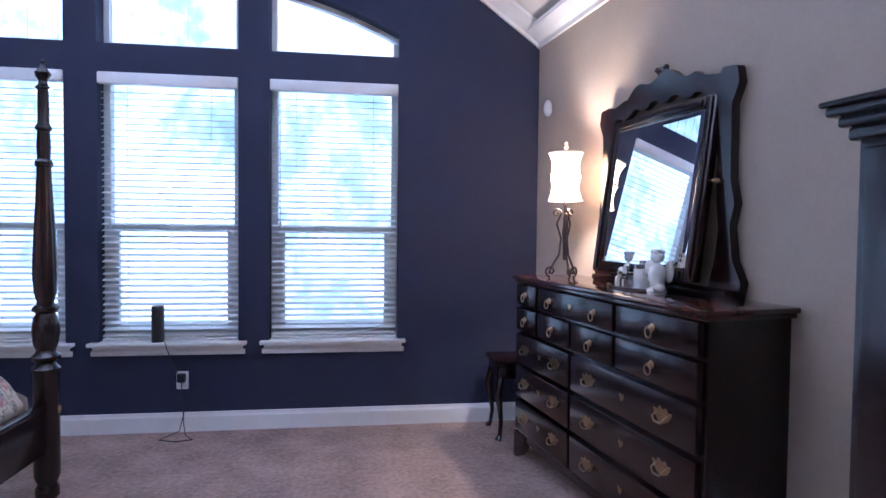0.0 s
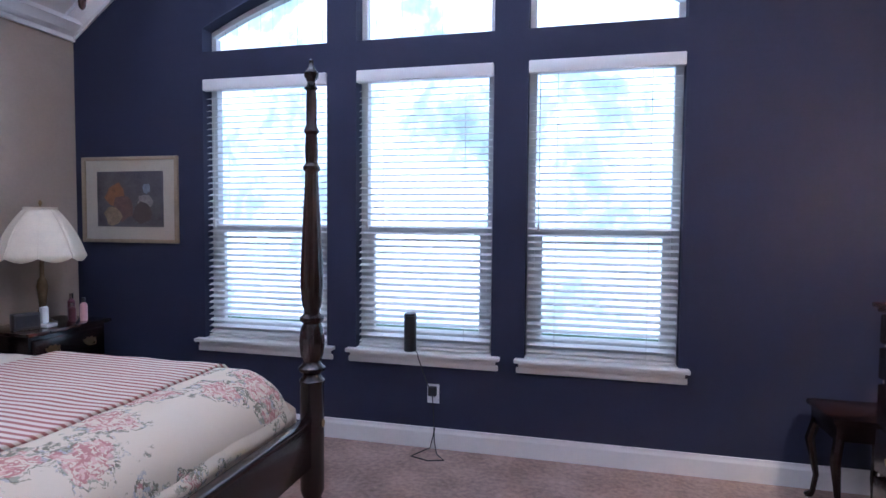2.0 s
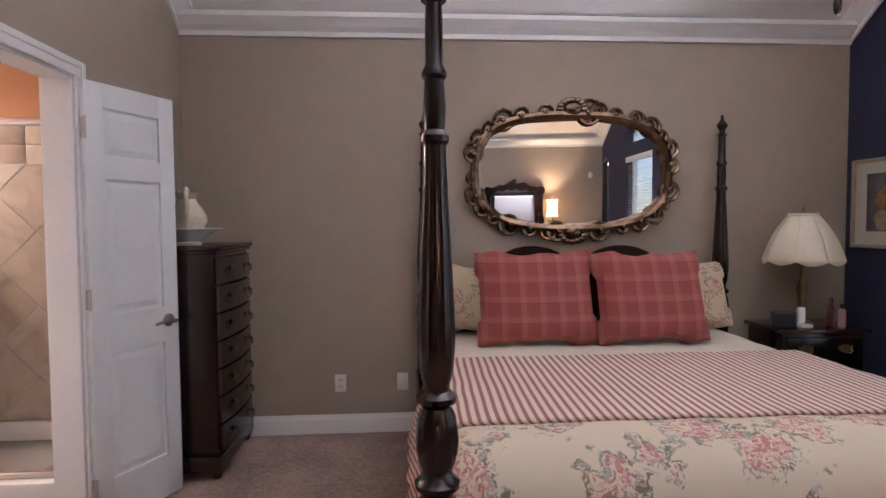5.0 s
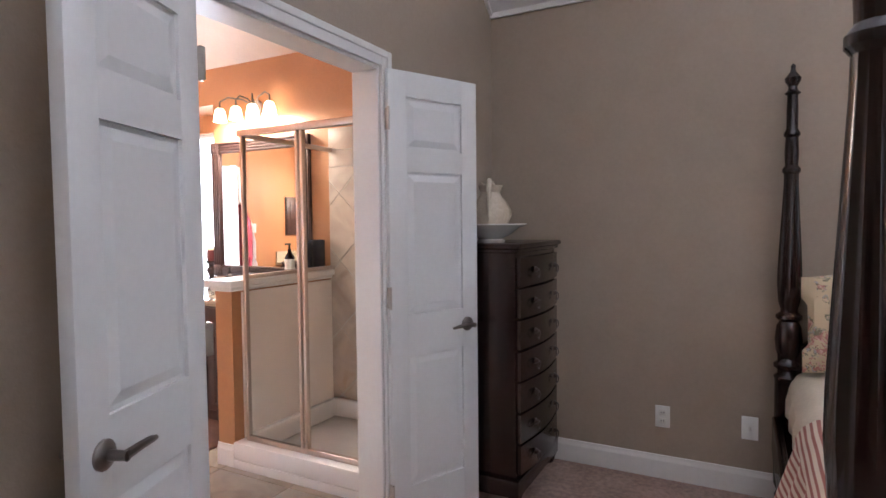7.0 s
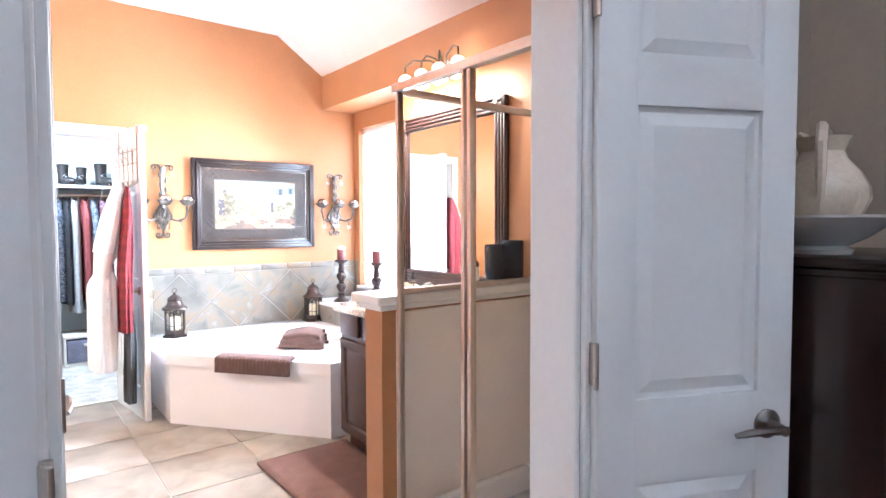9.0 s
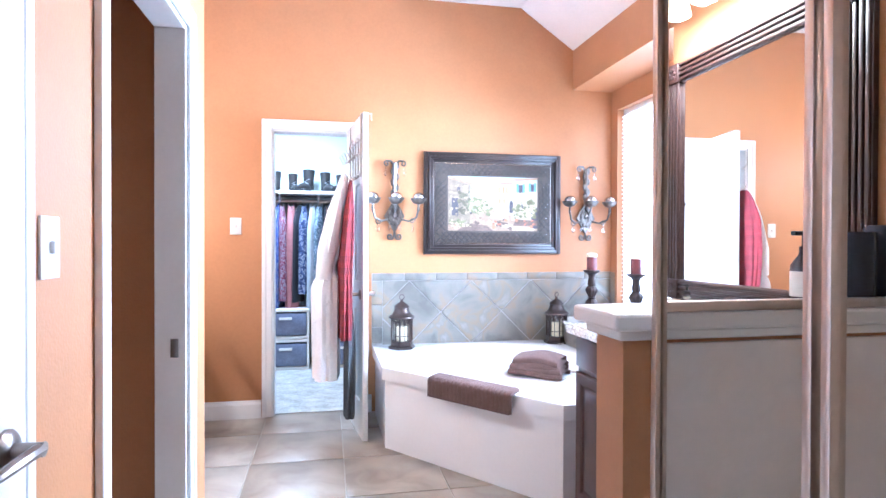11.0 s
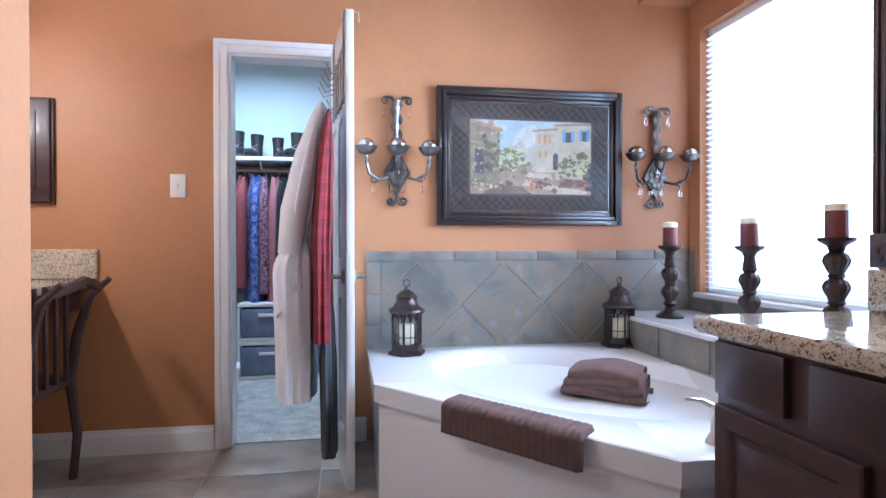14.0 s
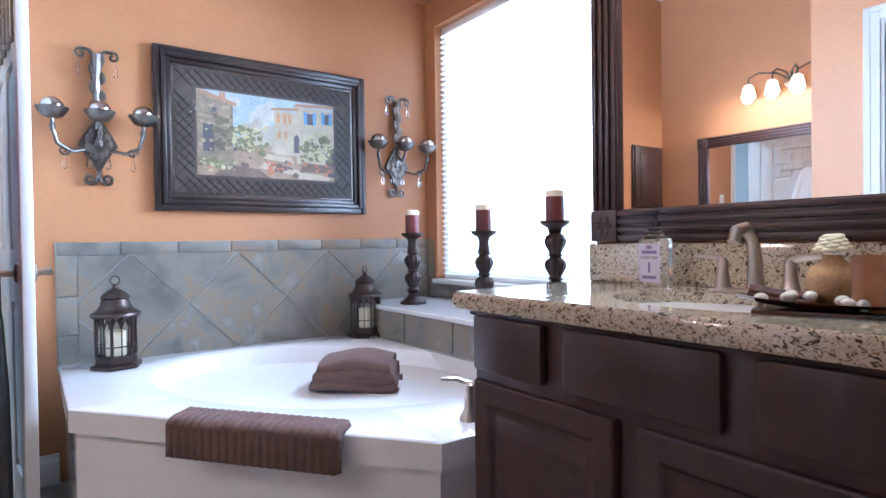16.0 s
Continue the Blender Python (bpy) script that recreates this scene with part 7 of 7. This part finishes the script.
plate("wall_outlet", pose(WX, 1.077, 0.336, 0, 0, 90), 0.075, 0.118, "white wall outlet on the taupe wall", "outlet", "outlet")
plate("wall_outlet", pose(WX, 1.49, 0.338, 0, 0, 90), 0.075, 0.118, "white cable plate on the taupe wall", 1, "outlet")
plate("light_switch", pose(-1.105, PY, 1.35, 0, 0, 180), 0.075, 0.118, "white light switch on the terracotta wall", 1, "switch")
plate("light_switch", pose(LX, -1.12, 1.22, 0, 0, -90), 0.075, 0.118, "white light switch in the passage", 1, "switch")
plate("light_switch", pose(-0.70, -2.32, 1.292, 0, 0, 180), 0.12, 0.125, "white double light switch in the toilet room", 2, "switch")
sn = thing("wall_sensor", east(4.42), 4.42, 2.14, -90 + DA, "small white round sensor on the taupe wall", "sensor")
part("housing", G().ball(0, -0.02, 0, 0.035, 0.028, 0.055), PLASTICW, sn)
stl = thing("side_table", 1.44, 4.36, 0, 0, "small dark carved side table in the corner", "table")
part("top", G().box(-0.17, 0.17, -0.17, 0.17, 0.47, 0.50, 0.012).box(-0.15, 0.15, -0.15, 0.15, 0.39, 0.47, 0.006), CHERRY, stl)
for sx in (-1, 1):
    for sy in (-1, 1):
        part("leg", G().tube([(sx * 0.13, sy * 0.13, 0.4), (sx * 0.15, sy * 0.15, 0.3), (sx * 0.125, sy * 0.125, 0.12), (sx * 0.135, sy * 0.135, 0.03), (sx * 0.15, sy * 0.15, 0.0)], [0.024, 0.024, 0.014, 0.013, 0.022], 8), CHERRY, stl)
ck = thing("alarm_clock", -3.06, 3.96, 0.715, 70, "black alarm clock on the nightstand", "clock")
part("body", G().box(-0.07, 0.07, -0.03, 0.03, 0, 0.10, 0.008), BLACK, ck)
part("display", G().box(-0.058, 0.058, -0.0315, -0.030, 0.02, 0.085), mat("dark screen", (0.03, 0.03, 0.035), 0.15), ck)
hs = thing("phone_handset", -3.02, 4.06, 0.715, 90, "white cordless phone in its cradle", "phone")
part("cradle", G().box(-0.04, 0.04, -0.05, 0.05, 0, 0.025, 0.01), PORCEW, hs)
part("handset", G().box(-0.024, 0.024, 0.0, 0.03, 0.02, 0.125, 0.01), PLASTICW, hs)
for i, (bx, by, hh, c) in enumerate(((-3.05, 4.27, 0.12, (0.16, 0.05, 0.06)), (-3.0, 4.31, 0.15, (0.5, 0.3, 0.3)), (-3.12, 4.33, 0.17, (0.2, 0.07, 0.09)))):
    o = thing("lotion_bottle", bx, by, 0.715, 0, "small coloured bottle on the nightstand", "bottle", "bottles on the nightstand")
    part("bottle", G().lathe([(0.02, 0), (0.022, 0.01), (0.022, hh * 0.7), (0.01, hh * 0.8)], 14), mat(f"bottle tint {i}", c, 0.3), o)
    part("cap", G().lathe([(0.012, hh * 0.8), (0.012, hh)], 12), BLACK if i % 2 else SILVER, o)
pc = thing("fan_pull", -2.35, 3.72, 2.50, 0, "dark pull cord knob hanging from the ceiling fan", "pull cord")
part("cord", G().tube([(0, 0, 0.06), (0, 0, 1.24)], 0.002, 5), BRASS, pc)
part("knob", G().lathe([(0.004, -0.06), (0.016, -0.045), (0.02, -0.01), (0.014, 0.04), (0.004, 0.06)], 14), CHERRY, pc)
o = tagged(part("strike_plate", G().box(-0.014, 0.014, 0, 0.002, -0.035, 0.035, 0.001), DARKNICKEL), "dark nickel strike plate in the door jamb", "strike plate")
o.matrix_world = pose(LX + 0.04, V1 + 0.0185, 0.84)

# ---- pieces: floor tiles, splash tiles ----
P = 0.512
first = None
rn = random.Random(9)
for i in range(-1, 8):
    for j in range(0, 9):
        xx, yy = -0.29 - P * i, -4.24 + P * j
        a0, a1, c0, c1 = xx - P + 0.003, xx - 0.003, yy + 0.003, yy + P - 0.003
        a0, a1, c0, c1 = max(a0, -3.95), min(a1, -0.1), max(c0, PY - 0.05), min(c1, SY - 0.07)
        if a1 - a0 < 0.02 or c1 - c0 < 0.02:
            continue
        if a1 - a0 > P - 0.01 and c1 - c0 > P - 0.01:
            if first:
                again(first, pose(xx - P / 2, yy + P / 2, 0, 0, 0, 90 * rn.randrange(4)), floor_bath)
            else:
                h = P / 2 - 0.003
                first = part("tile", G().box(-h, h, -h, h, -0.01, 0.0, 0.003), FLOORT, floor_bath, at=pose(xx - P / 2, yy + P / 2, 0))
        else:
            part("tile", G().box(a0, a1, c0, c1, -0.01, 0.0, 0.003), FLOORT, floor_bath)


def clip(poly, x0, x1, z0, z1):
    for ax, lim, s in ((0, x0, 1), (0, x1, -1), (1, z0, 1), (1, z1, -1)):
        out = []
        for i in range(len(poly)):
            p, q = poly[i], poly[(i + 1) % len(poly)]
            dp, dq = s * (p[ax] - lim), s * (q[ax] - lim)
            if dp >= 0:
                out.append(p)
            if dp * dq < 0:
                t = dp / (dp - dq)
                out.append((p[0] + (q[0] - p[0]) * t, p[1] + (q[1] - p[1]) * t))
        poly = out
        if len(poly) < 3:
            return []
    return poly


def diagonal_tiles(root, x0, x1, z0, z1, size, ox, oz, y0, y1, material, m):
    d = size / math.sqrt(2)
    h = d - 0.006
    for i in range(-12, 13):
        for j in range(-12, 13):
            cx, cz = ox + i * d, oz + j * d
            if (i + j) % 2:
                continue
            pl = clip([(cx - h, cz), (cx, cz - h), (cx + h, cz), (cx, cz + h)], x0, x1, z0, z1)
            if pl and max(p[0] for p in pl) - min(p[0] for p in pl) > 0.02:
                part("tile", G().prism(pl, y0, y1, m), material, root, smooth=False)


sw = setting("tile_splash", G().box(BW + 0.001, -2.05, PY, PY + 0.005, TZ - 0.03, 1.014), SLATEGROUT, "grey slate tiled splash over the tub", "tile wall")
diagonal_tiles(sw, BW + 0.003, -2.13, TZ - 0.02, 0.956, 0.335, -2.80, 0.72, PY + 0.004, PY + 0.011, SLATE, None)
x = -2.052
for k in range(9):
    part("tile", G().box(max(x - 0.235, BW + 0.003), x - 0.003, PY + 0.004, PY + 0.012, 0.96, 1.014, 0.002), SLATE, sw)
    x -= 0.238
for z0, z1 in ((0.62, 0.78), (0.785, 0.956), (0.5, 0.615)):
    part("tile", G().box(-2.127, -2.052, PY + 0.004, PY + 0.012, z0, z1, 0.002), SLATE, sw)
for a, b in ((-4.0, -3.6), (-3.595, -3.2), (-3.195, -2.8), (-2.795, -2.4)):
    part("tile", G().box(-3.465, -3.457, max(a, PY + 0.014), b - 0.003, 0.497, 0.636, 0.002), SLATE, sw)
sw2 = setting("tile_window_splash", G().box(BW, BW + 0.005, PY + 0.012, -2.27, 0.663, BZ0 - 0.03), SLATEGROUT, "slate tile strip under the bathroom window", "tile wall")
for k in range(6):
    part("tile", G().box(BW + 0.004, BW + 0.011, PY + 0.02 + 0.3 * k, PY + 0.315 + 0.3 * k, 0.666, BZ0 - 0.033, 0.002), SLATE, sw2)
part("tile", G().box(BW + 0.0, BW + 0.01, PY + 0.013, B0 - 0.03, 0.75, 1.01, 0.002), SLATE, sw2)
part("tile", G().box(VX - 0.12, VX - 0.003, -2.272, -2.262, 0.88, 1.01, 0.002), SLATE, sw2)
st2 = setting("shower_tile_wall", G().box(VX, VX + 0.005, -1.11, SY - 0.132, 0.17, 2.05), GROUT, "brown stone shower wall tiled on the diagonal", "tile wall")
diagonal_tiles(st2, -1.10, SY - 0.134, 0.175, 1.78, 0.33, -0.55, 0.9, -VX - 0.011, -VX - 0.004, SHTILE, Matrix(((0, -1, 0, 0), (1, 0, 0, 0), (0, 0, 1, 0), (0, 0, 0, 1))))
for k in range(4):
    part("tile", G().box(VX + 0.004, VX + 0.011, -1.10 + 0.27 * k, -0.835 + 0.27 * k if k < 3 else SY - 0.134, 1.785, 1.9, 0.002), SHTILE, st2)
    part("tile", G().box(VX + 0.004, VX + 0.011, -1.10 + 0.27 * k, -0.835 + 0.27 * k if k < 3 else SY - 0.134, 1.905, 2.045, 0.002), SHTILE, st2)
st3 = setting("shower_side_tile", G().box(VX + 0.012, GX - 0.02, SY - 0.136, SY - 0.1305, 0.17, 2.05), SHTILE, "brown stone shower side wall", "tile wall")
